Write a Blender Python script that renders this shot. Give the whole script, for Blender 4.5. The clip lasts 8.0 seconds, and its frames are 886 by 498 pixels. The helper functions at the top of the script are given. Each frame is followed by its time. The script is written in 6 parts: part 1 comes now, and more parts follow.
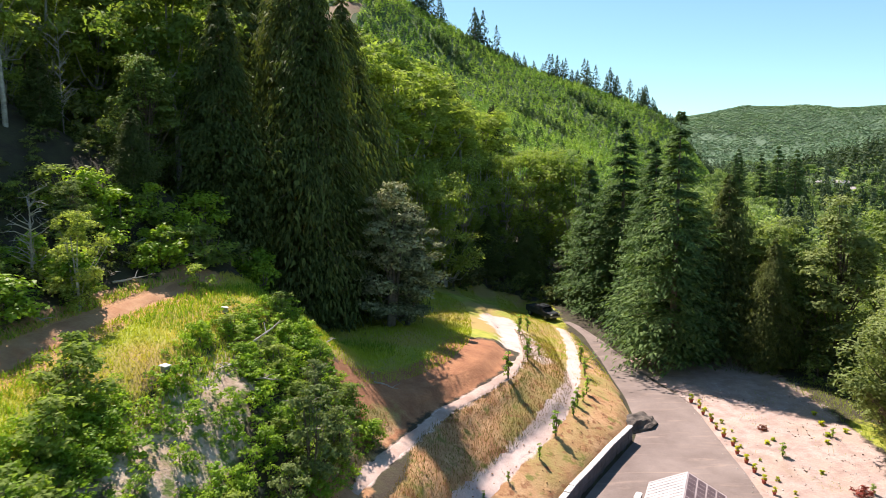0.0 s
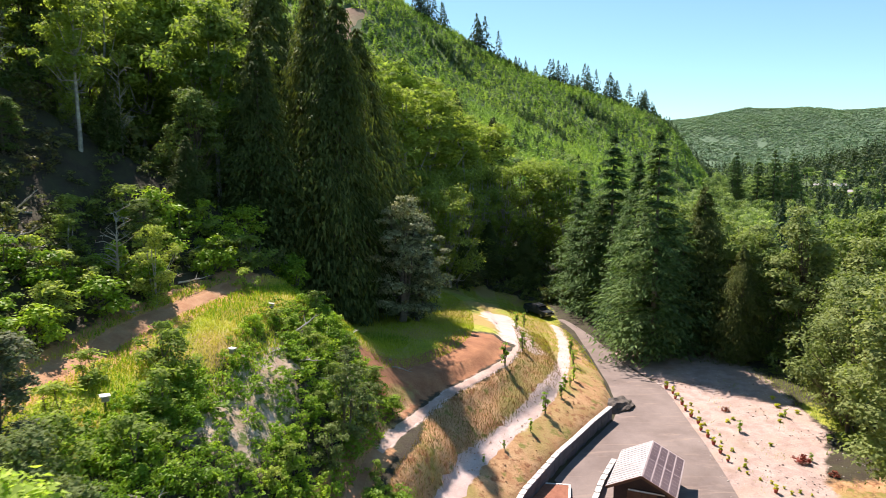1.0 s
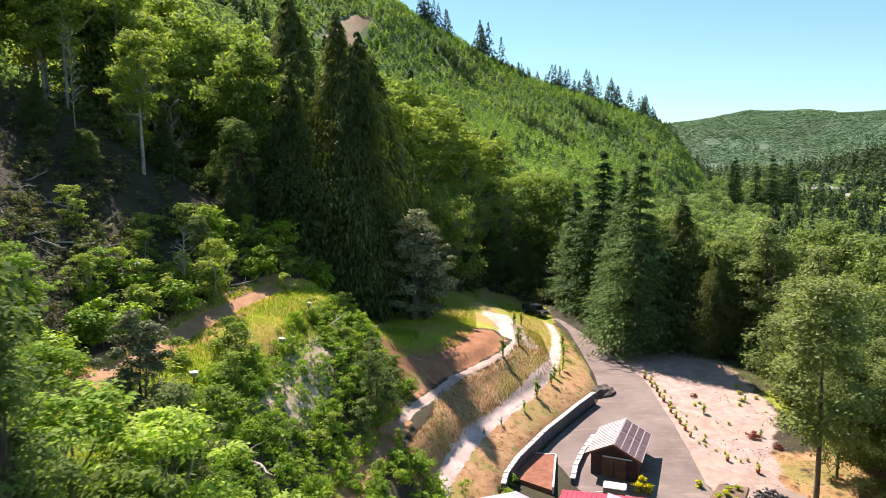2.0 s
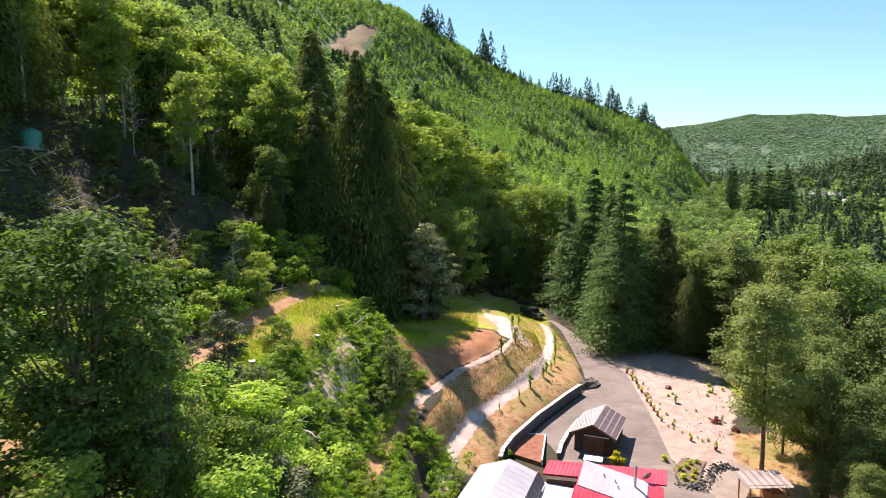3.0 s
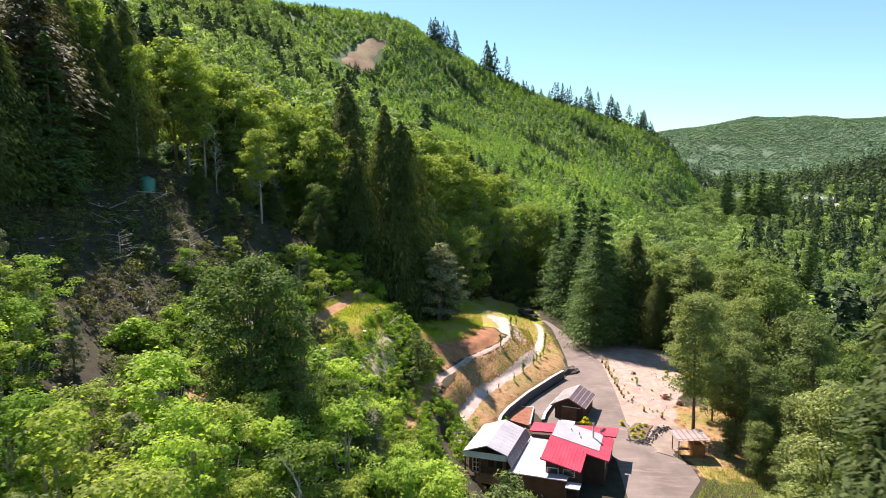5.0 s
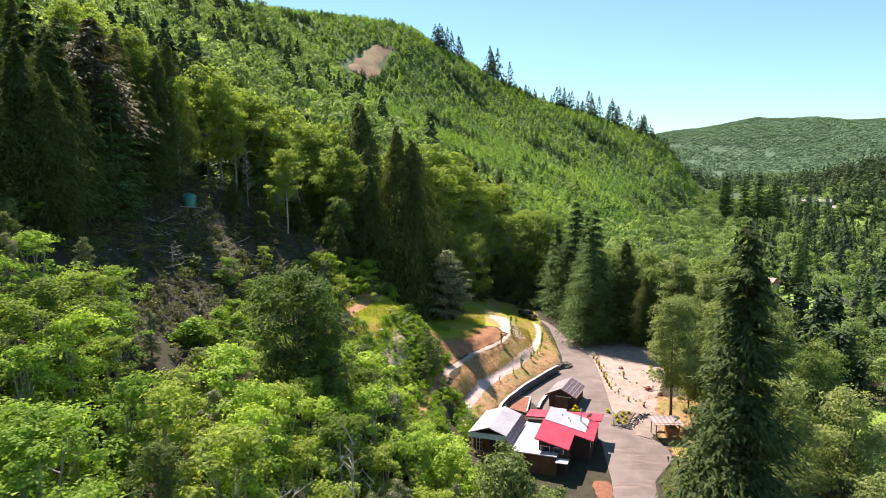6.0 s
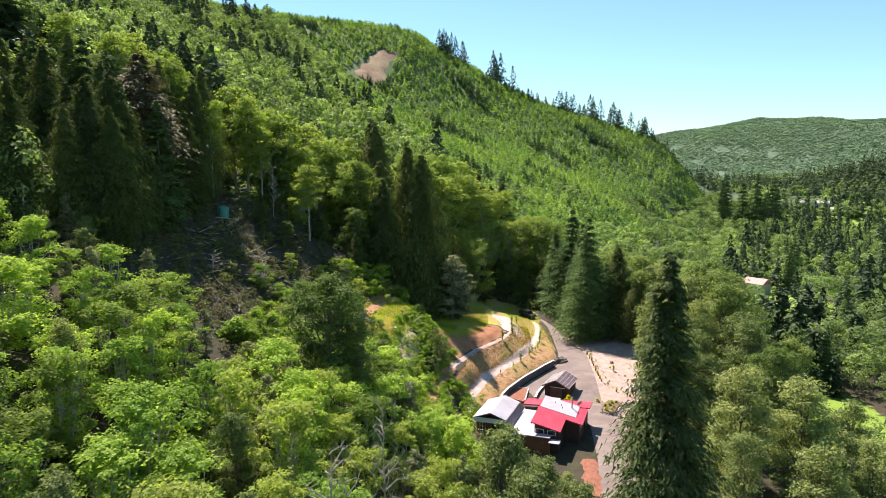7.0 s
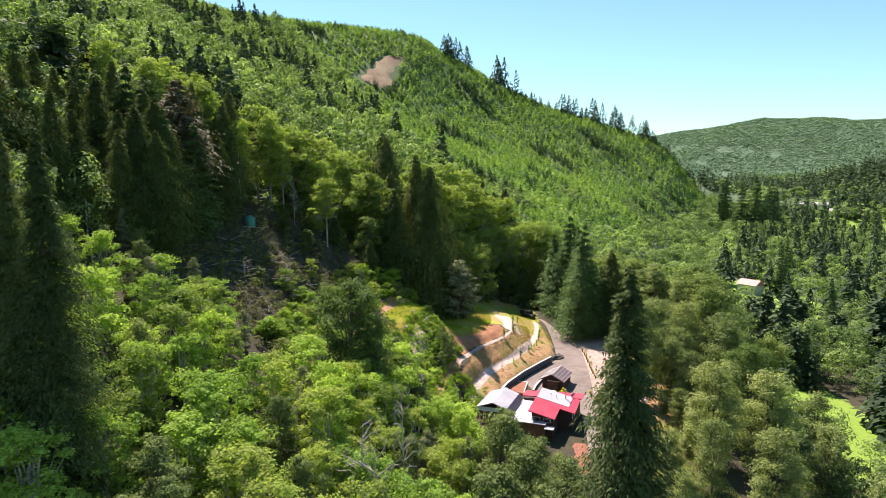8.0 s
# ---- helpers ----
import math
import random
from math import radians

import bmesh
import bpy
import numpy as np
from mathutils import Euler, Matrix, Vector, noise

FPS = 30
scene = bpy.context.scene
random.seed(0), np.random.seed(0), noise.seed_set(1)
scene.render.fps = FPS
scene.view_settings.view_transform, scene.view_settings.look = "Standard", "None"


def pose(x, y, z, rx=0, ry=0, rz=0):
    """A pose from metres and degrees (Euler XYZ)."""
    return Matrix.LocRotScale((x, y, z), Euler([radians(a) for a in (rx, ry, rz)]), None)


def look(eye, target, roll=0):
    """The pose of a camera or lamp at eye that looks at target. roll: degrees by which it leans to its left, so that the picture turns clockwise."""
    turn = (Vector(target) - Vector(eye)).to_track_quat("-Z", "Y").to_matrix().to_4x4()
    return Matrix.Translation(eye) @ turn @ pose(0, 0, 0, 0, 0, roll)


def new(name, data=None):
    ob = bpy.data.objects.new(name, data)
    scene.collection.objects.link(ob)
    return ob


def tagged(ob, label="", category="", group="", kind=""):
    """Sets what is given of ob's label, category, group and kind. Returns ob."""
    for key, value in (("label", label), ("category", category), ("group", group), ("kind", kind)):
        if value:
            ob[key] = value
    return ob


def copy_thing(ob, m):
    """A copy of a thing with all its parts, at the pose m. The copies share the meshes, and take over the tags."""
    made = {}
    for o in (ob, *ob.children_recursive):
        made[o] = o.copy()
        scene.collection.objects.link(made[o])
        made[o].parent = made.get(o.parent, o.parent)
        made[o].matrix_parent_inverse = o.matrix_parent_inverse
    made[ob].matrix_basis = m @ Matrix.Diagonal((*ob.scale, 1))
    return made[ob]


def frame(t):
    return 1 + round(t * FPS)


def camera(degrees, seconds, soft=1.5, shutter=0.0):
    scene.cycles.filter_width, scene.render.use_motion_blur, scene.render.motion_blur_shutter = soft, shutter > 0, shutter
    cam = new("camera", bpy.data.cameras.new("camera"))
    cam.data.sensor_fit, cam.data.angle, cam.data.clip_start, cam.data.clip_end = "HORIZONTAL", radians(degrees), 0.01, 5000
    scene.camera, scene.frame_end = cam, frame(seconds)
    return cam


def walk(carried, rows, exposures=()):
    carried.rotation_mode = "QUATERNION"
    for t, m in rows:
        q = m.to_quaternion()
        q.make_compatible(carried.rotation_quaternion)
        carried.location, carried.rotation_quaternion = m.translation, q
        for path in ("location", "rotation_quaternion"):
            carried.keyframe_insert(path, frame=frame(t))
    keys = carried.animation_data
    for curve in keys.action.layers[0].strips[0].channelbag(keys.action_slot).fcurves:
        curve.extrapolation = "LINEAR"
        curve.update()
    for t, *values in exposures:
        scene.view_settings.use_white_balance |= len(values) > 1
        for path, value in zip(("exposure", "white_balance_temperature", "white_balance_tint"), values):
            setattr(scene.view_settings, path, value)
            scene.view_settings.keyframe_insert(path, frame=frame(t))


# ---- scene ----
cam = camera(66.2, 8.0, soft=0.5, shutter=0.35)
METRES, EYE, TILT, LEAN, TURN = 95.0, 32.0, -7.0, 0.0, 0.0
ROWS = [
    (0.0, 0.0, 0.0, 0.0, 0.0, -0.0, -0.0),
    (0.5, -0.0022, -0.0481, 0.0013, 0.09, 0.06, -0.02),
    (1.0, -0.0042, -0.0994, 0.0043, 0.18, 0.12, -0.04),
    (1.5, -0.0062, -0.1554, 0.0076, 0.31, 0.15, -0.06),
    (3.0, -0.0125, -0.3376, 0.0207, 0.67, 0.49, -0.21),
    (3.5, -0.0146, -0.4007, 0.026, 0.75, 0.56, -0.18),
    (4.0, -0.0171, -0.4638, 0.0312, 0.8, 0.56, -0.14),
    (4.5, -0.0198, -0.5285, 0.0375, 0.92, 0.55, -0.13),
    (6.0, -0.0264, -0.7297, 0.0561, 1.34, 0.56, -0.16),
    (6.5, -0.0279, -0.7985, 0.0617, 1.5, 0.55, -0.14),
    (7.0, -0.0294, -0.8657, 0.0676, 1.65, 0.53, -0.13),
    (7.5, -0.0306, -0.9316, 0.0735, 1.8, 0.51, -0.13),
    (8.0, -0.031, -0.9961, 0.08, 1.99, 0.5, -0.13),
]
walk(cam, [(t, pose(0, 0, EYE, TILT, LEAN, TURN) @ pose(METRES * x, METRES * y, METRES * z, 90 + pitch, roll, yaw)) for t, x, y, z, yaw, pitch, roll in ROWS],
     [(0.0, 0.94, 7000, 20), (4.0, 0.97, 7000, 20), (8.0, 0.97, 7000, 19)])

# ---- sky and sun ----
SUN_TO = Vector((-0.5, 0.866, 0.0)).normalized()
SUN_EL = radians(54)
sun_dir = Vector((SUN_TO.x * math.cos(SUN_EL), SUN_TO.y * math.cos(SUN_EL), math.sin(SUN_EL)))
world = bpy.data.worlds.new("sky_world")
world.use_nodes = True
scene.world = world
wn = world.node_tree.nodes
sky = wn.new("ShaderNodeTexSky")
sky.sky_type = "NISHITA"
sky.sun_disc = False
sky.sun_elevation = SUN_EL
sky.sun_rotation = math.atan2(SUN_TO.x, SUN_TO.y)
sky.altitude = 100
sky.air_density, sky.dust_density, sky.ozone_density = 0.9, 0.1, 3.5
wn["Background"].inputs["Strength"].default_value = 0.094
sky_tint = wn.new("ShaderNodeMix")
sky_tint.data_type, sky_tint.blend_type = "RGBA", "MULTIPLY"
sky_tint.inputs[0].default_value = 1.0
sky_tint.inputs[7].default_value = (0.82, 1.08, 0.99, 1)
world.node_tree.links.new(sky.outputs[0], sky_tint.inputs[6])
world.node_tree.links.new(sky_tint.outputs[2], wn["Background"].inputs["Color"])
sun_data = bpy.data.lights.new("sun", "SUN")
sun_data.energy, sun_data.angle, sun_data.color = 5.0, radians(0.53), (1.0, 0.955, 0.88)
sun = new("sun", sun_data)
sun.matrix_world = look(sun_dir * 300, (0, 0, 0))


# ---- materials ----
def shader(name):
    m = bpy.data.materials.new(name)
    m.use_nodes = True
    return m, m.node_tree.nodes, m.node_tree.links, m.node_tree.nodes["Principled BSDF"]


def node(nodes, kind, **inputs):
    n = nodes.new(kind)
    for k, v in inputs.items():
        n.inputs[k.replace("_", " ")].default_value = v
    return n


def mixed(nodes, links, fac, a, b, blend="MIX"):
    n = nodes.new("ShaderNodeMix")
    n.data_type, n.blend_type = "RGBA", blend
    for slot, v in ((0, fac), (6, a), (7, b)):
        if isinstance(v, bpy.types.NodeSocket):
            links.new(v, n.inputs[slot])
        else:
            n.inputs[slot].default_value = (*v, 1) if isinstance(v, tuple) else v
    return n.outputs[2]


def maths(nodes, links, op, a, b=0.0, clamp=False):
    n = nodes.new("ShaderNodeMath")
    n.operation, n.use_clamp = op, clamp
    for slot, v in enumerate((a, b)):
        if isinstance(v, bpy.types.NodeSocket):
            links.new(v, n.inputs[slot])
        else:
            n.inputs[slot].default_value = v
    return n.outputs[0]


def noise_at(nodes, links, scale, detail=3.0, where="world"):
    if where == "world":
        src = nodes.new("ShaderNodeNewGeometry").outputs["Position"]
    else:
        src = nodes.new("ShaderNodeTexCoord").outputs["Object"]
    n = node(nodes, "ShaderNodeTexNoise", Scale=scale, Detail=detail, Roughness=0.6)
    links.new(src, n.inputs["Vector"])
    return n.outputs["Fac"]


def spread(nodes, links, sock, lo, hi):
    n = nodes.new("ShaderNodeMapRange")
    n.inputs["From Min"].default_value, n.inputs["From Max"].default_value = lo, hi
    links.new(sock, n.inputs["Value"])
    return n.outputs[0]


def bumped(nodes, links, bsdf, height_sock, strength=0.4, distance=0.05):
    b = node(nodes, "ShaderNodeBump", Strength=strength, Distance=distance)
    links.new(height_sock, b.inputs["Height"])
    links.new(b.outputs[0], bsdf.inputs["Normal"])


def foliage(name, dark, light, patch=None, trans=0.35, rough=0.7, patch_scale=0.11, vary=0.55):
    m, nodes, links, bsdf = shader(name)
    rnd = nodes.new("ShaderNodeNewGeometry").outputs["Random Per Island"]
    tone = nodes.new("ShaderNodeAttribute")
    tone.attribute_name = "tone"
    own = maths(nodes, links, "FRACT", maths(nodes, links, "ADD", nodes.new("ShaderNodeObjectInfo").outputs["Random"], tone.outputs["Fac"]))
    col = mixed(nodes, links, rnd, dark, light)
    if patch:
        big = spread(nodes, links, noise_at(nodes, links, patch_scale, 2.0), 0.42, 0.62)
        col = mixed(nodes, links, maths(nodes, links, "MULTIPLY", big, 0.75), col, patch)
    hsv = nodes.new("ShaderNodeHueSaturation")
    links.new(col, hsv.inputs["Color"])
    links.new(maths(nodes, links, "ADD", maths(nodes, links, "MULTIPLY", own, -0.035), 0.5175), hsv.inputs["Hue"])
    links.new(maths(nodes, links, "ADD", maths(nodes, links, "MULTIPLY", own, vary), 1.0 - vary / 2), hsv.inputs["Value"])
    col = hsv.outputs[0]
    links.new(col, bsdf.inputs["Base Color"])
    bsdf.inputs["Roughness"].default_value = rough
    bsdf.inputs["Specular IOR Level"].default_value = 0.12
    tr = nodes.new("ShaderNodeBsdfTranslucent")
    tint = mixed(nodes, links, 1.0, col, (1.15, 1.25, 0.55), "MULTIPLY")
    links.new(tint, tr.inputs["Color"])
    mx = nodes.new("ShaderNodeMixShader")
    mx.inputs[0].default_value = trans * 0.65
    links.new(bsdf.outputs[0], mx.inputs[1])
    links.new(tr.outputs[0], mx.inputs[2])
    links.new(mx.outputs[0], nodes["Material Output"].inputs["Surface"])
    return m


def surface(name, a, b, scale=4.0, rough=0.8, bump=0.3, fine=40.0, metal=0.0, where="world", dist=0.02):
    m, nodes, links, bsdf = shader(name)
    n1 = spread(nodes, links, noise_at(nodes, links, scale, 4.0, where), 0.35, 0.65)
    n2 = noise_at(nodes, links, fine, 3.0, where)
    col = mixed(nodes, links, n1, a, b)
    col = mixed(nodes, links, 0.35, col, mixed(nodes, links, n2, (0.35, 0.35, 0.35), (1.5, 1.5, 1.5)), "MULTIPLY")
    links.new(col, bsdf.inputs["Base Color"])
    bsdf.inputs["Roughness"].default_value = rough
    bsdf.inputs["Metallic"].default_value = metal
    if bump:
        bumped(nodes, links, bsdf, n2, bump, dist)
    return m


def dusty(name, a, b, dust):
    """Worn asphalt with tan dust lying in streaks across it."""
    m, nodes, links, bsdf = shader(name)
    n1 = spread(nodes, links, noise_at(nodes, links, 0.25, 5.0), 0.35, 0.65)
    n2 = noise_at(nodes, links, 9.0, 4.0)
    turn = node(nodes, "ShaderNodeMapping", Rotation=(0, 0, 0.9), Scale=(0.10, 0.75, 0.2))
    links.new(nodes.new("ShaderNodeNewGeometry").outputs["Position"], turn.inputs["Vector"])
    streak = node(nodes, "ShaderNodeTexNoise", Scale=1.0, Detail=6.0, Roughness=0.62, Distortion=1.6)
    links.new(turn.outputs[0], streak.inputs["Vector"])
    col = mixed(nodes, links, n1, a, b)
    col = mixed(nodes, links, maths(nodes, links, "MULTIPLY", spread(nodes, links, streak.outputs["Fac"], 0.54, 0.72), 0.45), col, dust)
    col = mixed(nodes, links, 0.4, col, mixed(nodes, links, n2, (0.4, 0.4, 0.4), (1.5, 1.5, 1.5)), "MULTIPLY")
    links.new(col, bsdf.inputs["Base Color"])
    bsdf.inputs["Roughness"].default_value = 0.93
    bumped(nodes, links, bsdf, n2, 0.35, 0.02)
    return m


FIR = foliage("fir_needles", (0.044, 0.084, 0.032), (0.180, 0.290, 0.095), (0.112, 0.190, 0.060), 0.36)
FIR_DARK = foliage("shaggy_fir_needles", (0.058, 0.084, 0.030), (0.215, 0.260, 0.088), (0.125, 0.165, 0.056), 0.4)
CEDAR = foliage("cedar_sprays", (0.055, 0.075, 0.024), (0.175, 0.210, 0.060), (0.095, 0.125, 0.036), 0.36)
ALDER = foliage("alder_leaves", (0.160, 0.215, 0.050), (0.390, 0.470, 0.130), (0.265, 0.355, 0.082), 0.78)
BRIGHT = foliage("young_leaves", (0.190, 0.300, 0.055), (0.450, 0.600, 0.140), (0.300, 0.430, 0.088), 0.78)
OLIVE = foliage("olive_leaves", (0.120, 0.155, 0.054), (0.325, 0.385, 0.145), (0.215, 0.270, 0.092), 0.52)
MAPLE = foliage("maple_leaves", (0.090, 0.138, 0.042), (0.280, 0.360, 0.112), (0.170, 0.245, 0.068), 0.58)
GREY = foliage("grey_leaves", (0.140, 0.155, 0.080), (0.330, 0.350, 0.205), None, 0.35)
BROWN = foliage("brown_needles", (0.085, 0.074, 0.045), (0.260, 0.225, 0.135), None, 0.3)
# Plantation and woods leaves: extra blue puts distance haze into the colour.
PLANT = foliage("hazed_plantation_needles", (0.150, 0.265, 0.066), (0.275, 0.435, 0.100), (0.300, 0.430, 0.095), 0.5, 0.7, 0.018, 0.7)
WOODS = foliage("hazed_woods_leaves", (0.120, 0.185, 0.070), (0.320, 0.430, 0.165), (0.145, 0.215, 0.088), 0.7, 0.6, 0.03, 0.9)
# Scrub leaves coloured darker to stand in for shade under the trees.
SHADEWOODS = foliage("shade_dark_scrub_leaves", (0.070, 0.098, 0.028), (0.190, 0.225, 0.062), (0.140, 0.120, 0.060), 0.35, 0.6, 0.06)
DARKWOODS = foliage("far_fir_needles", (0.036, 0.062, 0.034), (0.092, 0.138, 0.066), None, 0.25, 0.8)
BRAMBLE = foliage("bramble_leaves", (0.130, 0.230, 0.024), (0.340, 0.490, 0.060), (0.215, 0.350, 0.038), 0.65, 0.45)
# Distant canopy: blue haze is painted into the leaf colour.
FARWOODS = foliage("hazed_canopy", (0.170, 0.270, 0.160), (0.235, 0.360, 0.200), (0.180, 0.280, 0.180), 0.2, 0.8, 0.004, 0.22)
BARK = surface("bark", (0.10, 0.075, 0.055), (0.20, 0.16, 0.12), 3.0, 0.9, 0.6, 18.0, where="object")
PALE_BARK = surface("pale_bark", (0.22, 0.20, 0.175), (0.46, 0.43, 0.38), 2.0, 0.85, 0.4, 14.0, where="object")
DEAD = surface("dead_wood", (0.30, 0.26, 0.22), (0.48, 0.43, 0.37), 2.0, 0.9, 0.4, 16.0, where="object")
ASPHALT = dusty("gravelled_asphalt", (0.165, 0.126, 0.112), (0.250, 0.198, 0.178), (0.45, 0.33, 0.26))
PATH = surface("pale_path_gravel", (0.50, 0.37, 0.33), (0.66, 0.52, 0.475), 0.55, 0.95, 0.4, 7.0, dist=0.05)
TRAIL = surface("orange_trail_soil", (0.36, 0.17, 0.085), (0.47, 0.27, 0.15), 0.6, 0.95, 0.4, 6.0, dist=0.05)
CONCRETE = surface("wall_block", (0.085, 0.085, 0.10), (0.13, 0.13, 0.15), 1.2, 0.9, 0.4, 20.0)
CAPSTONE = surface("pale_cap", (0.60, 0.57, 0.54), (0.72, 0.69, 0.66), 1.5, 0.85, 0.3, 22.0)
MULCH = surface("red_mulch", (0.23, 0.085, 0.05), (0.34, 0.14, 0.085), 1.6, 0.95, 0.8, 12.0, dist=0.06)
HEAP = surface("dark_heap", (0.060, 0.050, 0.045), (0.150, 0.125, 0.105), 1.5, 0.95, 0.8, 9.0, dist=0.08)
WHITE_METAL = surface("white_roof_metal", (0.41, 0.385, 0.425), (0.50, 0.475, 0.515), 0.5, 0.5, 0.05, 8.0)
SHED_METAL = surface("grey_roof_metal", (0.38, 0.35, 0.355), (0.49, 0.455, 0.46), 0.6, 0.5, 0.08, 8.0)
RED_METAL = surface("red_roof_metal", (0.56, 0.040, 0.075), (0.66, 0.065, 0.105), 0.6, 0.45, 0.06, 8.0)
PALE_RED = surface("faded_roof_metal", (0.40, 0.15, 0.14), (0.48, 0.22, 0.20), 0.8, 0.55, 0.1, 8.0)
SIDING = surface("brown_siding", (0.13, 0.055, 0.030), (0.21, 0.095, 0.052), 1.0, 0.75, 0.4, 24.0)
DARK_SIDING = surface("dark_siding", (0.045, 0.022, 0.018), (0.075, 0.036, 0.028), 1.0, 0.75, 0.4, 24.0)
CEDAR_WOOD = surface("orange_cedar_wood", (0.30, 0.13, 0.05), (0.42, 0.20, 0.085), 1.5, 0.7, 0.4, 24.0)
TRIM_WHITE = surface("white_trim", (0.70, 0.69, 0.67), (0.80, 0.79, 0.77), 1.5, 0.6, 0.1, 20.0)
GREY_WALL = surface("pale_grey_wall", (0.42, 0.42, 0.41), (0.52, 0.52, 0.50), 1.0, 0.8, 0.2, 16.0)
PANE = surface("solar_cell", (0.120, 0.078, 0.085), (0.180, 0.125, 0.130), 0.8, 0.35, 0.0, 30.0)
FRAME = surface("pink_grey_frame", (0.46, 0.36, 0.35), (0.56, 0.46, 0.45), 1.5, 0.45, 0.0, 30.0)
STEEL = surface("steel", (0.35, 0.35, 0.36), (0.48, 0.48, 0.49), 4.0, 0.4, 0.0, 30.0, 0.9)
STONE = surface("dark_stone", (0.07, 0.066, 0.064), (0.19, 0.18, 0.17), 1.2, 0.9, 0.5, 14.0)
TERRACOTTA = surface("red_pot_clay", (0.33, 0.055, 0.035), (0.42, 0.09, 0.06), 4.0, 0.7, 0.2, 30.0)
CAR_PAINT = surface("dark_car_paint", (0.050, 0.052, 0.060), (0.075, 0.078, 0.088), 1.0, 0.22, 0.0, 30.0, 0.2)
TYRE = surface("tyre_rubber", (0.015, 0.015, 0.015), (0.03, 0.03, 0.03), 8.0, 0.9, 0.2, 40.0)
TEAL = surface("teal_plastic", (0.02, 0.20, 0.17), (0.03, 0.26, 0.22), 2.0, 0.5, 0.0, 30.0)
GRASS_BLADE = foliage("grass_blades", (0.36, 0.42, 0.035), (0.50, 0.52, 0.07), (0.56, 0.44, 0.12), 0.5, 0.6, 0.25)
DRY_BLADE = foliage("dry_grass_blades", (0.24, 0.13, 0.05), (0.42, 0.27, 0.11), (0.21, 0.22, 0.045), 0.3, 0.7, 0.45)
GLASS = shader("dark_glass")[0]
g = GLASS.node_tree.nodes["Principled BSDF"]
g.inputs["Base Color"].default_value, g.inputs["Roughness"].default_value = (0.02, 0.025, 0.03, 1), 0.06
LAMP_LENS = shader("lamp_lens")[0]
g = LAMP_LENS.node_tree.nodes["Principled BSDF"]
g.inputs["Base Color"].default_value, g.inputs["Roughness"].default_value = (0.75, 0.76, 0.78, 1), 0.15


def ground_material():
    m, nodes, links, bsdf = shader("ground_soil")

    def attr(name):
        a = nodes.new("ShaderNodeAttribute")
        a.attribute_name = name
        return a.outputs["Fac"]

    fine = noise_at(nodes, links, 5.0, 5.0)
    mid = noise_at(nodes, links, 0.7, 4.0)
    big = noise_at(nodes, links, 0.12, 3.0)
    floor = mixed(nodes, links, spread(nodes, links, mid, 0.35, 0.65), (0.040, 0.028, 0.018), (0.055, 0.052, 0.022))
    grass = mixed(nodes, links, spread(nodes, links, mid, 0.35, 0.65), (0.20, 0.26, 0.020), (0.38, 0.37, 0.055))
    grass = mixed(nodes, links, spread(nodes, links, big, 0.45, 0.62), grass, (0.38, 0.27, 0.09))
    dry = mixed(nodes, links, spread(nodes, links, mid, 0.35, 0.65), (0.40, 0.20, 0.09), (0.54, 0.33, 0.17))
    dry = mixed(nodes, links, spread(nodes, links, big, 0.47, 0.62), dry, (0.30, 0.24, 0.07))
    dry = mixed(nodes, links, spread(nodes, links, noise_at(nodes, links, 1.3, 4.0), 0.54, 0.66), dry, (0.27, 0.115, 0.05))
    dry = mixed(nodes, links, maths(nodes, links, "MULTIPLY", spread(nodes, links, noise_at(nodes, links, 0.9, 3.0), 0.58, 0.68), 0.8), dry, (0.17, 0.18, 0.03))
    soil = mixed(nodes, links, spread(nodes, links, mid, 0.3, 0.7), (0.27, 0.105, 0.05), (0.42, 0.19, 0.09))
    gravel = mixed(nodes, links, spread(nodes, links, mid, 0.35, 0.65), (0.34, 0.24, 0.205), (0.49, 0.375, 0.335))
    gravel = mixed(nodes, links, maths(nodes, links, "MULTIPLY", spread(nodes, links, noise_at(nodes, links, 0.35, 5.0), 0.5, 0.66), 0.7), gravel, (0.43, 0.30, 0.235))
    gravel = mixed(nodes, links, maths(nodes, links, "MULTIPLY", spread(nodes, links, big, 0.5, 0.7), 0.6), gravel, (0.33, 0.24, 0.15))
    debris = mixed(nodes, links, spread(nodes, links, mid, 0.35, 0.65), (0.36, 0.24, 0.16), (0.56, 0.44, 0.34))
    debris = mixed(nodes, links, spread(nodes, links, noise_at(nodes, links, 1.7, 3.0), 0.48, 0.6), debris, (0.12, 0.17, 0.03))
    jitter = maths(nodes, links, "MULTIPLY", maths(nodes, links, "SUBTRACT", mid, 0.5), 1.3)

    def weight(name):
        return spread(nodes, links, maths(nodes, links, "ADD", attr(name), jitter), 0.38, 0.62)

    col = mixed(nodes, links, attr("wooded"), floor, mixed(nodes, links, big, (0.060, 0.100, 0.036), (0.090, 0.140, 0.052)))
    # Far hill ground: the same haze blue mixed into its green.
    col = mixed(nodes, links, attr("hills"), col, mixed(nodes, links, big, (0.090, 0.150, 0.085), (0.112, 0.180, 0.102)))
    col = mixed(nodes, links, weight("meadow"), col, mixed(nodes, links, mid, (0.13, 0.25, 0.02), (0.26, 0.36, 0.05)))
    col = mixed(nodes, links, weight("grass"), col, grass)
    col = mixed(nodes, links, weight("soil"), col, soil)
    col = mixed(nodes, links, weight("debris"), col, debris)
    col = mixed(nodes, links, weight("dry"), col, dry)
    col = mixed(nodes, links, weight("path"), col, mixed(nodes, links, mid, (0.54, 0.40, 0.345), (0.68, 0.54, 0.49)))
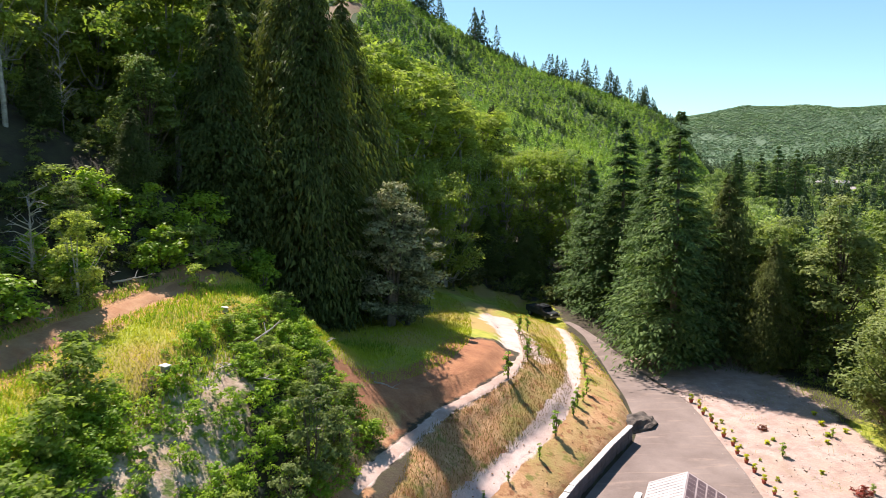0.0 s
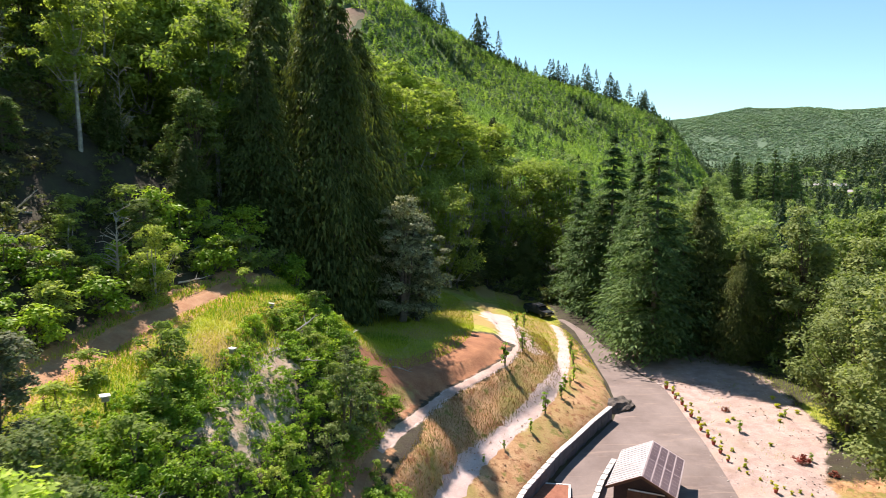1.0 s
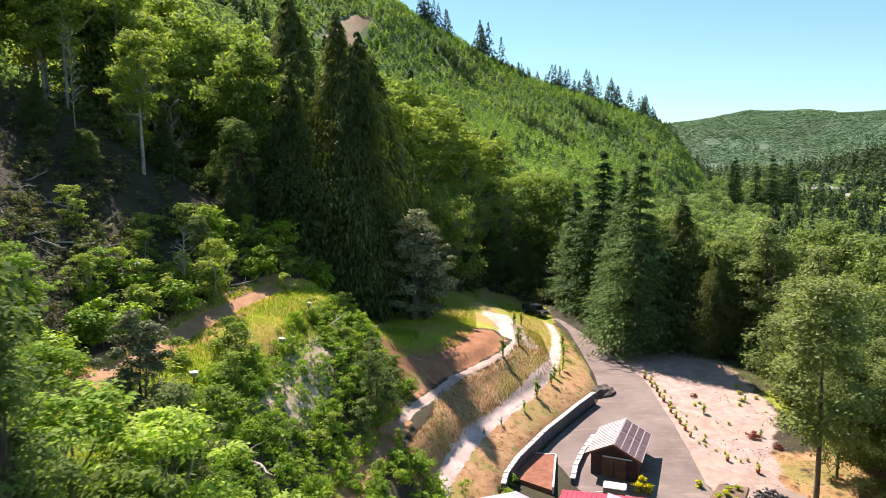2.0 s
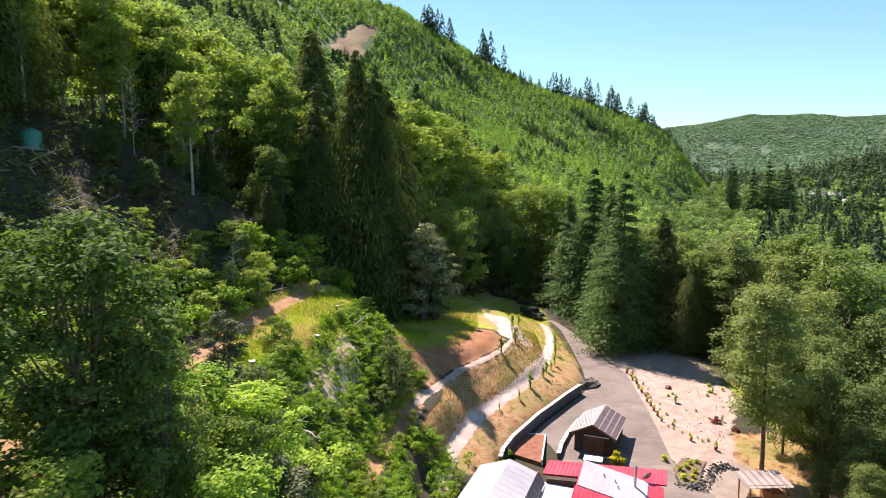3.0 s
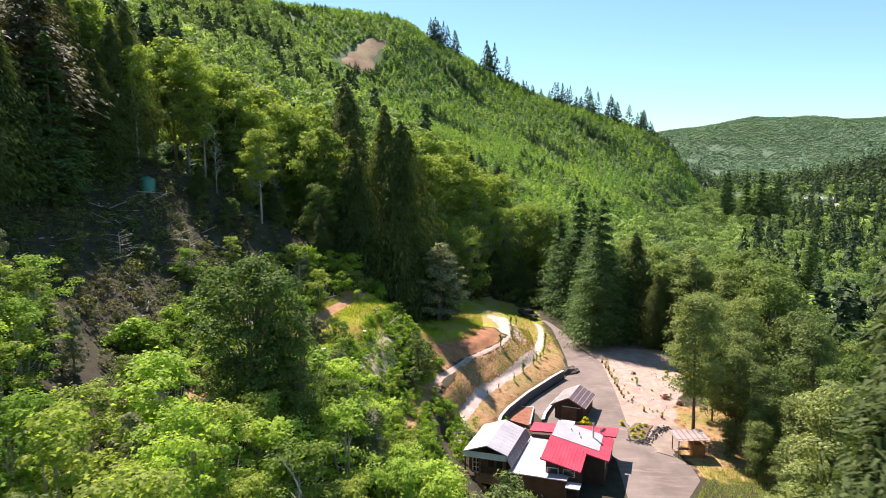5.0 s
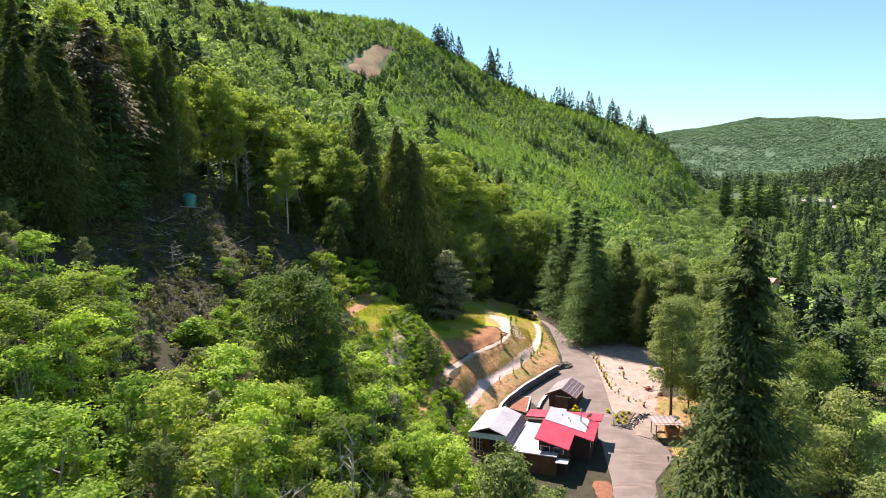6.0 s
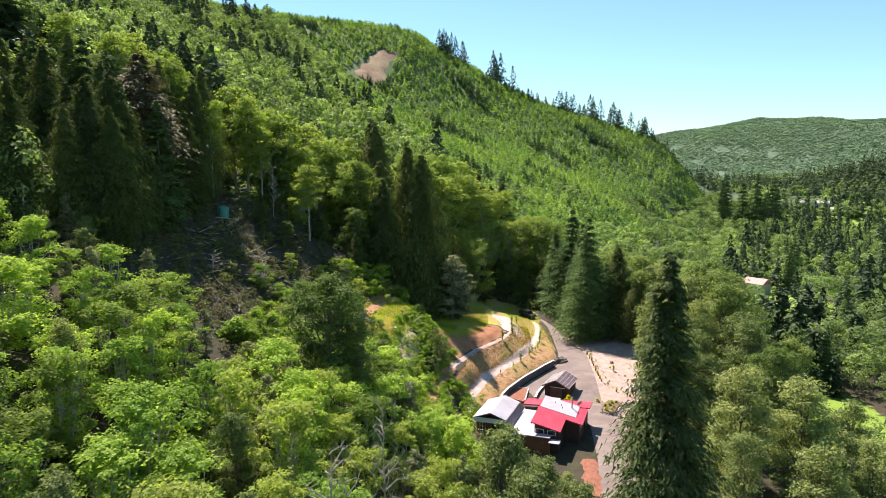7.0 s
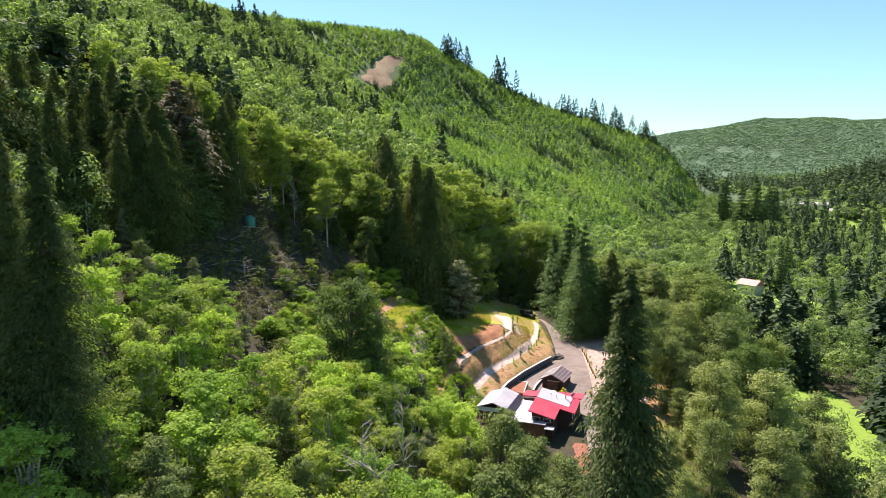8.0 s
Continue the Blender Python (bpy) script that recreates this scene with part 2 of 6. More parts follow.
    col = mixed(nodes, links, weight("trail"), col, mixed(nodes, links, mid, (0.42, 0.19, 0.09), (0.52, 0.31, 0.16)))
    col = mixed(nodes, links, weight("gravel"), col, gravel)
    col = mixed(nodes, links, 0.45, col, mixed(nodes, links, fine, (0.3, 0.3, 0.3), (1.6, 1.6, 1.6)), "MULTIPLY")
    links.new(col, bsdf.inputs["Base Color"])
    bsdf.inputs["Roughness"].default_value = 0.95
    bumped(nodes, links, bsdf, fine, 0.6, 0.12)
    return m


# ---- the lie of the land ----
def knots(v, xs, ys):
    return np.interp(v, xs, ys)


def smooth(v, lo, hi):
    k = np.clip((np.asarray(v, float) - lo) / (hi - lo), 0, 1)
    return k * k * (3 - 2 * k)


def foot(y):
    """x of the hill's foot: the retaining wall, the drive's upper edge, then the valley's edge."""
    return knots(y, [-120, 0, 25, 35, 42, 47.6, 55, 60, 66, 74, 80, 86, 90, 96, 103, 112, 130, 160, 300, 550, 700, 1200],
                 [3, 1, 1.3, 3.8, 7.2, 10.7, 15.7, 17.2, 17.8, 18.2, 18.2, 17.6, 15.6, 11.6, 11.0, 15, 32, 50, 125, 245, 310, 500])


def level(y):
    """z along the foot."""
    return knots(y, [-120, -40, 0, 20, 32, 38, 45, 60, 66, 74, 82, 90, 100, 112, 130, 160, 250, 400, 900],
                 [2, 4, 6.2, 7.0, 7.5, 8.0, 8.5, 8.9, 9.0, 9.0, 9.2, 9.8, 10.4, 10.6, 9, 5, -2, -5, -2])


def wobble(x, y, size, seed):
    a, b, c = 1.7 * seed, 2.3 * seed, 0.9 * seed
    return (np.sin(x / size + a) * np.cos(y / size * 1.13 + b) + 0.5 * np.sin(x / size * 2.3 + y / size * 1.7 + c)
            + 0.3 * np.cos(x / size * 4.1 - y / size * 3.6 + a)) / 1.8


CREST_X = [-700, -300, -222, -171, -128, -84, -51, -34, -18, 10, 39, 73, 102, 131, 161, 190, 214, 260, 300]
CREST_Z = [270, 224, 200, 195, 191, 188, 183, 171, 160, 146, 129, 113, 105, 98, 90, 79, 55, 15, 0]


def banked(s, y):
    """How far up the bank's profile a place lies, from its distance to the foot."""
    return s - 2.5 * smooth(y, 34, 46) * smooth(s, 4.5, 9.5)


def beyond(x, y):
    """Grows past the scrubby knoll, whose far side runs aslant into the hollow under the cedars."""
    return y + np.clip(x + 17, -10, 17)


def flank(x, y):
    """The hillside alone: terraces, scrub bank, crest and slope above it."""
    s = foot(y) - x
    se = banked(s, y)
    lift = knots(se, [0, 0.5, 3.4, 4.2, 5.1, 5.7, 6.6, 7.4, 9.2, 10.5, 12.4, 15.0, 18, 19.5, 22, 24.5, 29, 36, 54, 100, 200, 400, 900],
                 [0, 1.1, 2.3, 2.5, 2.7, 4.0, 5.3, 5.7, 6.0, 7.3, 9.2, 11.6, 13.2, 14.1, 14.6, 14.8, 16.4, 21, 33.5, 54, 96, 177, 302])
    terrace, bank, above = np.minimum(lift, 6.8), np.clip(lift - 6.8, 0, 9.6), np.maximum(lift - 16.4, 0)
    hollow = 1 - 0.85 * smooth(beyond(x, y), 50, 66) + 0.73 * smooth(y, 105, 200)
    gain = 1 - 0.62 * smooth(y, 48, 76) + 0.50 * smooth(y, 95, 200)
    ease = 0.92 + 0.08 * smooth(y, 31, 35) - 0.14 * smooth(y, 56, 70) - 0.2 * smooth(y, 62, 82)
    return level(y) + terrace * ease + bank * hollow + above * gain


def crest(x):
    """z of the mountain's ridge."""
    return knots(x, CREST_X, CREST_Z)


def height(x, y):
    x, y = np.asarray(x, float), np.asarray(y, float)
    s = foot(y) - x
    base = level(y)
    ridge_y = 600 + 0.1 * np.clip(x, -400, 400)
    top = np.exp(-((y - ridge_y) / 95) ** 2) * smooth(s, 0, 60)
    left = flank(x, y)
    left = left + (crest(x) - flank(x, ridge_y)) * top
    left = left - 0.92 * np.maximum(left - 40, 0) * smooth(y - ridge_y, 20, 190)
    # yard shelf, then down to the valley floor
    shelf = knots(y, [-120, 0, 20, 66, 76, 90, 120], [24, 33, 36.5, 37, 42, 20, 12]) + np.where(y > 120, foot(y) - 34, 0) * 1.0
    over = x - shelf
    sag = 0.07 * np.maximum(x - 21, 0) * (1 - smooth(y, 33, 46))
    floor = -4.0 + 0.006 * np.maximum(y - 300, 0)
    right = base - sag
    right = right + (floor - right) * smooth(over, 0, 34)
    z = np.where(s > 0, left, right)
    far = np.hypot(x, y + 93)
    az = np.degrees(np.arctan2(x, y + 93))
    hills = (knots(az, [-60, -5, 6, 14, 19, 23, 27, 31, 36, 50, 80], [150, 150, 150, 168, 196, 222, 214, 205, 210, 190, 120])
             * np.exp(-((far - 2750) / 560) ** 2))
    spur = 56 * np.exp(-((x - 690) / 150) ** 2 - ((y - 980) / 150) ** 2)
    knoll = 24 * np.exp(-((x - 372) / 75) ** 2 - ((y - 668) / 60) ** 2)
    z = z + (hills + spur + knoll) * smooth(-s, -100, 60) + hills * smooth(far, 1500, 2300) * smooth(s, -60, 100)
    z = z + (wobble(x, y, 190, 3) * 13 + wobble(x, y, 70, 4) * 4) * smooth(far, 1500, 2200) * (hills > 40)
    z = z + wobble(x, y, 3.1, 1) * 0.10 * smooth(np.abs(s - 2), 2, 10) + wobble(x, y, 40, 2) * 2.2 * smooth(y, 95, 200)
    return z


def ground_at(x, y):
    return float(height(x, y))


# ---- mesh helpers ----
def np_mesh(name, verts, tris=None, quads=None, mats=(), index=None):
    me = bpy.data.meshes.new(name)
    tris = np.zeros((0, 3), int) if tris is None else np.asarray(tris, int)
    quads = np.zeros((0, 4), int) if quads is None else np.asarray(quads, int)
    verts = np.asarray(verts, float)
    loops = np.concatenate([tris.ravel(), quads.ravel()])
    me.vertices.add(len(verts))
    me.vertices.foreach_set("co", verts.ravel())
    me.loops.add(len(loops))
    me.loops.foreach_set("vertex_index", loops)
    n = len(tris) + len(quads)
    me.polygons.add(n)
    me.polygons.foreach_set("loop_start", np.concatenate([np.arange(len(tris)) * 3, len(tris) * 3 + np.arange(len(quads)) * 4]))
    for m in mats:
        me.materials.append(m)
    if index is not None:
        me.polygons.foreach_set("material_index", np.asarray(index, int))
    me.update(calc_edges=True)
    me.validate()
    return me


def part(name, bm, material, parent, label=""):
    me = bpy.data.meshes.new(name)
    bm.normal_update()
    bm.to_mesh(me)
    bm.free()
    me.materials.append(material)
    ob = new(name, me)
    ob.parent = parent
    if label:
        ob["label"] = label
    return ob


def mesh_part(name, me, parent, label=""):
    ob = new(name, me)
    ob.parent = parent
    if label:
        ob["label"] = label
    return ob


def empty(name, at, turn=0.0):
    ob = new(name)
    ob.matrix_basis = pose(*at, 0, 0, turn)
    return ob


def box(size, at=(0, 0, 0), turn=(0, 0, 0), bevel=0.0, bm=None):
    """A box, its middle at the given place, with worn edges."""
    own = bmesh.new()
    bmesh.ops.create_cube(own, size=1)
    bmesh.ops.scale(own, vec=size, verts=own.verts)
    if bevel:
        bmesh.ops.bevel(own, geom=own.edges[:], offset=bevel, segments=2, affect="EDGES")
    bmesh.ops.transform(own, matrix=pose(*at, *turn), verts=own.verts)
    if bm is None:
        return own
    tmp = bpy.data.meshes.new("tmp")
    own.to_mesh(tmp)
    own.free()
    bm.from_mesh(tmp)
    bpy.data.meshes.remove(tmp)
    return bm


def rod(radius, p, q, sides=10, r2=None, bm=None):
    bm = bm or bmesh.new()
    p, q = Vector(p), Vector(q)
    m = Matrix.Translation((p + q) / 2) @ (q - p).to_track_quat("Z", "Y").to_matrix().to_4x4()
    bmesh.ops.create_cone(bm, cap_ends=True, segments=sides, radius1=radius, radius2=radius if r2 is None else r2, depth=(q - p).length, matrix=m)
    return bm


def prism(outline, low, high, bm=None):
    """A solid over a flat outline; low and high are heights or functions of (x, y)."""
    bm = bm or bmesh.new()
    f = lambda h, x, y: h(x, y) if callable(h) else h
    a = [bm.verts.new((x, y, f(low, x, y))) for x, y in outline]
    b = [bm.verts.new((x, y, f(high, x, y))) for x, y in outline]
    n = len(outline)
    bm.faces.new(a[::-1])
    bm.faces.new(b)
    for i in range(n):
        bm.faces.new((a[i], a[(i + 1) % n], b[(i + 1) % n], b[i]))
    bmesh.ops.recalc_face_normals(bm, faces=bm.faces)
    return bm


def strip(name, rows, cols, edge, lift, material, label, category):
    """A draped strip of ground: edge(k) gives both borders for k in 0..1."""
    verts = []
    for i in range(rows + 1):
        (ax, ay), (bx, by) = edge(i / rows)
        for j in range(cols + 1):
            k = j / cols
            x, y = ax + (bx - ax) * k, ay + (by - ay) * k
            verts.append((x, y, lift * min(1, 4 * min(k, 1 - k) + 0.1)))
    v = np.array(verts)
    v[:, 2] += sheet(v[:, 0], v[:, 1])
    q = [(i * (cols + 1) + j, i * (cols + 1) + j + 1, (i + 1) * (cols + 1) + j + 1, (i + 1) * (cols + 1) + j) for i in range(rows) for j in range(cols)]
    me = np_mesh(name, v, quads=q, mats=[material])
    me.polygons.foreach_set("use_smooth", [True] * len(q))
    return tagged(new(name, me), label, category, kind="structure")


def pathway(name, line, width, lift, material, label, rng_seed, ragged=0.3):
    """A worn path of uneven width along a line of plan points."""
    r = random.Random(rng_seed)
    pts = [Vector(p) for p in line]
    cum = [0.0]
    for a, b in zip(pts, pts[1:]):
        cum.append(cum[-1] + (b - a).length)

    def edge(k):
        d = k * cum[-1]
        x = float(np.interp(d, cum, [p.x for p in pts]))
        y = float(np.interp(d, cum, [p.y for p in pts]))
        e = 2.0
        x2 = float(np.interp(min(d + e, cum[-1]), cum, [p.x for p in pts])) - float(np.interp(max(d - e, 0), cum, [p.x for p in pts]))
        y2 = float(np.interp(min(d + e, cum[-1]), cum, [p.y for p in pts])) - float(np.interp(max(d - e, 0), cum, [p.y for p in pts]))
        n = Vector((-y2, x2)).normalized()
        w = width / 2 * (1 + 0.16 * math.sin(d * 0.37 + rng_seed) + 0.08 * math.sin(d * 1.3) + r.uniform(-ragged, ragged))
        return (x + n.x * w, y + n.y * w), (x - n.x * w, y - n.y * w)

    return strip(name, max(8, int(cum[-1] / 0.6)), 6, edge, lift, material, label, "path")


def sheet(x, y):
    """z of the ground mesh between its grid lines."""
    i = np.clip(np.searchsorted(gx, x) - 1, 0, len(gx) - 2)
    j = np.clip(np.searchsorted(gy, y) - 1, 0, len(gy) - 2)
    a, b = (x - gx[i]) / (gx[i + 1] - gx[i]), (y - gy[j]) / (gy[j + 1] - gy[j])
    return np.maximum((GZ[i, j] * (1 - a) + GZ[i + 1, j] * a) * (1 - b) + (GZ[i, j + 1] * (1 - a) + GZ[i + 1, j + 1] * a) * b, height(x, y))


# ---- ground ----
def axis(lo, hi, step, far_lo, far_hi, grow):
    mid = list(np.arange(lo, hi, step))
    out, d = [hi], step
    while out[-1] < far_hi:
        d *= grow
        out.append(out[-1] + d)
    low, d = [lo], step
    while low[-1] > far_lo:
        d *= grow
        low.append(low[-1] - d)
    return np.array(low[:0:-1] + mid + out)


gx = axis(-32, 42, 0.66, -4600, 4600, 1.075)
gy = axis(14, 92, 0.66, -1500, 4600, 1.055)
GX, GY = np.meshgrid(gx, gy, indexing="ij")
GZ = height(GX, GY)
nx, ny = GX.shape
idx = np.arange(nx * ny).reshape(nx, ny)
ground_mesh = np_mesh("ground", np.stack([GX.ravel(), GY.ravel(), GZ.ravel()], 1),
                      quads=np.stack([idx[:-1, :-1].ravel(), idx[1:, :-1].ravel(), idx[1:, 1:].ravel(), idx[:-1, 1:].ravel()], 1), mats=[ground_material()])
ground_mesh.polygons.foreach_set("use_smooth", [True] * len(ground_mesh.polygons))
GS = foot(GY) - GX
SE = banked(GS, GY)


def band(v, a, b, soft=1.0):
    return smooth(v, a - soft, a + soft) * (1 - smooth(v, b - soft, b + soft))


def near_line(line, reach):
    """One along a plan line, fading to nothing at twice the reach."""
    best = np.full(GX.shape, 1e9)
    for (ax, ay), (bx, by) in zip(line, line[1:]):
        dx, dy = bx - ax, by - ay
        k = np.clip(((GX - ax) * dx + (GY - ay) * dy) / (dx * dx + dy * dy), 0, 1)
        best = np.minimum(best, np.hypot(GX - ax - k * dx, GY - ay - k * dy))
    return 1 - smooth(best, 0.4 * reach, 1.9 * reach)


LOWER_PATH = [(15.7, 88), (15.5, 80), (14.5, 74), (13.5, 68), (11.6, 59.5), (9.8, 55), (7.5, 50.4), (4.3, 45), (1.6, 40.5), (-0.7, 34.5), (-1.6, 31), (-2.2, 26)]
UPPER_PATH = [(8.3, 71), (7.6, 62), (5.6, 55.6), (3.3, 52), (0.5, 47.9), (-2.1, 43), (-4.2, 38.5), (-5.0, 36)]
GARDEN_TRAIL = [(-5.0, 36), (-5.6, 34), (-7.1, 29.5), (-8.2, 23), (-8.9, 18), (-9.2, 10)]
GRAVEL_PATCH = [(7.0, 81), (7.9, 77), (8.5, 72), (8.3, 66)]
HILL_TRAIL = [(-17.4, 47.8), (-19.3, 43.0), (-21.1, 36.5), (-22.2, 32), (-23.4, 26), (-24.6, 20), (-25.4, 13), (-26, 5)]
zones = {
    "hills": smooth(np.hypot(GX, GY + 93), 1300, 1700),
    "path": np.maximum.reduce([near_line(LOWER_PATH, 0.6), 0.8 * near_line(UPPER_PATH, 0.45), near_line(GRAVEL_PATCH, 2.2)]),
    "trail": np.maximum(near_line(HILL_TRAIL, 1.7), near_line(GARDEN_TRAIL, 1.0)),
    "wooded": smooth(np.hypot(GX, GY), 180, 330),
    "gravel": band(GX - knots(GY, [0, 20, 40, 66, 75], [19, 24, 22, 24, 22]), 0, 60) * (1 - smooth(GX - knots(GY, [30, 44, 52, 70], [27, 30.5, 35.5, 37]), -1.5, 2.0)) * band(GY, 30, 80, 2),
    "debris": band(SE, 9.8, 18, 1.2) * band(GY, 6, 50, 4) * np.exp(-((GX + 13.2) / 3.4) ** 2 - ((GY - 33) / 9) ** 2),
    "dry": band(GS, 0.5, 8, 1) * band(GY, 68, 97, 3) * 0.55 + band(GS, 0.2, 5.5, 0.4) * band(GY, 31, 70, 2) + band(SE, 5.4, 7.3, 0.3) * band(GY, 30, 72, 2) * 0.9 + band(SE, 9.0, 11.0, 0.6) * band(GY, 20, 46, 2) * 0.7 + band(GX, 27, 40, 1.5) * band(GY, 22, 44, 2) * 0.7,
    "soil": band(SE, 4.9, 5.7, 0.3) * band(GY, 32, 72, 2) + band(SE, 8.6, 14.5, 1.2) * band(GY, 41, 64, 3) * 0.95,
    "meadow": band(GX, 66, 88, 4) * band(GY, 16, 100, 6) + band(GX, 98, 145, 5) * band(GY, 165, 245, 8) + band(GX, 312, 440, 16) * band(GY, 480, 600, 16),
    "grass": band(SE, 12.5, 30, 2) * smooth(beyond(GX, GY), 52, 58) * band(GY, 44, 98, 4) + band(SE, 8, 26, 2) * band(GY, 66, 98, 4) + band(SE, 18.5, 26, 1.5) * band(GY, 6, 54, 4)
    + band(GX, 36, 41, 1.5) * band(GY, 38, 60, 3) * 0.8 + band(GS, 2, 12, 2) * band(GY, 70, 95, 3) + band(GX, -6, 17, 2) * band(GY, 84, 107, 3),
}
for key, w in zones.items():
    a = ground_mesh.attributes.new(key, "FLOAT", "POINT")
    a.data.foreach_set("value", np.clip(w, 0, 1).ravel().astype(np.float32))
ground = tagged(new("ground", ground_mesh), "hillside and valley ground of soil, dry grass and pale gravel", "ground", kind="structure")

strip("driveway", 150, 16, lambda k: (
    (float(knots(k * 106 - 12, [-12, 0, 15, 26, 32, 33.5, 36, 40, 43, 47.6, 55, 58.2, 66, 79, 88, 92, 94], [12, 14.5, 17.0, 18.0, 17.5, 13, 10.6, 9.7, 8.4, 11.2, 16.1, 17.4, 18.2, 18.7, 18.6, 17.8, 17.0])), k * 106 - 12),
    (float(knots(k * 106 - 12, [-12, 0, 15, 22, 26, 29, 32, 37, 50, 64.7, 70.4, 79, 86, 92, 94], [16.5, 19.5, 22.5, 27, 27.2, 25.5, 23.0, 22.0, 23.2, 24.2, 22.6, 21.8, 20.6, 18.9, 18.0])), k * 106 - 12)),
    0.07, ASPHALT, "grey-brown gravelled asphalt driveway with tyre-worn dust", "driveway")
pathway("lower_path", LOWER_PATH, 1.25, 0.05, PATH, "pale crushed-gravel footpath cut along the terraced bank", 1)
# The upper path takes a darker gravel colour than the lower one.
pathway("upper_path", UPPER_PATH, 0.75, 0.05, surface("darker_path_gravel", (0.38, 0.255, 0.205), (0.54, 0.405, 0.35), 0.55, 0.95, 0.4, 7.0, dist=0.05), "pale gravel footpath on the upper terrace in tree shade", 2)
pathway("gravel_patch", GRAVEL_PATCH, 3.8, 0.05, PATH, "pale gravel patch at the head of the terrace", 5)
pathway("garden_trail", GARDEN_TRAIL, 1.0, 0.05, TRAIL, "orange bare-soil trail down the slope beside the house", 4)
pathway("hill_trail", HILL_TRAIL, 1.1, 0.05, TRAIL, "orange bare-soil trail along the crest of the bank", 3)


# ---- plants ----
def tube(points, radii, sides=6):
    """A tapered bent tube as vertices and triangles."""
    v, f = [], []
    up = np.array([0.0, 0.0, 1.0])
    for i, (p, r) in enumerate(zip(points, radii)):
        d = np.array(points[min(i + 1, len(points) - 1)], float) - np.array(points[max(i - 1, 0)], float)
        d /= np.linalg.norm(d) + 1e-9
        a = np.cross(d, up if abs(d[2]) < 0.95 else np.array([1.0, 0, 0]))
        a /= np.linalg.norm(a) + 1e-9
        b = np.cross(d, a)
        for k in range(sides):
            t = 2 * math.pi * k / sides
            v.append(np.array(p) + r * (math.cos(t) * a + math.sin(t) * b))
    for i in range(len(points) - 1):
        for k in range(sides):
            p, q = i * sides + k, i * sides + (k + 1) % sides
            f += [(p, q, q + sides), (p, q + sides, p + sides)]
    return np.array(v), np.array(f, int)


def joined(pieces):
    vs, fs, n = [], [], 0
    for v, f in pieces:
        if len(v) == 0:
            continue
        vs.append(v)
        fs.append(f + n)
        n += len(v)
    return np.concatenate(vs), np.concatenate(fs)


def leaf_cards(centres, normals, size, rng, narrow=0.55):
    """A pointed leaf spray at each centre."""
    n = len(centres)
    normals = normals / (np.linalg.norm(normals, axis=1, keepdims=True) + 1e-9)
    rnd = rng.normal(size=(n, 3))
    a = np.cross(normals, rnd)
    a /= np.linalg.norm(a, axis=1, keepdims=True) + 1e-9
    b = np.cross(normals, a)
    s = size * rng.uniform(0.6, 1.35, size=(n, 1))
    v = np.stack([centres - a * s * 0.7 + b * s * narrow, centres + a * s * 0.95, centres - a * s * 0.7 - b * s * narrow], 1).reshape(-1, 3)
    return v, np.arange(3 * n).reshape(-1, 3)


def broadleaf(seed, tall, wide, clear=0.3, clumps=26, leaves=130, size=0.34, lean=0.0, stems=1, squat=1.0, limb=0.5, sides=7, reach=(0.45, 0.95), lump=(0.24, 0.42)):
    """A broad-leaved tree: wood and leaves as two pairs of vertices and triangles."""
    rng = np.random.default_rng(seed)
    wood, green = [], []
    crown_h = tall * (1 - clear)
    mid = np.array([lean * tall, 0, tall * clear + crown_h * 0.5])
    tops = []
    for s in range(stems):
        base = np.array([rng.uniform(-0.3, 0.3), rng.uniform(-0.3, 0.3), -0.4]) * (1 if stems > 1 else 0.01) + np.array([0, 0, -0.4])
        end = mid + np.array([rng.uniform(-0.3, 0.3) * wide * (stems > 1), rng.uniform(-0.3, 0.3) * wide * (stems > 1), crown_h * 0.3])
        pts = [base + (end - base) * t + np.array([math.sin(t * 5 + s), math.cos(t * 4 + s), 0]) * 0.015 * tall * t for t in np.linspace(0, 1, 7)]
        r0 = 0.011 * tall + 0.05
        if sides == 3:
            wood.append(tube([pts[0], pts[4]], [r0, r0 * 0.5], 3))
        else:
            wood.append(tube(pts, [r0 * (1 - 0.8 * t) for t in np.linspace(0, 1, 7)], sides))
        tops.append(pts)
    for c in range(clumps):
        u = rng.uniform(-0.95, 1)
        ang = rng.uniform(0, 2 * math.pi)
        rad = rng.uniform(*reach)
        prof = math.sqrt(max(0.0, 1 - (u * 0.92) ** 2)) * (1.0 if u < 0.1 else 1 - 0.25 * u)
        bulge = 0.8 + 0.35 * math.sin(ang * 2 + seed) * math.cos(u * 3 + seed)
        cen = mid + np.array([math.cos(ang) * prof * rad * wide * bulge, math.sin(ang) * prof * rad * wide * bulge, u * crown_h * 0.47 * squat])
        cr = wide * rng.uniform(*lump)
        pts = tops[c % stems]
        j = pts[min(6, max(1 if clear < 0.3 else 3, int((3 if clear < 0.3 else 4.4) + u * 2)))]
        knee = (j * 0.5 + cen * 0.5) + np.array([0, 0, -0.08 * crown_h])
        if rng.uniform() < limb * 1.6:
            wood.append(tube([j, knee, cen, cen + (cen - knee) * 0.35], [0.0045 * tall + 0.015, 0.0032 * tall + 0.01, 0.02, 0.008], 4))
        n = int(leaves * 2.2 * rng.uniform(0.7, 1.3))
        d = rng.normal(size=(n, 3))
        d /= np.linalg.norm(d, axis=1, keepdims=True)
        d[:, 2] = np.where(d[:, 2] < -0.45, -d[:, 2], d[:, 2])
        shape = np.array([rng.uniform(0.75, 1.35), rng.uniform(0.75, 1.35), rng.uniform(0.5, 0.85)])
        r = cr * rng.uniform(0.12, 1.0, size=(n, 1)) ** 0.55 * rng.choice([1.0, 1.0, 1.0, 1.3], size=(n, 1))
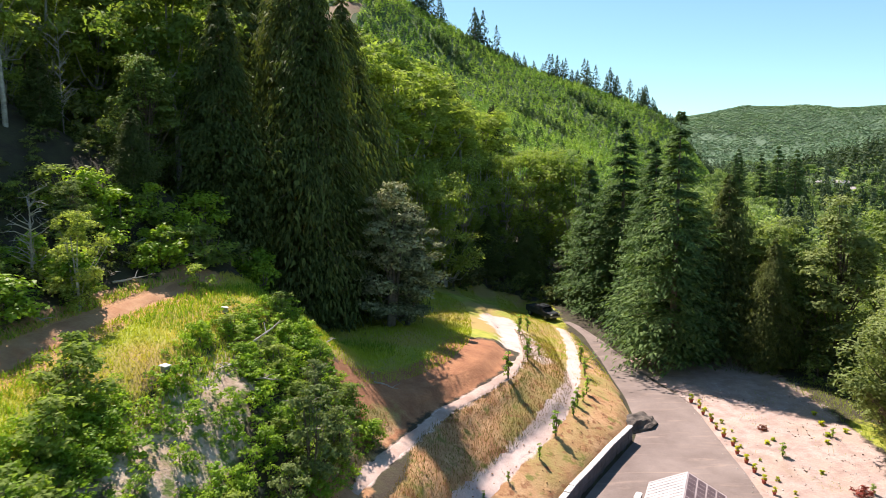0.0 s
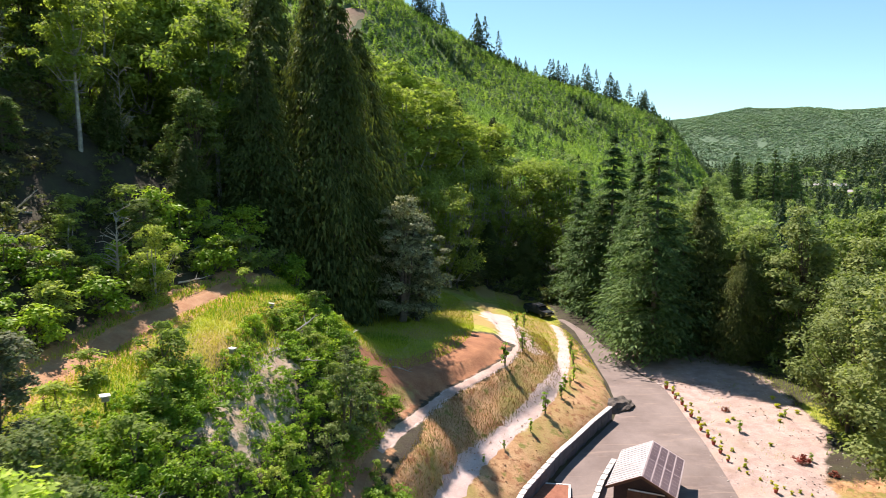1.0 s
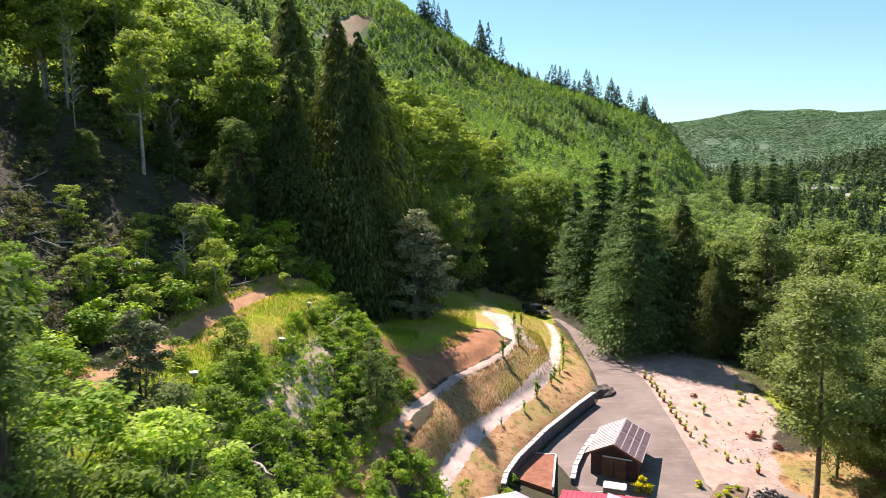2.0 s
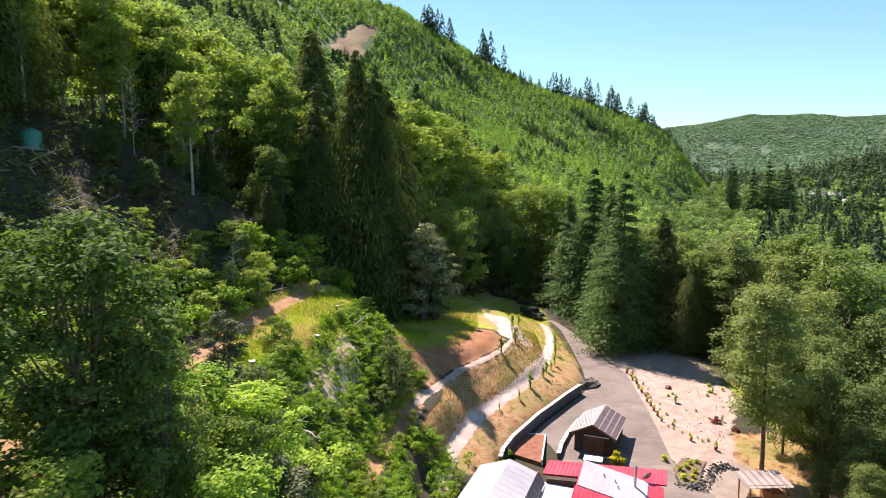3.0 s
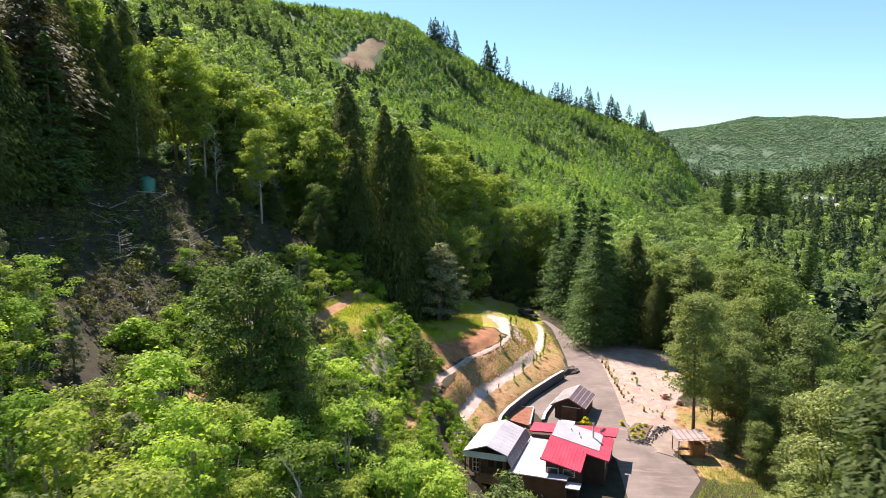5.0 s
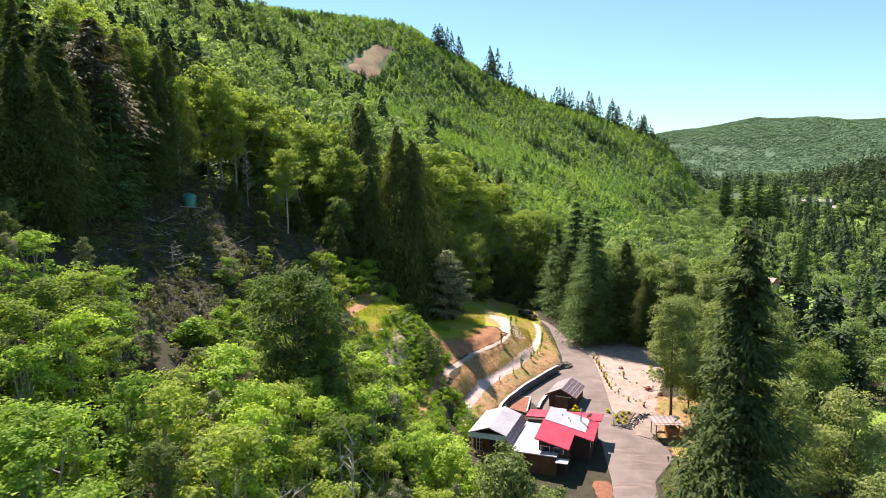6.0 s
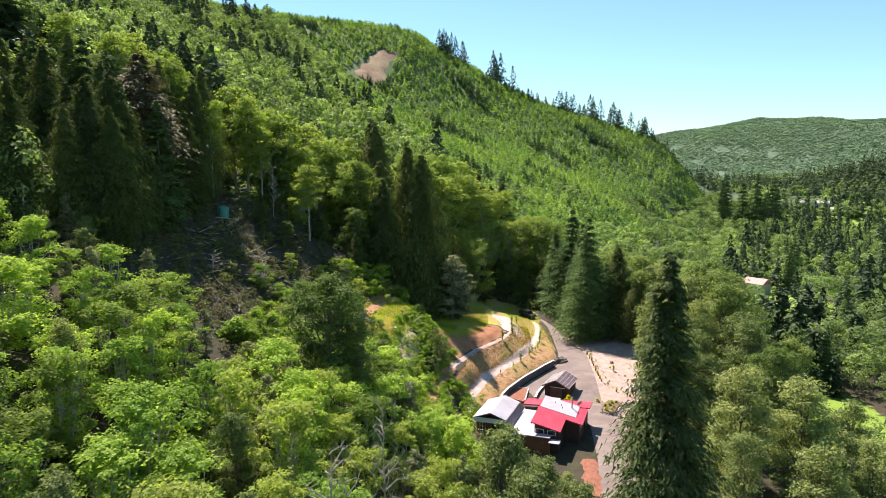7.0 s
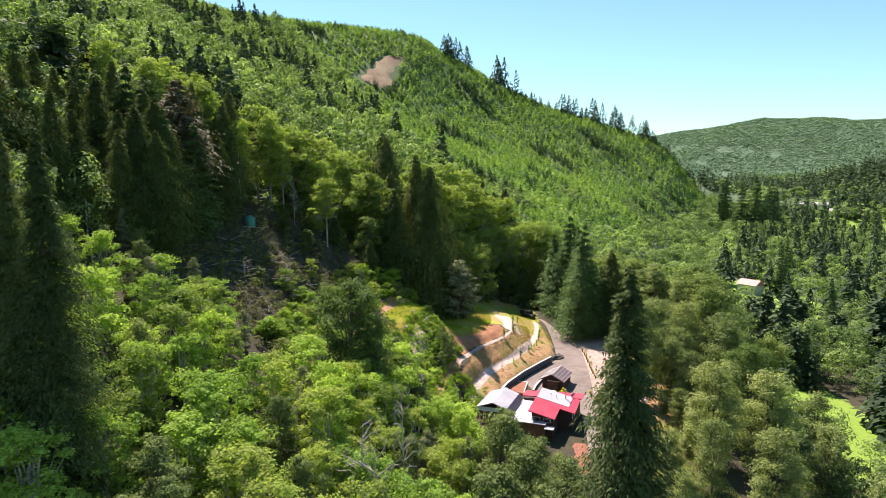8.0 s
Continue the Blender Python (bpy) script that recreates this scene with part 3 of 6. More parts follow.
        pos = cen + d * r * shape
        nor = d * 0.85 + np.array([0, 0, 0.5]) + rng.normal(size=(n, 3)) * 0.45
        green.append(leaf_cards(pos, nor, size * 0.8, rng))
    return joined(wood), joined(green)


def conifer(seed, tall, wide, whorls=34, per=9, segs=6, clear=0.04, droop=0.28, rise=0.12, taper=0.85, fluff=0.34, core=260, low=False, loose=0.5, hang=0.0):
    """A conifer: whorls of drooping boughs, each a row of side sprays."""
    rng = np.random.default_rng(seed)
    wood = [tube([(0, 0, -0.5), (0, 0, tall * 0.4), (0, 0, tall * 0.98)], [0.014 * tall + 0.06, 0.009 * tall + 0.03, 0.015], 7)]
    if low:
        wood = [tube([(0, 0, -0.05), (0, 0, tall * 0.9)], [0.02 * tall, 0.004], 3)]
    v, f, n = [], [], 0
    for w in range(whorls):
        t = clear + (1 - clear) * (w / whorls) ** 0.92
        z = t * tall
        reach = wide * (1 - t) ** taper * (0.5 + 0.5 * min(1, t / 0.10 + 0.45)) + 0.12
        for b in range(per):
            ang = 2 * math.pi * (b + rng.uniform(-0.4, 0.4)) / per + w * 0.7
            ln = reach * rng.choice([rng.uniform(0.5, 0.9), rng.uniform(0.85, 1.2)])
            out = np.array([math.cos(ang), math.sin(ang), 0])
            side = np.array([-out[1], out[0], 0])
            z0 = z + rng.uniform(-1, 1) * loose * tall / whorls
            up = rise * rng.uniform(0.4, 1.5)
            dr = droop * rng.uniform(0.6, 1.5)
            at = lambda r: out * r + np.array([0, 0, z0 + up * r - dr * r * r / max(ln, 0.3)])
            for j in range(segs):
                r0, r1, rm = ln * (0.12 + 0.8 * j / segs), ln * (0.12 + 0.8 * (j + 1.35) / segs), ln * (0.12 + 0.8 * (j + 0.6) / segs)
                wd = ln * fluff * (1 - 0.55 * j / segs) * rng.uniform(0.7, 1.25)
                p0, p1, pm = at(r0), at(min(r1, ln * 1.02)), at(rm)
                tipup = np.array([0, 0, (rng.uniform(-0.28, 0.04) - hang * rng.uniform(0.3, 1.3)) * wd])
                for sgn in (-1, 1):
                    tip = pm + side * sgn * wd + out * wd * rng.uniform(0.45, 0.95) + tipup
                    v += [p0, p1, tip]
                    f.append((n, n + 1, n + 2))
                    n += 3
    green = [(np.array(v), np.array(f, int))]
    if core:
        core = int(core * (1.7 if tall > 2 else 1))
        t = rng.uniform(clear, 0.93, size=core)
        rr = wide * (1 - t) ** taper * rng.uniform(0.1, 0.6, size=core)
        ang = rng.uniform(0, 2 * math.pi, size=core)
        pos = np.stack([np.cos(ang) * rr, np.sin(ang) * rr, t * tall], 1)
        green.append(leaf_cards(pos, rng.normal(size=(core, 3)) + np.array([0, 0, 0.4]), (0.010 * tall + 0.10) if tall > 2 else 0.14, rng, 0.3))
    return joined(wood), joined(green)


def shaggy(seed, tall, wide, boughs=420, stops=6, sprays=5, size=0.5, clear=0.05, blunt=1.6, droop=0.5, rise=0.1, hang=0.8, ragged=0.45, slim=0.30, tiers=0, power=0.8, flat=0.55):
    """A conifer of loose boughs, each hung with clusters of ragged sprays; blunt sets how soon the crown narrows."""
    rng = np.random.default_rng(seed)
    wood = [tube([(0, 0, -0.5), (0, 0, tall * 0.4), (0, 0, tall * 0.97)], [0.014 * tall + 0.06, 0.009 * tall + 0.03, 0.015], 7)]
    t = clear + (1 - clear) * rng.uniform(0, 1, boughs) ** 1.05
    if tiers:
        t = clear + (1 - clear) * np.clip((np.floor(tiers * (t - clear) / (1 - clear)) + rng.normal(0.5, 0.16, boughs)) / tiers, 0, 1)
    ang = rng.uniform(0, 2 * math.pi, boughs)
    side = 1 + 0.22 * np.sin(2 * ang + seed) + 0.12 * np.sin(3 * ang + 9 * t + seed)
    full = wide * np.minimum(1.0, (1 - t) * blunt) ** power * np.minimum(1.0, 0.55 + 3 * (t - clear)) * side + 0.25
    length = full * rng.uniform(1 - ragged, 1.12, boughs)
    lift, sag = rise * rng.uniform(0.3, 1.6, boughs), droop * rng.uniform(0.5, 1.5, boughs)
    roots, ways, big = [], [], []
    for b in range(boughs):
        out = np.array([math.cos(ang[b]), math.sin(ang[b]), 0.0])
        across = np.array([-out[1], out[0], 0.0])
        tip_z = lift[b] * length[b] - sag[b] * length[b]
        if b % 3 == 0:
            wood.append(tube([(0, 0, t[b] * tall), out * length[b] * 0.8 + np.array([0, 0, t[b] * tall + tip_z * 0.75])], [0.05, 0.012], 3))
        k = (0.2 + 0.75 * (np.arange(stops) + rng.uniform(0, 1, stops)) / stops).repeat(sprays)
        n = len(k)
        r = k * length[b]
        p = out[None] * r[:, None]
        p[:, 2] = t[b] * tall + lift[b] * r - sag[b] * r * k
        p += rng.normal(size=(n, 3)) * (length[b] * 0.10 * (0.5 + k))[:, None] * np.array([1, 1, flat])
        fan = rng.uniform(-1.1, 1.1, n)
        fall = lift[b] - 2 * sag[b] * k - hang * rng.uniform(0.2, 1.6, n) + rng.normal(size=n) * 0.22
        w = out[None] * np.cos(fan)[:, None] + across[None] * np.sin(fan)[:, None]
        w[:, 2] = fall
        roots.append(p)
        ways.append(w / np.linalg.norm(w, axis=1, keepdims=True))
        big.append(np.full(n, 0.6 + 0.6 * length[b] / wide))
    p, w = np.concatenate(roots), np.concatenate(ways)
    m = len(p)
    up = np.array([0, 0, 1.0])[None] + rng.normal(size=(m, 3)) * 0.45
    edge = np.cross(w, up)
    edge /= np.linalg.norm(edge, axis=1, keepdims=True) + 1e-9
    reach = (size * np.concatenate(big) * rng.uniform(0.6, 1.4, m))[:, None]
    v = np.stack([p + edge * reach * slim, p + w * reach * 1.7, p - edge * reach * slim], 1).reshape(-1, 3)
    return joined(wood), (v, np.arange(3 * m).reshape(-1, 3))


PLANT_MESHES = {}


def plant_meshes(key, maker, leaf, bark):
    if key not in PLANT_MESHES:
        (wv, wf), (gv, gf) = maker()
        PLANT_MESHES[key] = (np_mesh(key + "_trunk", wv, wf, mats=[bark]), np_mesh(key + "_crown", gv, gf, mats=[leaf]), float(max(gv[:, 2].max(), wv[:, 2].max())))
    return PLANT_MESHES[key]


def tree(name, key, x, y, top, wide=1.0, turn=None, label="", category="tree", group="", sink=0.25, crown="crown", trunk="trunk"):
    """A tree of a kind, its foot on the ground and its top at the given height above datum."""
    tr, cr, tall = PLANT_MESHES[key]
    z = ground_at(x, y) - sink
    k = max(0.15, (top - z) / tall)
    ob = new(name)
    ob.matrix_basis = Matrix.Translation((x, y, z)) @ Matrix.Rotation(random.uniform(0, 6.28) if turn is None else turn, 4, "Z") @ Matrix.Diagonal((k * wide, k * wide, k, 1))
    mesh_part(trunk, tr, ob)
    mesh_part(crown, cr, ob)
    return tagged(ob, label, category, group)


plant_meshes("fir_a", lambda: shaggy(11, 28, 7.0, 540, 8, 8, 0.28, 0.03, 1.05, 0.42, 0.18, 0.05, 0.35, 0.34, 17, 0.95, 0.16), FIR, BARK)
plant_meshes("fir_b", lambda: shaggy(12, 24, 5.2, 430, 7, 8, 0.28, 0.03, 1.05, 0.40, 0.18, 0.05, 0.35, 0.34, 15, 0.95, 0.16), FIR, BARK)
plant_meshes("fir_near", lambda: shaggy(13, 40, 7.4, 1050, 9, 11, 0.235, 0.04, 1.12, 0.55, 0.14, 0.25, 0.62, 0.30, 0, 0.88, 0.3), FIR_DARK, BARK)
plant_meshes("cedar_a", lambda: shaggy(14, 28, 5.2, 640, 6, 11, 0.23, 0.03, 2.1, 0.70, 0.12, 0.55, 0.5, 0.34), CEDAR, BARK)
plant_meshes("cedar_b", lambda: shaggy(15, 26, 4.4, 520, 5, 11, 0.23, 0.05, 1.8, 0.65, 0.12, 0.5, 0.5, 0.34), CEDAR, BARK)
plant_meshes("brown_fir", lambda: shaggy(16, 27, 4.8, 460, 7, 8, 0.28, 0.12, 2.2, 0.5, 0.2, 0.4, 0.6, 0.3), BROWN, BARK)
plant_meshes("alder_a", lambda: broadleaf(21, 20, 4.6, 0.42, 60, 60, 0.28, limb=0.12, reach=(0.3, 1.05), lump=(0.16, 0.36)), ALDER, PALE_BARK)
plant_meshes("alder_b", lambda: broadleaf(22, 22, 4.2, 0.46, 60, 60, 0.28, limb=0.12, reach=(0.3, 1.05), lump=(0.16, 0.36)), ALDER, PALE_BARK)
plant_meshes("alder_c", lambda: broadleaf(23, 18, 5.6, 0.04, 64, 50, 0.36, stems=3), ALDER, PALE_BARK)
plant_meshes("bright_a", lambda: broadleaf(31, 10, 4.0, 0.04, 72, 40, 0.22, stems=3, limb=0.14, reach=(0.25, 1.25), lump=(0.13, 0.32)), BRIGHT, PALE_BARK)
plant_meshes("bright_b", lambda: broadleaf(32, 11, 4.2, 0.04, 76, 40, 0.23, stems=4, limb=0.14, reach=(0.25, 1.25), lump=(0.12, 0.32)), BRIGHT, PALE_BARK)
plant_meshes("bright_c", lambda: broadleaf(33, 9, 3.2, 0.04, 66, 42, 0.20, stems=3, limb=0.14, squat=1.1, reach=(0.2, 1.25), lump=(0.13, 0.32)), ALDER, PALE_BARK)
plant_meshes("olive_a", lambda: broadleaf(41, 18, 4.8, 0.08, 60, 84, 0.27), OLIVE, BARK)
plant_meshes("olive_b", lambda: broadleaf(42, 16, 4.6, 0.08, 72, 62, 0.26, reach=(0.35, 1.1), lump=(0.15, 0.36)), OLIVE, BARK)
plant_meshes("poplar", lambda: broadleaf(43, 24, 4.4, 0.06, 66, 84, 0.30, squat=1.05), OLIVE, BARK)
plant_meshes("poplar_clear", lambda: broadleaf(44, 20, 4.6, 0.24, 84, 84, 0.24, squat=1.0, limb=0.0), OLIVE, BARK)
plant_meshes("maple_a", lambda: broadleaf(51, 17, 6.2, 0.06, 96, 84, 0.27, stems=3, reach=(0.35, 1.02), lump=(0.16, 0.34)), MAPLE, BARK)
plant_meshes("maple_b", lambda: broadleaf(52, 18, 5.8, 0.08, 86, 80, 0.28, stems=2, reach=(0.35, 1.02), lump=(0.16, 0.34)), MAPLE, BARK)
plant_meshes("grey_willow", lambda: broadleaf(61, 14, 3.4, 0.06, 84, 70, 0.21, stems=3, limb=0.08, squat=1.05, reach=(0.25, 1.1), lump=(0.16, 0.34)), GREY, BARK)
plant_meshes("shrub_a", lambda: broadleaf(71, 2.6, 1.6, 0.02, 20, 24, 0.19, stems=2, sides=4, limb=0.25), BRAMBLE, BARK)
plant_meshes("shrub_b", lambda: broadleaf(72, 2.2, 1.7, 0.02, 20, 24, 0.18, stems=2, sides=4, limb=0.25), BRAMBLE, BARK)
plant_meshes("shrub_c", lambda: broadleaf(73, 3.0, 1.7, 0.02, 22, 24, 0.19, stems=2, sides=4, limb=0.25), ALDER, BARK)
plant_meshes("shrub_olive", lambda: broadleaf(74, 5.6, 1.9, 0.05, 44, 26, 0.17, stems=3, sides=4, limb=0.25, reach=(0.2, 1.1), lump=(0.16, 0.34)), OLIVE, BARK)
plant_meshes("sapling", lambda: broadleaf(81, 2.3, 0.52, 0.12, 15, 9, 0.15, limb=0.3), BRIGHT, BARK)
plant_meshes("tuft", lambda: broadleaf(82, 0.6, 0.40, 0.0, 8, 22, 0.09, stems=2), foliage("yellow_green_tuft", (0.36, 0.42, 0.02), (0.62, 0.62, 0.05), None, 0.4), BARK)


def grove(name, key, label, group, rows):
    for x, y, top, wide in rows:
        tree(name, key, x, y, top, wide, label=label, group=group)


# firs by the drive
grove("fir_tree", "fir_a", "tall dark green fir with layered drooping boughs by the drive", "firs by the drive", [(26.4, 76.5, 38.0, 1.08), (26.2, 84, 34.5, 0.9), (27.4, 90, 35.5, 1.1), (26.2, 99, 38.6, 1.1), (22.6, 105, 33.0, 1.2)])
grove("fir_tree", "fir_b", "dark green fir with tiered boughs beside the parked pickup", "firs by the drive", [(30, 84, 28, 1.6), (33.5, 91, 24, 1.6), (31.5, 81, 27, 1.3), (37, 86, 22, 1.6)])
# one fir in the foreground, one at the hill's edge
tree("fir_tree", "fir_near", 10.3, -38.0, 43.4, 1.2, label="very tall dark fir with shaggy hanging boughs standing in the woods", group="")
tree("fir_tree", "fir_near", -35.6, -42.0, 54.5, 0.95, label="tall dark conifer on the hillside with dense shaded boughs")
tree("fir_tree", "fir_near", -45.0, -33.0, 52, 1.1, label="tall dark conifer on the hillside with dense shaded boughs")
tree("fir_tree", "fir_near", -40.0, -40.0, 55, 1.1, label="tall dark conifer on the hillside with dense shaded boughs")
tree("fir_tree", "fir_b", 31, -41, 27.5, 0.95, label="young sunlit conifer with pale green boughs")
# cedars on the bank
grove("cedar_tree", "cedar_a", "tall shaded cedar with hanging sprays on the grassy bank", "cedars on the bank",
      [(-11.9, 64.5, 52, 0.86), (-14.8, 67.5, 55, 0.86), (-11.4, 70.5, 43, 0.85), (-12.6, 87, 52.5, 1.0), (-19.5, 61, 47, 1.1), (-9.5, 77, 43, 1.0), (-4.8, 74, 31, 0.95), (-23.8, 81, 60, 1.0)])
grove("cedar_tree", "cedar_b", "slender shaded cedar in the hillside wood", "cedars in the wood",
      [(-24.6, 84, 61, 1.3), (1.5, 141, 50.5, 1.15), (10.6, 150, 45, 1.2), (6.5, 146, 44, 1.1), (-21.5, 73, 51, 1.2), (-60, 46, 66, 1.2), (-70, 50, 72, 1.2)])
tree("brown_fir_tree", "brown_fir", -56, 32, 68, 1.75, label="browning conifer with thin dusty foliage on the slope", category="tree")
tree("brown_fir_tree", "brown_fir", -66, 38, 66, 1.2, label="browning conifer with thin dusty foliage on the slope", category="tree")
dark_rng = random.Random(23)
for i in range(70):
    x, y = dark_rng.uniform(-82, -44), dark_rng.uniform(-6, 62)
    if x > -50 and y < 40 or x > -58 and y < 8 or abs(x + 56 - (y - 32) * 0.42) < 7 and y < 38 or math.hypot(x + 46.5, y - 42) < 4 or x < -0.72 * (y + 93) - 8:
        continue
    key = dark_rng.choice(["alder_a", "alder_b", "cedar_b", "alder_b", "cedar_a", "maple_b"])
    if x < -50 and y < 42:
        key = dark_rng.choice(["cedar_b", "cedar_a", "fir_b", "cedar_b"])
    tree("hillside_tree", key, x, y, ground_at(x, y) + dark_rng.uniform(15, 25), dark_rng.uniform(1.0, 1.3), label="shaded tree of the dark hillside wood", group="dark hillside wood")
for i in range(16):
    x, y = dark_rng.uniform(-46, -21), dark_rng.uniform(64, 82)
    tree("hillside_tree", dark_rng.choice(["alder_a", "maple_b", "alder_b", "alder_b"]), x, y, ground_at(x, y) + dark_rng.uniform(16, 26), dark_rng.uniform(1.0, 1.3), label="shaded tree of the dark hillside wood", group="dark hillside wood")
# Cedars added above the cleared slope to put it in shade.
for x, y, rise in ((-54, 20, 20), (-58, 14, 19), (-60, 27, 22), (-52.5, 45, 21), (-64, 19, 22), (-57, 41, 23), (-51, 37, 17), (-55, 8, 17)):
    tree("cedar_tree", dark_rng.choice(["cedar_a", "cedar_b"]), x, y, ground_at(x, y) + rise, 1.15, dark_rng.uniform(0, 6), "dark cedar added to shade the cleared slope", "tree", "cedars over the cleared slope")
# alders of the hillside wood
ALDER_LABEL = "pale-trunked alder with a light green crown in the hillside wood"
grove("alder_tree", "alder_a", ALDER_LABEL, "hillside alders", [(-29.6, 70, 51, 1), (-37, 65, 54, 1), (-41.6, 65, 61, 1), (-33, 77, 55, 1), (-44, 58, 58, 1), (-52, 66, 67, 1), (-40, 78, 60, 1), (-27, 92, 52, 1)])
grove("alder_tree", "alder_b", ALDER_LABEL, "hillside alders", [(-47.3, 60, 64, 1), (-50, 47, 62, 1), (-35, 72, 56, 1), (-61, 55, 71, 1), (-67, 63, 74, 1), (-31, 82, 57, 1), (-46, 70, 63, 1), (-20, 96, 49, 1), (-7.7, 109, 47.5, 1.3), (-3, 118, 48, 1.3), (-13, 104, 50, 1.3), (3, 126, 44, 1.3), (8, 134, 43, 1.3), (-10, 122, 54, 1.3), (-18, 112, 54, 1.3), (-4, 132, 52, 1.3)])
plant_meshes("alder_edge", lambda: broadleaf(24, 18, 5.6, 0.04, 70, 60, 0.30, stems=3, reach=(0.4, 1.05), lump=(0.16, 0.34)), ALDER, PALE_BARK)
grove("alder_tree", "alder_edge", "broad light green alder at the edge of the clearing", "edge alders", [(0.5, 99, 31.5, 1.05), (-3.0, 97, 31.5, 1.0), (10.5, 122, 35, 1.1), (15.5, 126, 36, 1.2), (20, 128, 36, 1.2), (-1.5, 110, 33, 1.1), (-36, 57, 47, 0.9), (-3.5, 105, 33.5, 1), (24, 124, 35, 1.1), (3.0, 113, 34.5, 1.1), (6.5, 119, 35, 1.1)])
grove("willow_tree", "grey_willow", "silvery grey-leaved willow beside the cedars", "grey willows", [(-5.2, 66.0, 30.6, 1.3), (-3.4, 68.5, 28.2, 1.25)])
# big shrubs and trees of the near slope
tree("maple_tree", "maple_a", -19.6, 1.2, 36.8, 1.0, label="dense dark green broad-leaved tree on the slope")
tree("maple_tree", "maple_b", -15.8, 1.0, 31.0, 0.75, label="dense dark green broad-leaved tree on the slope")
NEAR_LABEL = "bright green young alder in the thicket below the slope"
thicket = random.Random(17)
for i in range(11):
    for j in range(13):
        x = -3.5 - i * 5.0 + thicket.uniform(-1.9, 1.9)
        y = 13.0 - j * 4.9 + thicket.uniform(-1.9, 1.9)
        if math.hypot(x + 19.0, y - 1.2) < 5.5 or x > -2 or (x > -9 and y > 8) or (x < -25 and y > 13 - 0.35 * (x + 60)):
            continue
        key = thicket.choice(["bright_a", "bright_b", "bright_b", "bright_c", "bright_a", "olive_b", "grey_willow", "bright_c"])
        rise = thicket.uniform(7.5, 11.0) * (0.8 if y > 2 else 1.0) * (0.76 if x < -25 and y > -9 else 0.92 if x < -30 else 1.0)
        tree("young_alder", key, x, y, ground_at(x, y) + rise, thicket.uniform(0.95, 1.25) * (1.2 if y > 2 else 1.0) * (0.75 if key in ("olive_b", "grey_willow") else 1), label=NEAR_LABEL, group="thicket of young alders")
tree("young_alder", "bright_b", -57.5, 12, 46, 1.0, label="large bright green alder at the edge of the dark wood")
tree("young_alder", "bright_a", -60, 24, 46, 1.0, label="large bright green alder at the edge of the dark wood")
grove("olive_tree", "olive_b", "olive-green bushy tree in front of the house", "trees before the house", [(2.2, -4, 20, .9), (1.5, -13, 23, .9), (6, -10, 18.5, .9), (9, -16, 18.5, .9), (3.5, -20, 21.5, 0.95), (0, -28, 22.5, 1), (7, -3, 14.5, 1.1), (1, 2, 14.6, 1.1), (4.5, 1, 14.0, 1.1), (-2, 5, 15, 1), (10, -1.5, 12.5, 1), (5, -27, 20, .9), (11.5, -6, 13, .8)])
# trees below the yard
grove("poplar_tree", "poplar", "grey-green poplar with a dense oval crown by the yard", "trees by the yard", [(44, 74, 30, 1.3), (42.5, 84, 27, 1.3), (39.5, 92, 26, 1.3), (47, 66, 27, 1.2)])
tree("yard_tree", "poplar_clear", 30.6, 35.2, 27.3, 1.02, label="rounded olive-green tree with a bare dark trunk by the kiosk")
grove("valley_tree", "olive_a", "olive-green broad-leaved tree below the yard", "trees below the yard", [(34.5, 24, 13.5, 1.1), (35.8, 18.5, 14, 1.1), (33.2, 29.0, 11.5, 0.9), (37.5, 28, 15.5, 1.1), (32.8, 13, 11, 1.1), (36.5, 12, 14, 1.1), (37.6, 52.4, 24.6, 1.2), (39.2, 57.5, 20, 1.1), (36.5, 35.5, 20, 1), (38.5, 31, 18.5, 1.1), (35.5, 27, 14, 1.0), (40, 25, 17, 1.1), (34.8, 39.5, 21, 0.8), (44, 52, 24, 1), (47.7, 37.6, 23.5, 1), (35, 9.4, 22.8, 1.1), (32, 0.5, 17, 1.1), (39, 40, 21, 1.1), (40, 45, 22, 1.1), (27, 4, 14, 1), (41.5, 59, 23, 1.1), (44, 11, 21, 1.1), (50, 46, 23, 1.1), (41, 20, 20, 1), (37, -8, 19, 1), (24, -12, 15, .9), (20, -24, 17, .9), (50, 4, 15, 1), (43, -22, 19, 1), (57, 22, 14, 1)])
grove("maple_tree", "maple_a", "broad dark green maple below the yard", "maples below the yard", [(53, 62, 28.8, 1), (54, 77, 29.5, 1), (47, 108, 27, 1), (60, 90, 24, 1), (63, 55, 16, .9), (47.5, 27, 21.5, .85), (62, 108, 22, 1), (38, 103, 29, 1), (30, 110, 31, 1), (54, 125, 24, 1)])
grove("fir_tree", "fir_b", "dark conifer among the valley trees", "valley conifers", [(115, 128, 17, .9), (84, 80, 12, .9), (94, 60, 13, .9), (140, 218, 18, 1), (150, 235, 20, 1), (196, 324, 18, 1.1), (102, 190, 13, .9), (64, 2, 15, .9), (80, 20, 12, .9), (88, 118, 13, 0.9)])
grove("fir_tree", "fir_b", "tall dark fir standing at the mountain foot", "firs at the mountain foot", [(242, 561, 46, 1.15), (234, 548, 41, 1.1), (247, 505, 47, 1.1), (257, 498, 44, 1.1), (238, 512, 41, 1.2), (265, 508, 37, 1.2), (230, 530, 34, 1.2), (270, 560, 31, 1.2), (222, 520, 30, 1.2)])
grove("cedar_tree", "cedar_a", "dense dark cedar behind the firs by the drive", "cedars behind the drive", [(34.5, 82, 31, 1.2), (37, 75, 24, 1.15)])
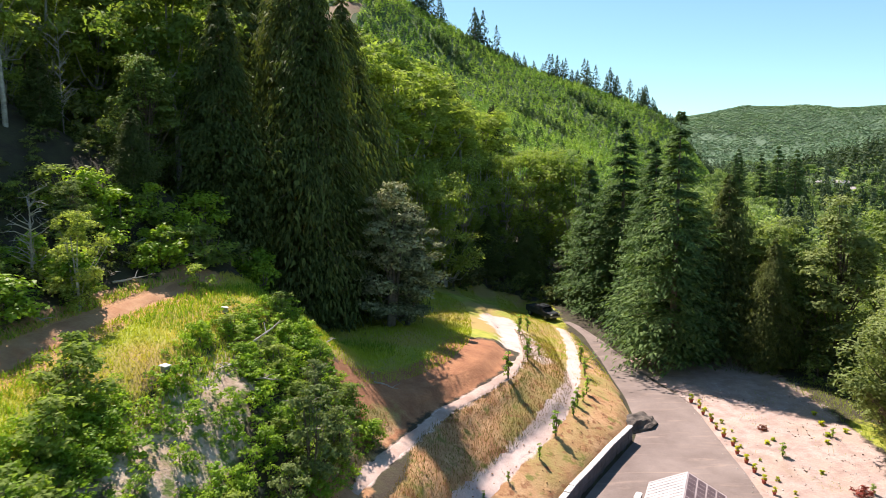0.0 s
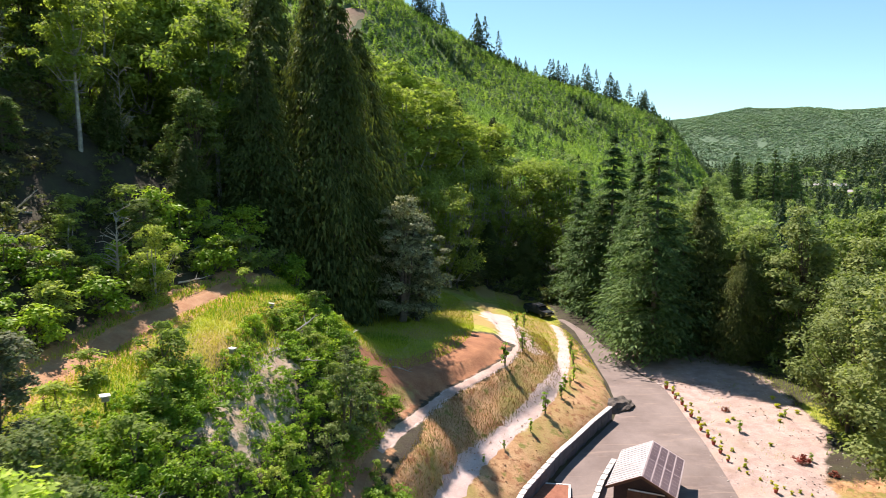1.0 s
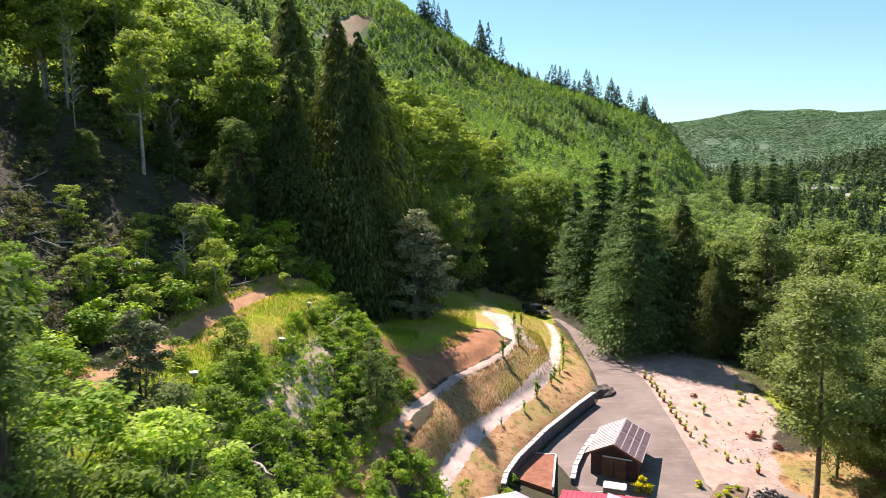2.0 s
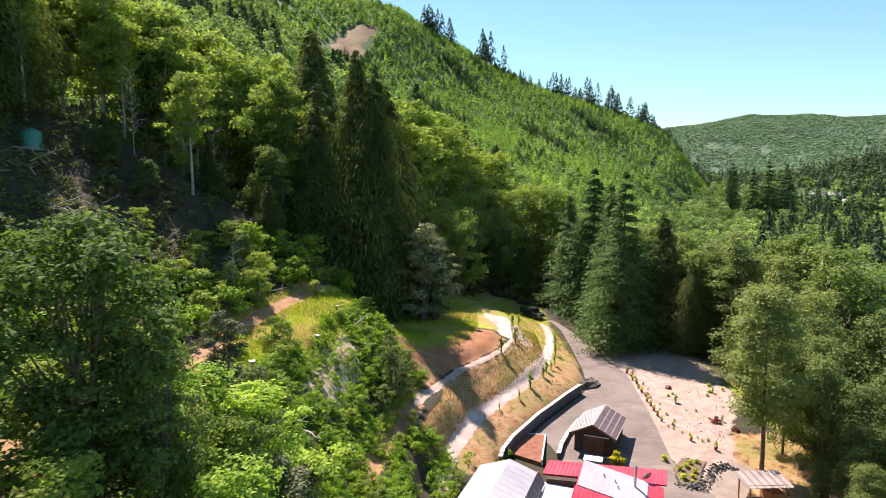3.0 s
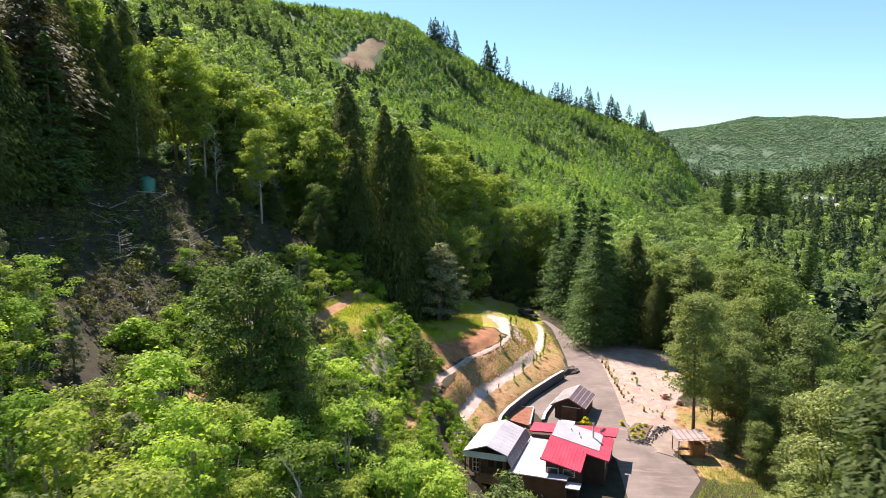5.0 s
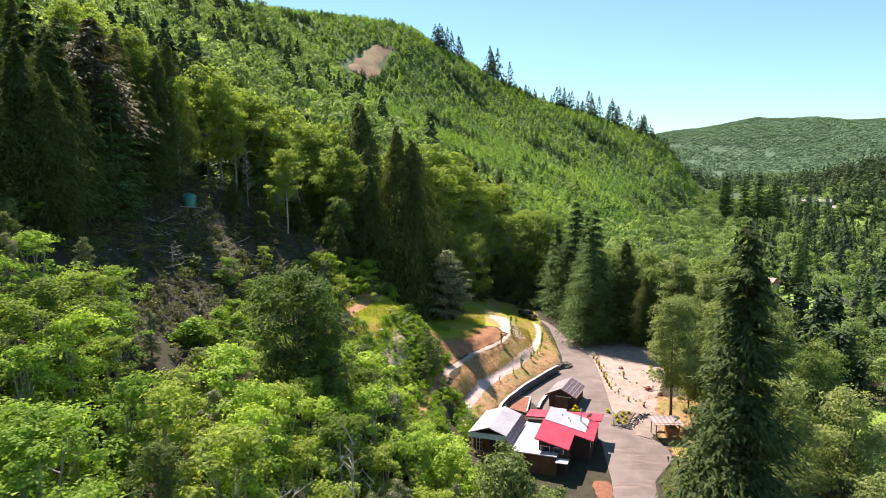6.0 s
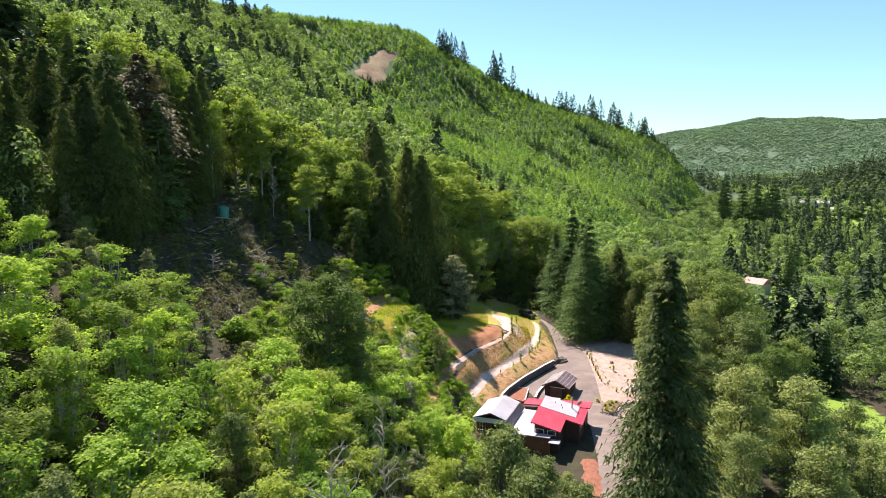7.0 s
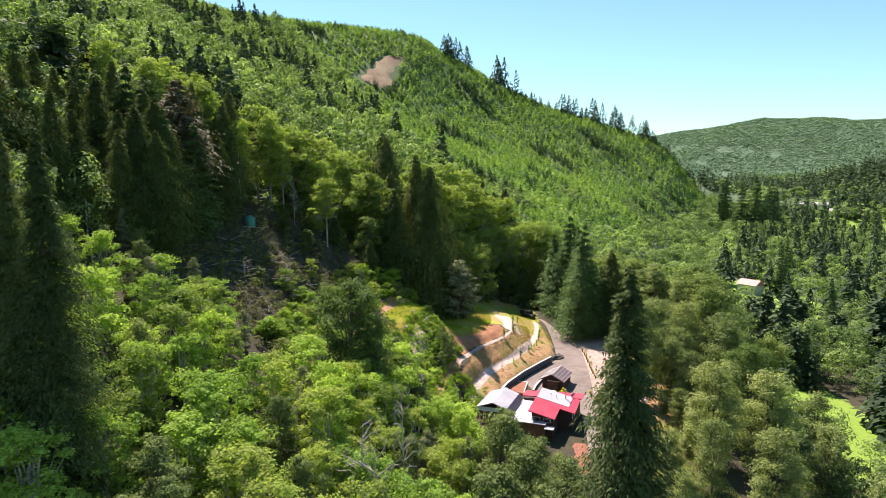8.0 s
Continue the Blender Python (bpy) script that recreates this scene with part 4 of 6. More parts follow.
grove("maple_tree", "maple_b", "dark maple shading the back of the yard", "maples behind the yard", [(39, 80, 26, 1.1), (41.5, 77, 24, 1.0), (33, 90, 27, 1.1)])


# ---- woods too far to count ----
def scattered(name, templates, places, material_pair, label, category="woods", seed=1):
    """One mesh of many trees: templates are (wood, leaves) pairs; places rows of x, y, z, scale, squash."""
    rng = np.random.default_rng(seed)
    vs, fs, ix, tones, n = [], [], [], [], 0
    tone = rng.uniform(0, 1, len(places))
    choice = rng.integers(0, len(templates), len(places))
    spin = rng.uniform(0, 2 * math.pi, len(places))
    for t, (w, g) in enumerate(templates):
        sel = np.where(choice == t)[0]
        if len(sel) == 0:
            continue
        v0 = np.concatenate([w[0], g[0]])
        f0 = np.concatenate([w[1], g[1] + len(w[0])])
        i0 = np.concatenate([np.zeros(len(w[1]), int), np.ones(len(g[1]), int)])
        c, s = np.cos(spin[sel])[:, None], np.sin(spin[sel])[:, None]
        k, q = places[sel, 3][:, None], places[sel, 4][:, None]
        x = (v0[None, :, 0] * c - v0[None, :, 1] * s) * k * q + places[sel, 0][:, None]
        y = (v0[None, :, 0] * s + v0[None, :, 1] * c) * k * q + places[sel, 1][:, None]
        z = v0[None, :, 2] * k + places[sel, 2][:, None]
        vs.append(np.stack([x, y, z], 2).reshape(-1, 3))
        fs.append((f0[None] + (np.arange(len(sel)) * len(v0))[:, None, None]).reshape(-1, 3) + n)
        ix.append(np.tile(i0, len(sel)))
        tones.append(np.repeat(tone[sel], len(v0)))
        n += len(sel) * len(v0)
    me = np_mesh(name, np.concatenate(vs), np.concatenate(fs), mats=list(material_pair), index=np.concatenate(ix))
    at = me.attributes.new("tone", "FLOAT", "POINT")
    at.data.foreach_set("value", np.concatenate(tones).astype(np.float32))
    return tagged(new(name, me), label, category, kind="stuff")


def sown(seed, x0, x1, y0, y1, step, keep, low, high, squash=(0.85, 1.2)):
    """Jittered places over a rectangle, where keep(x, y) holds."""
    rng = np.random.default_rng(seed)
    X, Y = np.meshgrid(np.arange(x0, x1, step), np.arange(y0, y1, step))
    X = X.ravel() + rng.uniform(-0.45, 0.45, X.size) * step
    Y = Y.ravel() + rng.uniform(-0.45, 0.45, Y.size) * step
    ok = keep(X, Y, rng)
    X, Y = X[ok], Y[ok]
    return np.stack([X, Y, height(X, Y) - 0.3, rng.uniform(low, high, X.size), rng.uniform(*squash, X.size)], 1)




def soft_tree(seed, wide, cards, size, power, low=0.04):
    """A soft far tree: leaf sprays over a rounded cone, one metre tall."""
    rng = np.random.default_rng(seed)
    t = rng.uniform(low, 1.0, cards) ** 0.9
    a = rng.uniform(0, 2 * math.pi, cards)
    r = wide * (1 - t) ** power * rng.uniform(0.55, 1.05, cards) * (1 + 0.22 * np.sin(3 * a + seed))
    pos = np.stack([np.cos(a) * r, np.sin(a) * r, t * 0.97], 1)
    nor = np.stack([np.cos(a) * 0.55, np.sin(a) * 0.55, np.full(cards, 0.8)], 1) + rng.normal(size=(cards, 3)) * 0.3
    return tube([(0, 0, -0.05), (0, 0, 0.5)], [0.016, 0.008], 3), leaf_cards(pos, nor, (size * (1.15 - 0.75 * t))[:, None], rng)


def crown_tree(seed, wide, lumps, cards, size):
    """A far broad-leaved tree: leafy lumps over a rounded crown, one metre tall."""
    rng = np.random.default_rng(seed)
    pos, nor = [], []
    for c in range(lumps):
        u, a = rng.uniform(-0.85, 0.95), rng.uniform(0, 2 * math.pi)
        r = math.sqrt(1 - u * u) * rng.uniform(0.45, 0.8)
        cen = np.array([math.cos(a) * r * wide, math.sin(a) * r * wide, 0.52 + 0.36 * u])
        d = rng.normal(size=(cards, 3))
        d /= np.linalg.norm(d, axis=1, keepdims=True)
        d[:, 2] = np.where(d[:, 2] < -0.3, -d[:, 2], d[:, 2])
        pos.append(cen + d * wide * rng.uniform(0.30, 0.46) * rng.uniform(0.75, 1.1, (cards, 1)) * np.array([1, 1, 0.85]))
        nor.append(d + np.array([0, 0, 0.3]) + rng.normal(size=(cards, 3)) * 0.3)
    return tube([(0, 0, -0.05), (0, 0, 0.5)], [0.016, 0.008], 3), leaf_cards(np.concatenate(pos), np.concatenate(nor), size, rng, 0.62)


low_fir = [soft_tree(100 + i, 0.25, 150, 0.10, 0.8) for i in range(4)]
far_fir = [soft_tree(105 + i, 0.23, 34, 0.13, 0.85) for i in range(4)]
low_young = [soft_tree(110 + i, 0.33, 34, 0.17, 0.95) for i in range(7)]
dome = [soft_tree(170 + i, 0.6, 13, 0.58, 0.7, 0.15) for i in range(4)]
mid_leaf = [crown_tree(150 + i, 0.35, 20, 42, 0.027) for i in range(5)]
mid_fir = [conifer(160 + i, 1.0, 0.29, 20, 8, 3, 0.03, 0.45, 0.15, 0.8, 0.26, 60, True, 1.2) for i in range(3)]
low_leaf = [crown_tree(120 + i, 0.36, 13, 14, 0.052) for i in range(6)]
tiny_leaf = [crown_tree(130 + i, 0.44, 6, 7, 0.13) for i in range(4)]


def seen(x, y):
    return (x > -0.74 * (y + 93) - 12) & (x < 0.74 * (y + 93) + 12)


side = lambda x, y: foot(y) - x
# plantation on the mountain front
clump = lambda x, y: np.sin(x / 17 + 1) * np.cos(y / 21) + 0.6 * np.sin(x / 7.3 + y / 11) + 0.4 * np.cos(x / 31 - y / 13)
front = sown(1, -520, 330, 185, 780, 3.6, lambda x, y, r: seen(x, y) & (side(x, y) > 24) & ((x > 10 - 0.42 * (y - 150) + 10 * np.sin(y / 30)) | (y > 505) & (x > -400)) & (height(x, y) > 8) & ((y < 680) | (x < 0))
             & ~(((x + 76 - (y - 500) * 0.32) ** 2 < (13 - 0.2 * (y - 500)) ** 2) & (np.abs(y - 500) < 26)), 2.8, 6.2, (1.1, 1.6))
own = np.random.default_rng(15).uniform(size=len(front))
leafy = clump(front[:, 0], front[:, 1]) - 0.012 * (foot(front[:, 1]) - front[:, 0] - 60) > 1.05
dusk = (~leafy) & (clump(front[:, 1] * 0.8, front[:, 0]) + 0.5 * own > 1.25)
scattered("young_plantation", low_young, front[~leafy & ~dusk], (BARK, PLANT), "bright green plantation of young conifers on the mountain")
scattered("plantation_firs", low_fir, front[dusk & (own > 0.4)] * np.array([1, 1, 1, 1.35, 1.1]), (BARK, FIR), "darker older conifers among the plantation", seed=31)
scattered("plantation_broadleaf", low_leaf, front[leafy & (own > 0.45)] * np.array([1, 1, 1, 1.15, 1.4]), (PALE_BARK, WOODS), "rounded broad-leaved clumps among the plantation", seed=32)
# taller wood on the nearer slope
sight = lambda x, y: (np.abs(x + 56 - (y - 32) * 0.42) < 7) & (y < 36)
mixed_keep = lambda x, y, r: seen(x, y) & (side(x, y) > 26) & (x <= 14 - 0.42 * (y - 150) + 10 * np.sin(y / 30)) & ((y > 96) | (x < -50)) & ((x < -54) | (y > 74)) & ~sight(x, y)
slope_trees = sown(2, -520, 60, -50, 520, 7.2, mixed_keep, 11, 21, (0.68, 1.0))
pick = clump(slope_trees[:, 0] * 0.7, slope_trees[:, 1] * 0.7) + np.random.default_rng(5).uniform(-0.7, 0.7, size=len(slope_trees)) < 0.8
near_wood = np.hypot(slope_trees[:, 0] + 3, slope_trees[:, 1] + 60) < 190
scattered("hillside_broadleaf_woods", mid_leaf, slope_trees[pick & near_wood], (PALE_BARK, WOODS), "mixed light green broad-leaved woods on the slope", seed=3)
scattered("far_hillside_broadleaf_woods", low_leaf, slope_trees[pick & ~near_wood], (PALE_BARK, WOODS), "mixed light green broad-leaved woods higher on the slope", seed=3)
scattered("near_hillside_conifers", mid_fir, slope_trees[~pick & near_wood] * np.array([1, 1, 1, 1.3, 1.1]), (BARK, DARKWOODS), "dark conifers among the nearer slope woods", seed=4)
scattered("hillside_conifer_woods", low_fir, slope_trees[~pick & ~near_wood] * np.array([1, 1, 1, 1.3, 1.2]), (BARK, DARKWOODS), "dark conifers among the slope woods", seed=4)
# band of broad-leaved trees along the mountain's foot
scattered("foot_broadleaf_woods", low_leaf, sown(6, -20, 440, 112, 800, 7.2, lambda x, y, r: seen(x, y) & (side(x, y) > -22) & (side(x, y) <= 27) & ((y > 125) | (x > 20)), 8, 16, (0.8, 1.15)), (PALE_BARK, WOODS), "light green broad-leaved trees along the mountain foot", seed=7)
# firs in clusters along the skyline
def skyline(seed):
    rng = np.random.default_rng(seed)
    rows = []
    for count, lo, hi, tall in ((10, -26, 0, 21), (4, 22, 35, 27), (1, 46, 47, 26), (7, 52, 88, 9), (6, 92, 110, 17), (5, 112, 122, 11), (9, 122, 153, 21), (7, 161, 183, 18), (5, 184, 205, 12), (8, 205, 250, 9)):
        for k in range(count):
            x = rng.uniform(lo, hi)
            rows.append((x, 600 + 0.1 * x + rng.uniform(-10, 6), tall * rng.uniform(0.72, 1.12) + 4, rng.uniform(0.8, 1.25)))
    r = np.array(rows)
    return np.stack([r[:, 0], r[:, 1], height(r[:, 0], r[:, 1]) - 0.5, r[:, 2], r[:, 3]], 1)


sky_fir = [soft_tree(180 + i, 0.30, 260, 0.06, 0.85) for i in range(4)]
scattered("skyline_firs", sky_fir, skyline(8), (BARK, DARKWOODS), "tall dark firs in clusters along the mountain skyline", seed=9)
# valley woods
open_land = lambda x, y: (np.hypot((x - 75) / 10, (y - 55) / 32) < 1) | (np.hypot((x - 117 - 0.12 * (y - 195)) / 17, (y - 192) / 46) < 1) | (np.hypot((x - 372) / 62, (y - 535) / 55) < 1)
valley_keep = lambda x, y, r: seen(x, y) & (side(x, y) < -24) & ~open_land(x, y) & ((x > 52) | (y > 100)) & (x > 40)
val = np.concatenate([sown(10, 40, 700, -40, 640, 8.4, lambda x, y, r: valley_keep(x, y, r) & (np.hypot(x, y + 60) >= 230), 7, 15, (0.8, 1.15)),
                      sown(30, 40, 220, -40, 200, 7.2, lambda x, y, r: valley_keep(x, y, r) & (np.hypot(x, y + 60) < 230), 6, 15, (0.85, 1.2))])
pick = np.random.default_rng(6).uniform(size=len(val))
near_val = np.hypot(val[:, 0], val[:, 1] + 60) < 230
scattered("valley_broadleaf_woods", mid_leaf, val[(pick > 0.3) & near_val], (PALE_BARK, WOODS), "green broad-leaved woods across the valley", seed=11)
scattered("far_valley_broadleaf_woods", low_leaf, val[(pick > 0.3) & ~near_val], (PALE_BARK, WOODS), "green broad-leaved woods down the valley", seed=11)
scattered("near_valley_conifers", mid_fir, val[(pick <= 0.3) & near_val] * np.array([1, 1, 1, 1.45, 0.9]), (BARK, DARKWOODS), "dark conifers among the nearer valley woods", seed=12)
scattered("valley_conifer_woods", low_fir, val[(pick <= 0.3) & ~near_val] * np.array([1, 1, 1, 1.6, 0.9]), (BARK, DARKWOODS), "dark conifers scattered through the valley woods", seed=12)
far = sown(13, 200, 1500, 560, 1700, 15, lambda x, y, r: seen(x, y) & (side(x, y) < -20) & (np.hypot((x - 350) / 40, (y - 630) / 22) > 1) & ~open_land(x, y), 12, 20, (1.0, 1.4))
pick = np.random.default_rng(7).uniform(size=len(far))
spur_firs = sown(26, 400, 1000, 820, 1150, 13, lambda x, y, r: seen(x, y) & (height(x, y) > 12), 22, 34)
scattered("spur_firs", far_fir, spur_firs, (BARK, DARKWOODS), "solid dark fir wood on the far spur", seed=27)
pick = 0.5 + 0.22 * clump(far[:, 0] / 4, far[:, 1] / 4) + 0.3 * (pick - 0.5)
scattered("far_valley_firs", far_fir, far[pick <= 0.44] * np.array([1, 1, 1, 1.5, 0.8]), (BARK, DARKWOODS), "dark fir woods in the far valley", seed=14)
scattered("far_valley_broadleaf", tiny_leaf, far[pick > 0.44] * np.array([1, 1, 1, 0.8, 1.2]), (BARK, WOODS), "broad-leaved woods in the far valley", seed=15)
scattered("distant_hill_canopy", dome, sown(16, 250, 2300, 1600, 2900, 9.5, lambda x, y, r: seen(x, y) & (np.hypot(x, y + 93) < 2900), 4.0, 7.0, (1.5, 2.2)), (BARK, FARWOODS), "wooded hills across the valley, coloured bluish green for haze", seed=17)
edge_rng = random.Random(41)
for x, y, key, rise, wide in ((-29, 32, "bright_c", 3.6, 1.3), (-27.5, 39, "bright_c", 3.6, 1.3), (-25, 45.5, "maple_b", 4.5, 1.2), (-31, 27, "bright_a", 4.2, 1.2), (-33.5, 38.5, "bright_c", 3.6, 1.3), (-36, 46, "maple_b", 5, 1.2), (-36, 29, "bright_a", 4.2, 1.2), (-29.5, 22, "bright_c", 4.0, 1.3), (-33, 52, "alder_a", 15, 1.1), (-25, 58, "maple_b", 11, 1.1)):
    tree("edge_tree", key, x, y, ground_at(x, y) + rise, wide, edge_rng.uniform(0, 6), "leafy bush or young tree at the wood's edge above the trail", "tree", "trees above the trail")
# Low cedars added to supply the dark shade below the alder crowns.
for x, y, rise in ((-24, 53, 7), (-32, 55, 6), (-41, 47, 6), (-27, 60, 8), (-21, 62, 11)):
    tree("cedar_tree", edge_rng.choice(["cedar_a", "cedar_b"]), x, y, ground_at(x, y) + rise, edge_rng.uniform(1.3, 1.7), edge_rng.uniform(0, 6), "broad cedar added under the taller hillside alders in place of dark shade", "tree", "understory cedars")
# Broad cedars added only so the wood's edge goes dark here.
for x, y, rise in ((2.0, 106, 9), (7.5, 113, 10), (-4.5, 99, 10), (14.5, 115, 10)):
    tree("cedar_tree", "cedar_a", x, y, ground_at(x, y) + rise, 1.8, edge_rng.uniform(0, 6), "low broad cedar added to darken the wood's edge behind the pickup", "tree", "cedars behind the drive's end")
for x, y, key, rise, wide in ((-10.5, 4.5, "grey_willow", 8.0, 1.3), (-7.0, 5.0, "bright_c", 6.5, 1.2), (-6.0, 0.5, "bright_c", 7.0, 1.1)):
    tree("young_alder", key, x, y, ground_at(x, y) + rise, wide, edge_rng.uniform(0, 6), "feathery light green young tree below the bank", "tree", "thicket of young alders")
# brambles and low scrub under the near trees
low_scrub = [broadleaf(140 + i, 1.0, 0.62, 0.0, 11, 9, 0.095, limb=0.0, sides=3) for i in range(4)]
scrub_keep = lambda x, y, r: (side(x, y) > 26.5 + 2.5 * smooth(y, 34, 46)) & ((r.uniform(size=x.size) < 0.75) | ~((x > -48) & (x < -31) & (y > 16) & (y < 44))) | ((side(x, y) > 3) & (y < 14))
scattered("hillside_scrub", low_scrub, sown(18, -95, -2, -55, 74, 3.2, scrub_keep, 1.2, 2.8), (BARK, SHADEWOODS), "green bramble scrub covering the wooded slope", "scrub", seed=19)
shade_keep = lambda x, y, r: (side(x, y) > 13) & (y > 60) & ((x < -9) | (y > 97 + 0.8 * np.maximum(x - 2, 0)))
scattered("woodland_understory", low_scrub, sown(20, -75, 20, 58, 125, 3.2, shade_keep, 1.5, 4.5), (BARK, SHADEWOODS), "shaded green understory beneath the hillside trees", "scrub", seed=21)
scattered("yard_edge_scrub", low_scrub, sown(22, 37, 72, -30, 112, 3.2, lambda x, y, r: (x > 38.5) & (np.hypot((x - 75) / 10, (y - 55) / 32) > 1) | ((y > 92) & (x > 14)), 1.2, 3.6), (BARK, MAPLE), "green scrub below the yard", "scrub", seed=23)
bank_keep = lambda x, y, r: (banked(side(x, y), y) > 9.5) & (banked(side(x, y), y) < 19.5) & (beyond(x, y) < 54) & (r.uniform(size=x.size) < np.where(np.hypot((x + 13.2) / 3.0, (y - 33) / 8.5) + 0.45 * np.sin(x * 2.1) * np.cos(y * 1.3) < 0.85, 0.22, 0.95))
scattered("bank_brambles", low_scrub, sown(24, -22, 4, 4, 52, 0.6, bank_keep, 0.5, 1.5), (BARK, BRAMBLE), "bright green brambles covering the bank", "scrub", seed=25)


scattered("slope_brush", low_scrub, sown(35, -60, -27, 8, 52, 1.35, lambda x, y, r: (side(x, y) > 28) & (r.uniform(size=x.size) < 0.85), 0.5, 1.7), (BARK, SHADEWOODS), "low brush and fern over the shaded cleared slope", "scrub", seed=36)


house_keep = lambda x, y, r: (((side(x, y) > 2.2) & (side(x, y) < 8.6) & (np.abs(x - knots(y, [18, 29.5, 35], [-8.9, -7.1, -5.4])) > 1.0) & (np.sin(x * 1.1 + y * 0.35) > -0.55)) | (side(x, y) > 10.6) & (side(x, y) < 19) & (y < 10))
scattered("garden_brambles", low_scrub, sown(37, -18, 1, 6, 33, 0.8, house_keep, 0.6, 1.7), (BARK, BRAMBLE), "green bramble strips on the slope beside the house", "scrub", seed=38)


# Yellowish brush; its bright leaf colour stands in for sun on the strip.
clearing = lambda x, y, r: (np.abs(y - knots(x, [-47, -43, -38, -33, -29], [39, 35, 34.5, 35, 37])) < 3.2 + 1.5 * np.sin(x * 0.8)) & (r.uniform(size=x.size) < 0.8)
scattered("clearing_brush", low_scrub, sown(39, -47, -28, 28, 44, 0.95, clearing, 0.4, 1.3), (BARK, foliage("sunlit_brush_leaves", (0.150, 0.150, 0.055), (0.400, 0.370, 0.150), (0.240, 0.210, 0.095), 0.5, 0.7, 0.3)), "yellowish brush along the cleared strip below the tank, coloured bright as if sunlit", "scrub", seed=40)


# bare dead trees in the thicket
def dead_tree(seed, tall, wide):
    rng = np.random.default_rng(seed)
    pieces = [tube([(0, 0, -0.3), (0.1, 0, tall * 0.5), (0.2, 0.1, tall)], [0.12, 0.08, 0.015], 6)]
    for i in range(26):
        z = tall * rng.uniform(0.25, 0.97)
        a, ln = rng.uniform(0, 2 * math.pi), wide * rng.uniform(0.4, 1.0)
        p0 = np.array([0.1, 0, z])
        p1 = p0 + np.array([math.cos(a) * ln * 0.5, math.sin(a) * ln * 0.5, ln * 0.25])
        p2 = p0 + np.array([math.cos(a + 0.25) * ln, math.sin(a + 0.25) * ln, ln * rng.uniform(0.2, 0.7)])
        pieces.append(tube([p0, p1, p2], [0.05, 0.035, 0.010], 4))
        for k in range(3):
            e = p1 + (p2 - p1) * rng.uniform(0.1, 0.9)
            pieces.append(tube([e, e + rng.normal(size=3) * ln * 0.22 + np.array([0, 0, ln * 0.18])], [0.022, 0.006], 3))
    return joined(pieces)


dead_v, dead_f = dead_tree(5, 7.0, 2.6)
dead_mesh = np_mesh("dead_tree", dead_v, dead_f, mats=[DEAD])
for x, y, top, s in ((-13, -31.5, 27.6, 1.0), (-11, -35, 26.0, 1.0), (-9.5, -24, 28.0, 0.8), (-24, 14, 28.5, 0.7), (-42, 24, 36.0, 0.8), (-36, 30, 35.0, 0.7), (-24.5, 40, 30.5, 0.6), (-30, 70, 47, 0.55), (-40, 52, 50, 0.5), (-33, 60, 44, 0.5)):
    o = tagged(new("dead_tree", dead_mesh), "bare grey dead tree tangled in the thicket", "tree", "dead trees")
    z = ground_at(x, y) - 0.2
    o.matrix_basis = Matrix.Translation((x, y, z)) @ Matrix.Rotation(x, 4, "Z") @ Matrix.Diagonal((s * 1.3, s * 1.3, (top - z) / 7.0, 1))
scattered("shade_scrub", low_scrub, sown(28, 26, 44, 70, 96, 2.0, lambda x, y, r: (x - 27 > (82 - y) * 1.1), 0.8, 2.4), (BARK, SHADEWOODS), "scrub behind the yard, its leaves coloured dark to deepen the shade", "scrub", seed=29)

scattered("verge_scrub", low_scrub, sown(33, -8, 30, 89, 124, 2.2, lambda x, y, r: (y > 105 - 0.9 * np.maximum(8 - x, 0)) | (y > 98) & (x > 20), 1.4, 4.2), (BARK, SHADEWOODS), "bushes closing the wood's edge behind the drive, coloured dark for shade", "scrub", seed=34)


# red bed along the lower drive
pathway("red_bed", [(15.6, 14.5), (15.3, 11), (14.9, 7.5), (14.2, 4)], 2.3, 0.10, MULCH, "red-brown mulch bed along the lower drive", 11)

# ---- retaining walls ----
def block_wall(name, line, low, tall, thick, label, block=(0.9, 0.42)):
    """A block wall along a plan line, with courses of blocks and pale cap stones as parts."""
    root = tagged(empty(name, (0, 0, 0)), label, "wall", kind="structure")
    pts = [Vector(p) for p in line]
    body = {}
    for a, b in zip(pts, pts[1:]):
        n = max(1, round((b - a).length / block[0]))
        ang = math.degrees(math.atan2(b.y - a.y, b.x - a.x))
        key = round((b - a).length / n, 3)
        if key not in body:
            me = bpy.data.meshes.new("block")
            bm = box((key - 0.006, thick, block[1] - 0.006), bevel=0.012)
            bm.to_mesh(me)
            bm.free()
            me.materials.append(CONCRETE)
            body[key] = me
        for i in range(n):
            p = a + (b - a) * ((i + 0.5) / n)
            base = low(p.y) - 0.35
            rows = max(1, int((tall(p.y) + 0.35) / block[1]))
            for r in range(rows):
                o = new("block", body[key])
                o.parent = root
                o.matrix_basis = pose(p.x + random.uniform(-0.012, 0.012), p.y, base + block[1] * (r + 0.5), 0, 0, ang + random.uniform(-0.6, 0.6))
            c = new("cap_stone", cap_mesh(key))
            c.parent = root
            c.matrix_basis = pose(p.x, p.y, base + block[1] * rows + 0.045, 0, 0, ang)
    return root


CAPS = {}


def cap_mesh(length):
    if length not in CAPS:
        bm = box((length - 0.004, 0.44, 0.08), bevel=0.015)
        me = bpy.data.meshes.new("cap_stone")
        bm.to_mesh(me)
        bm.free()
        me.materials.append(CAPSTONE)
        CAPS[length] = me
    return CAPS[length]


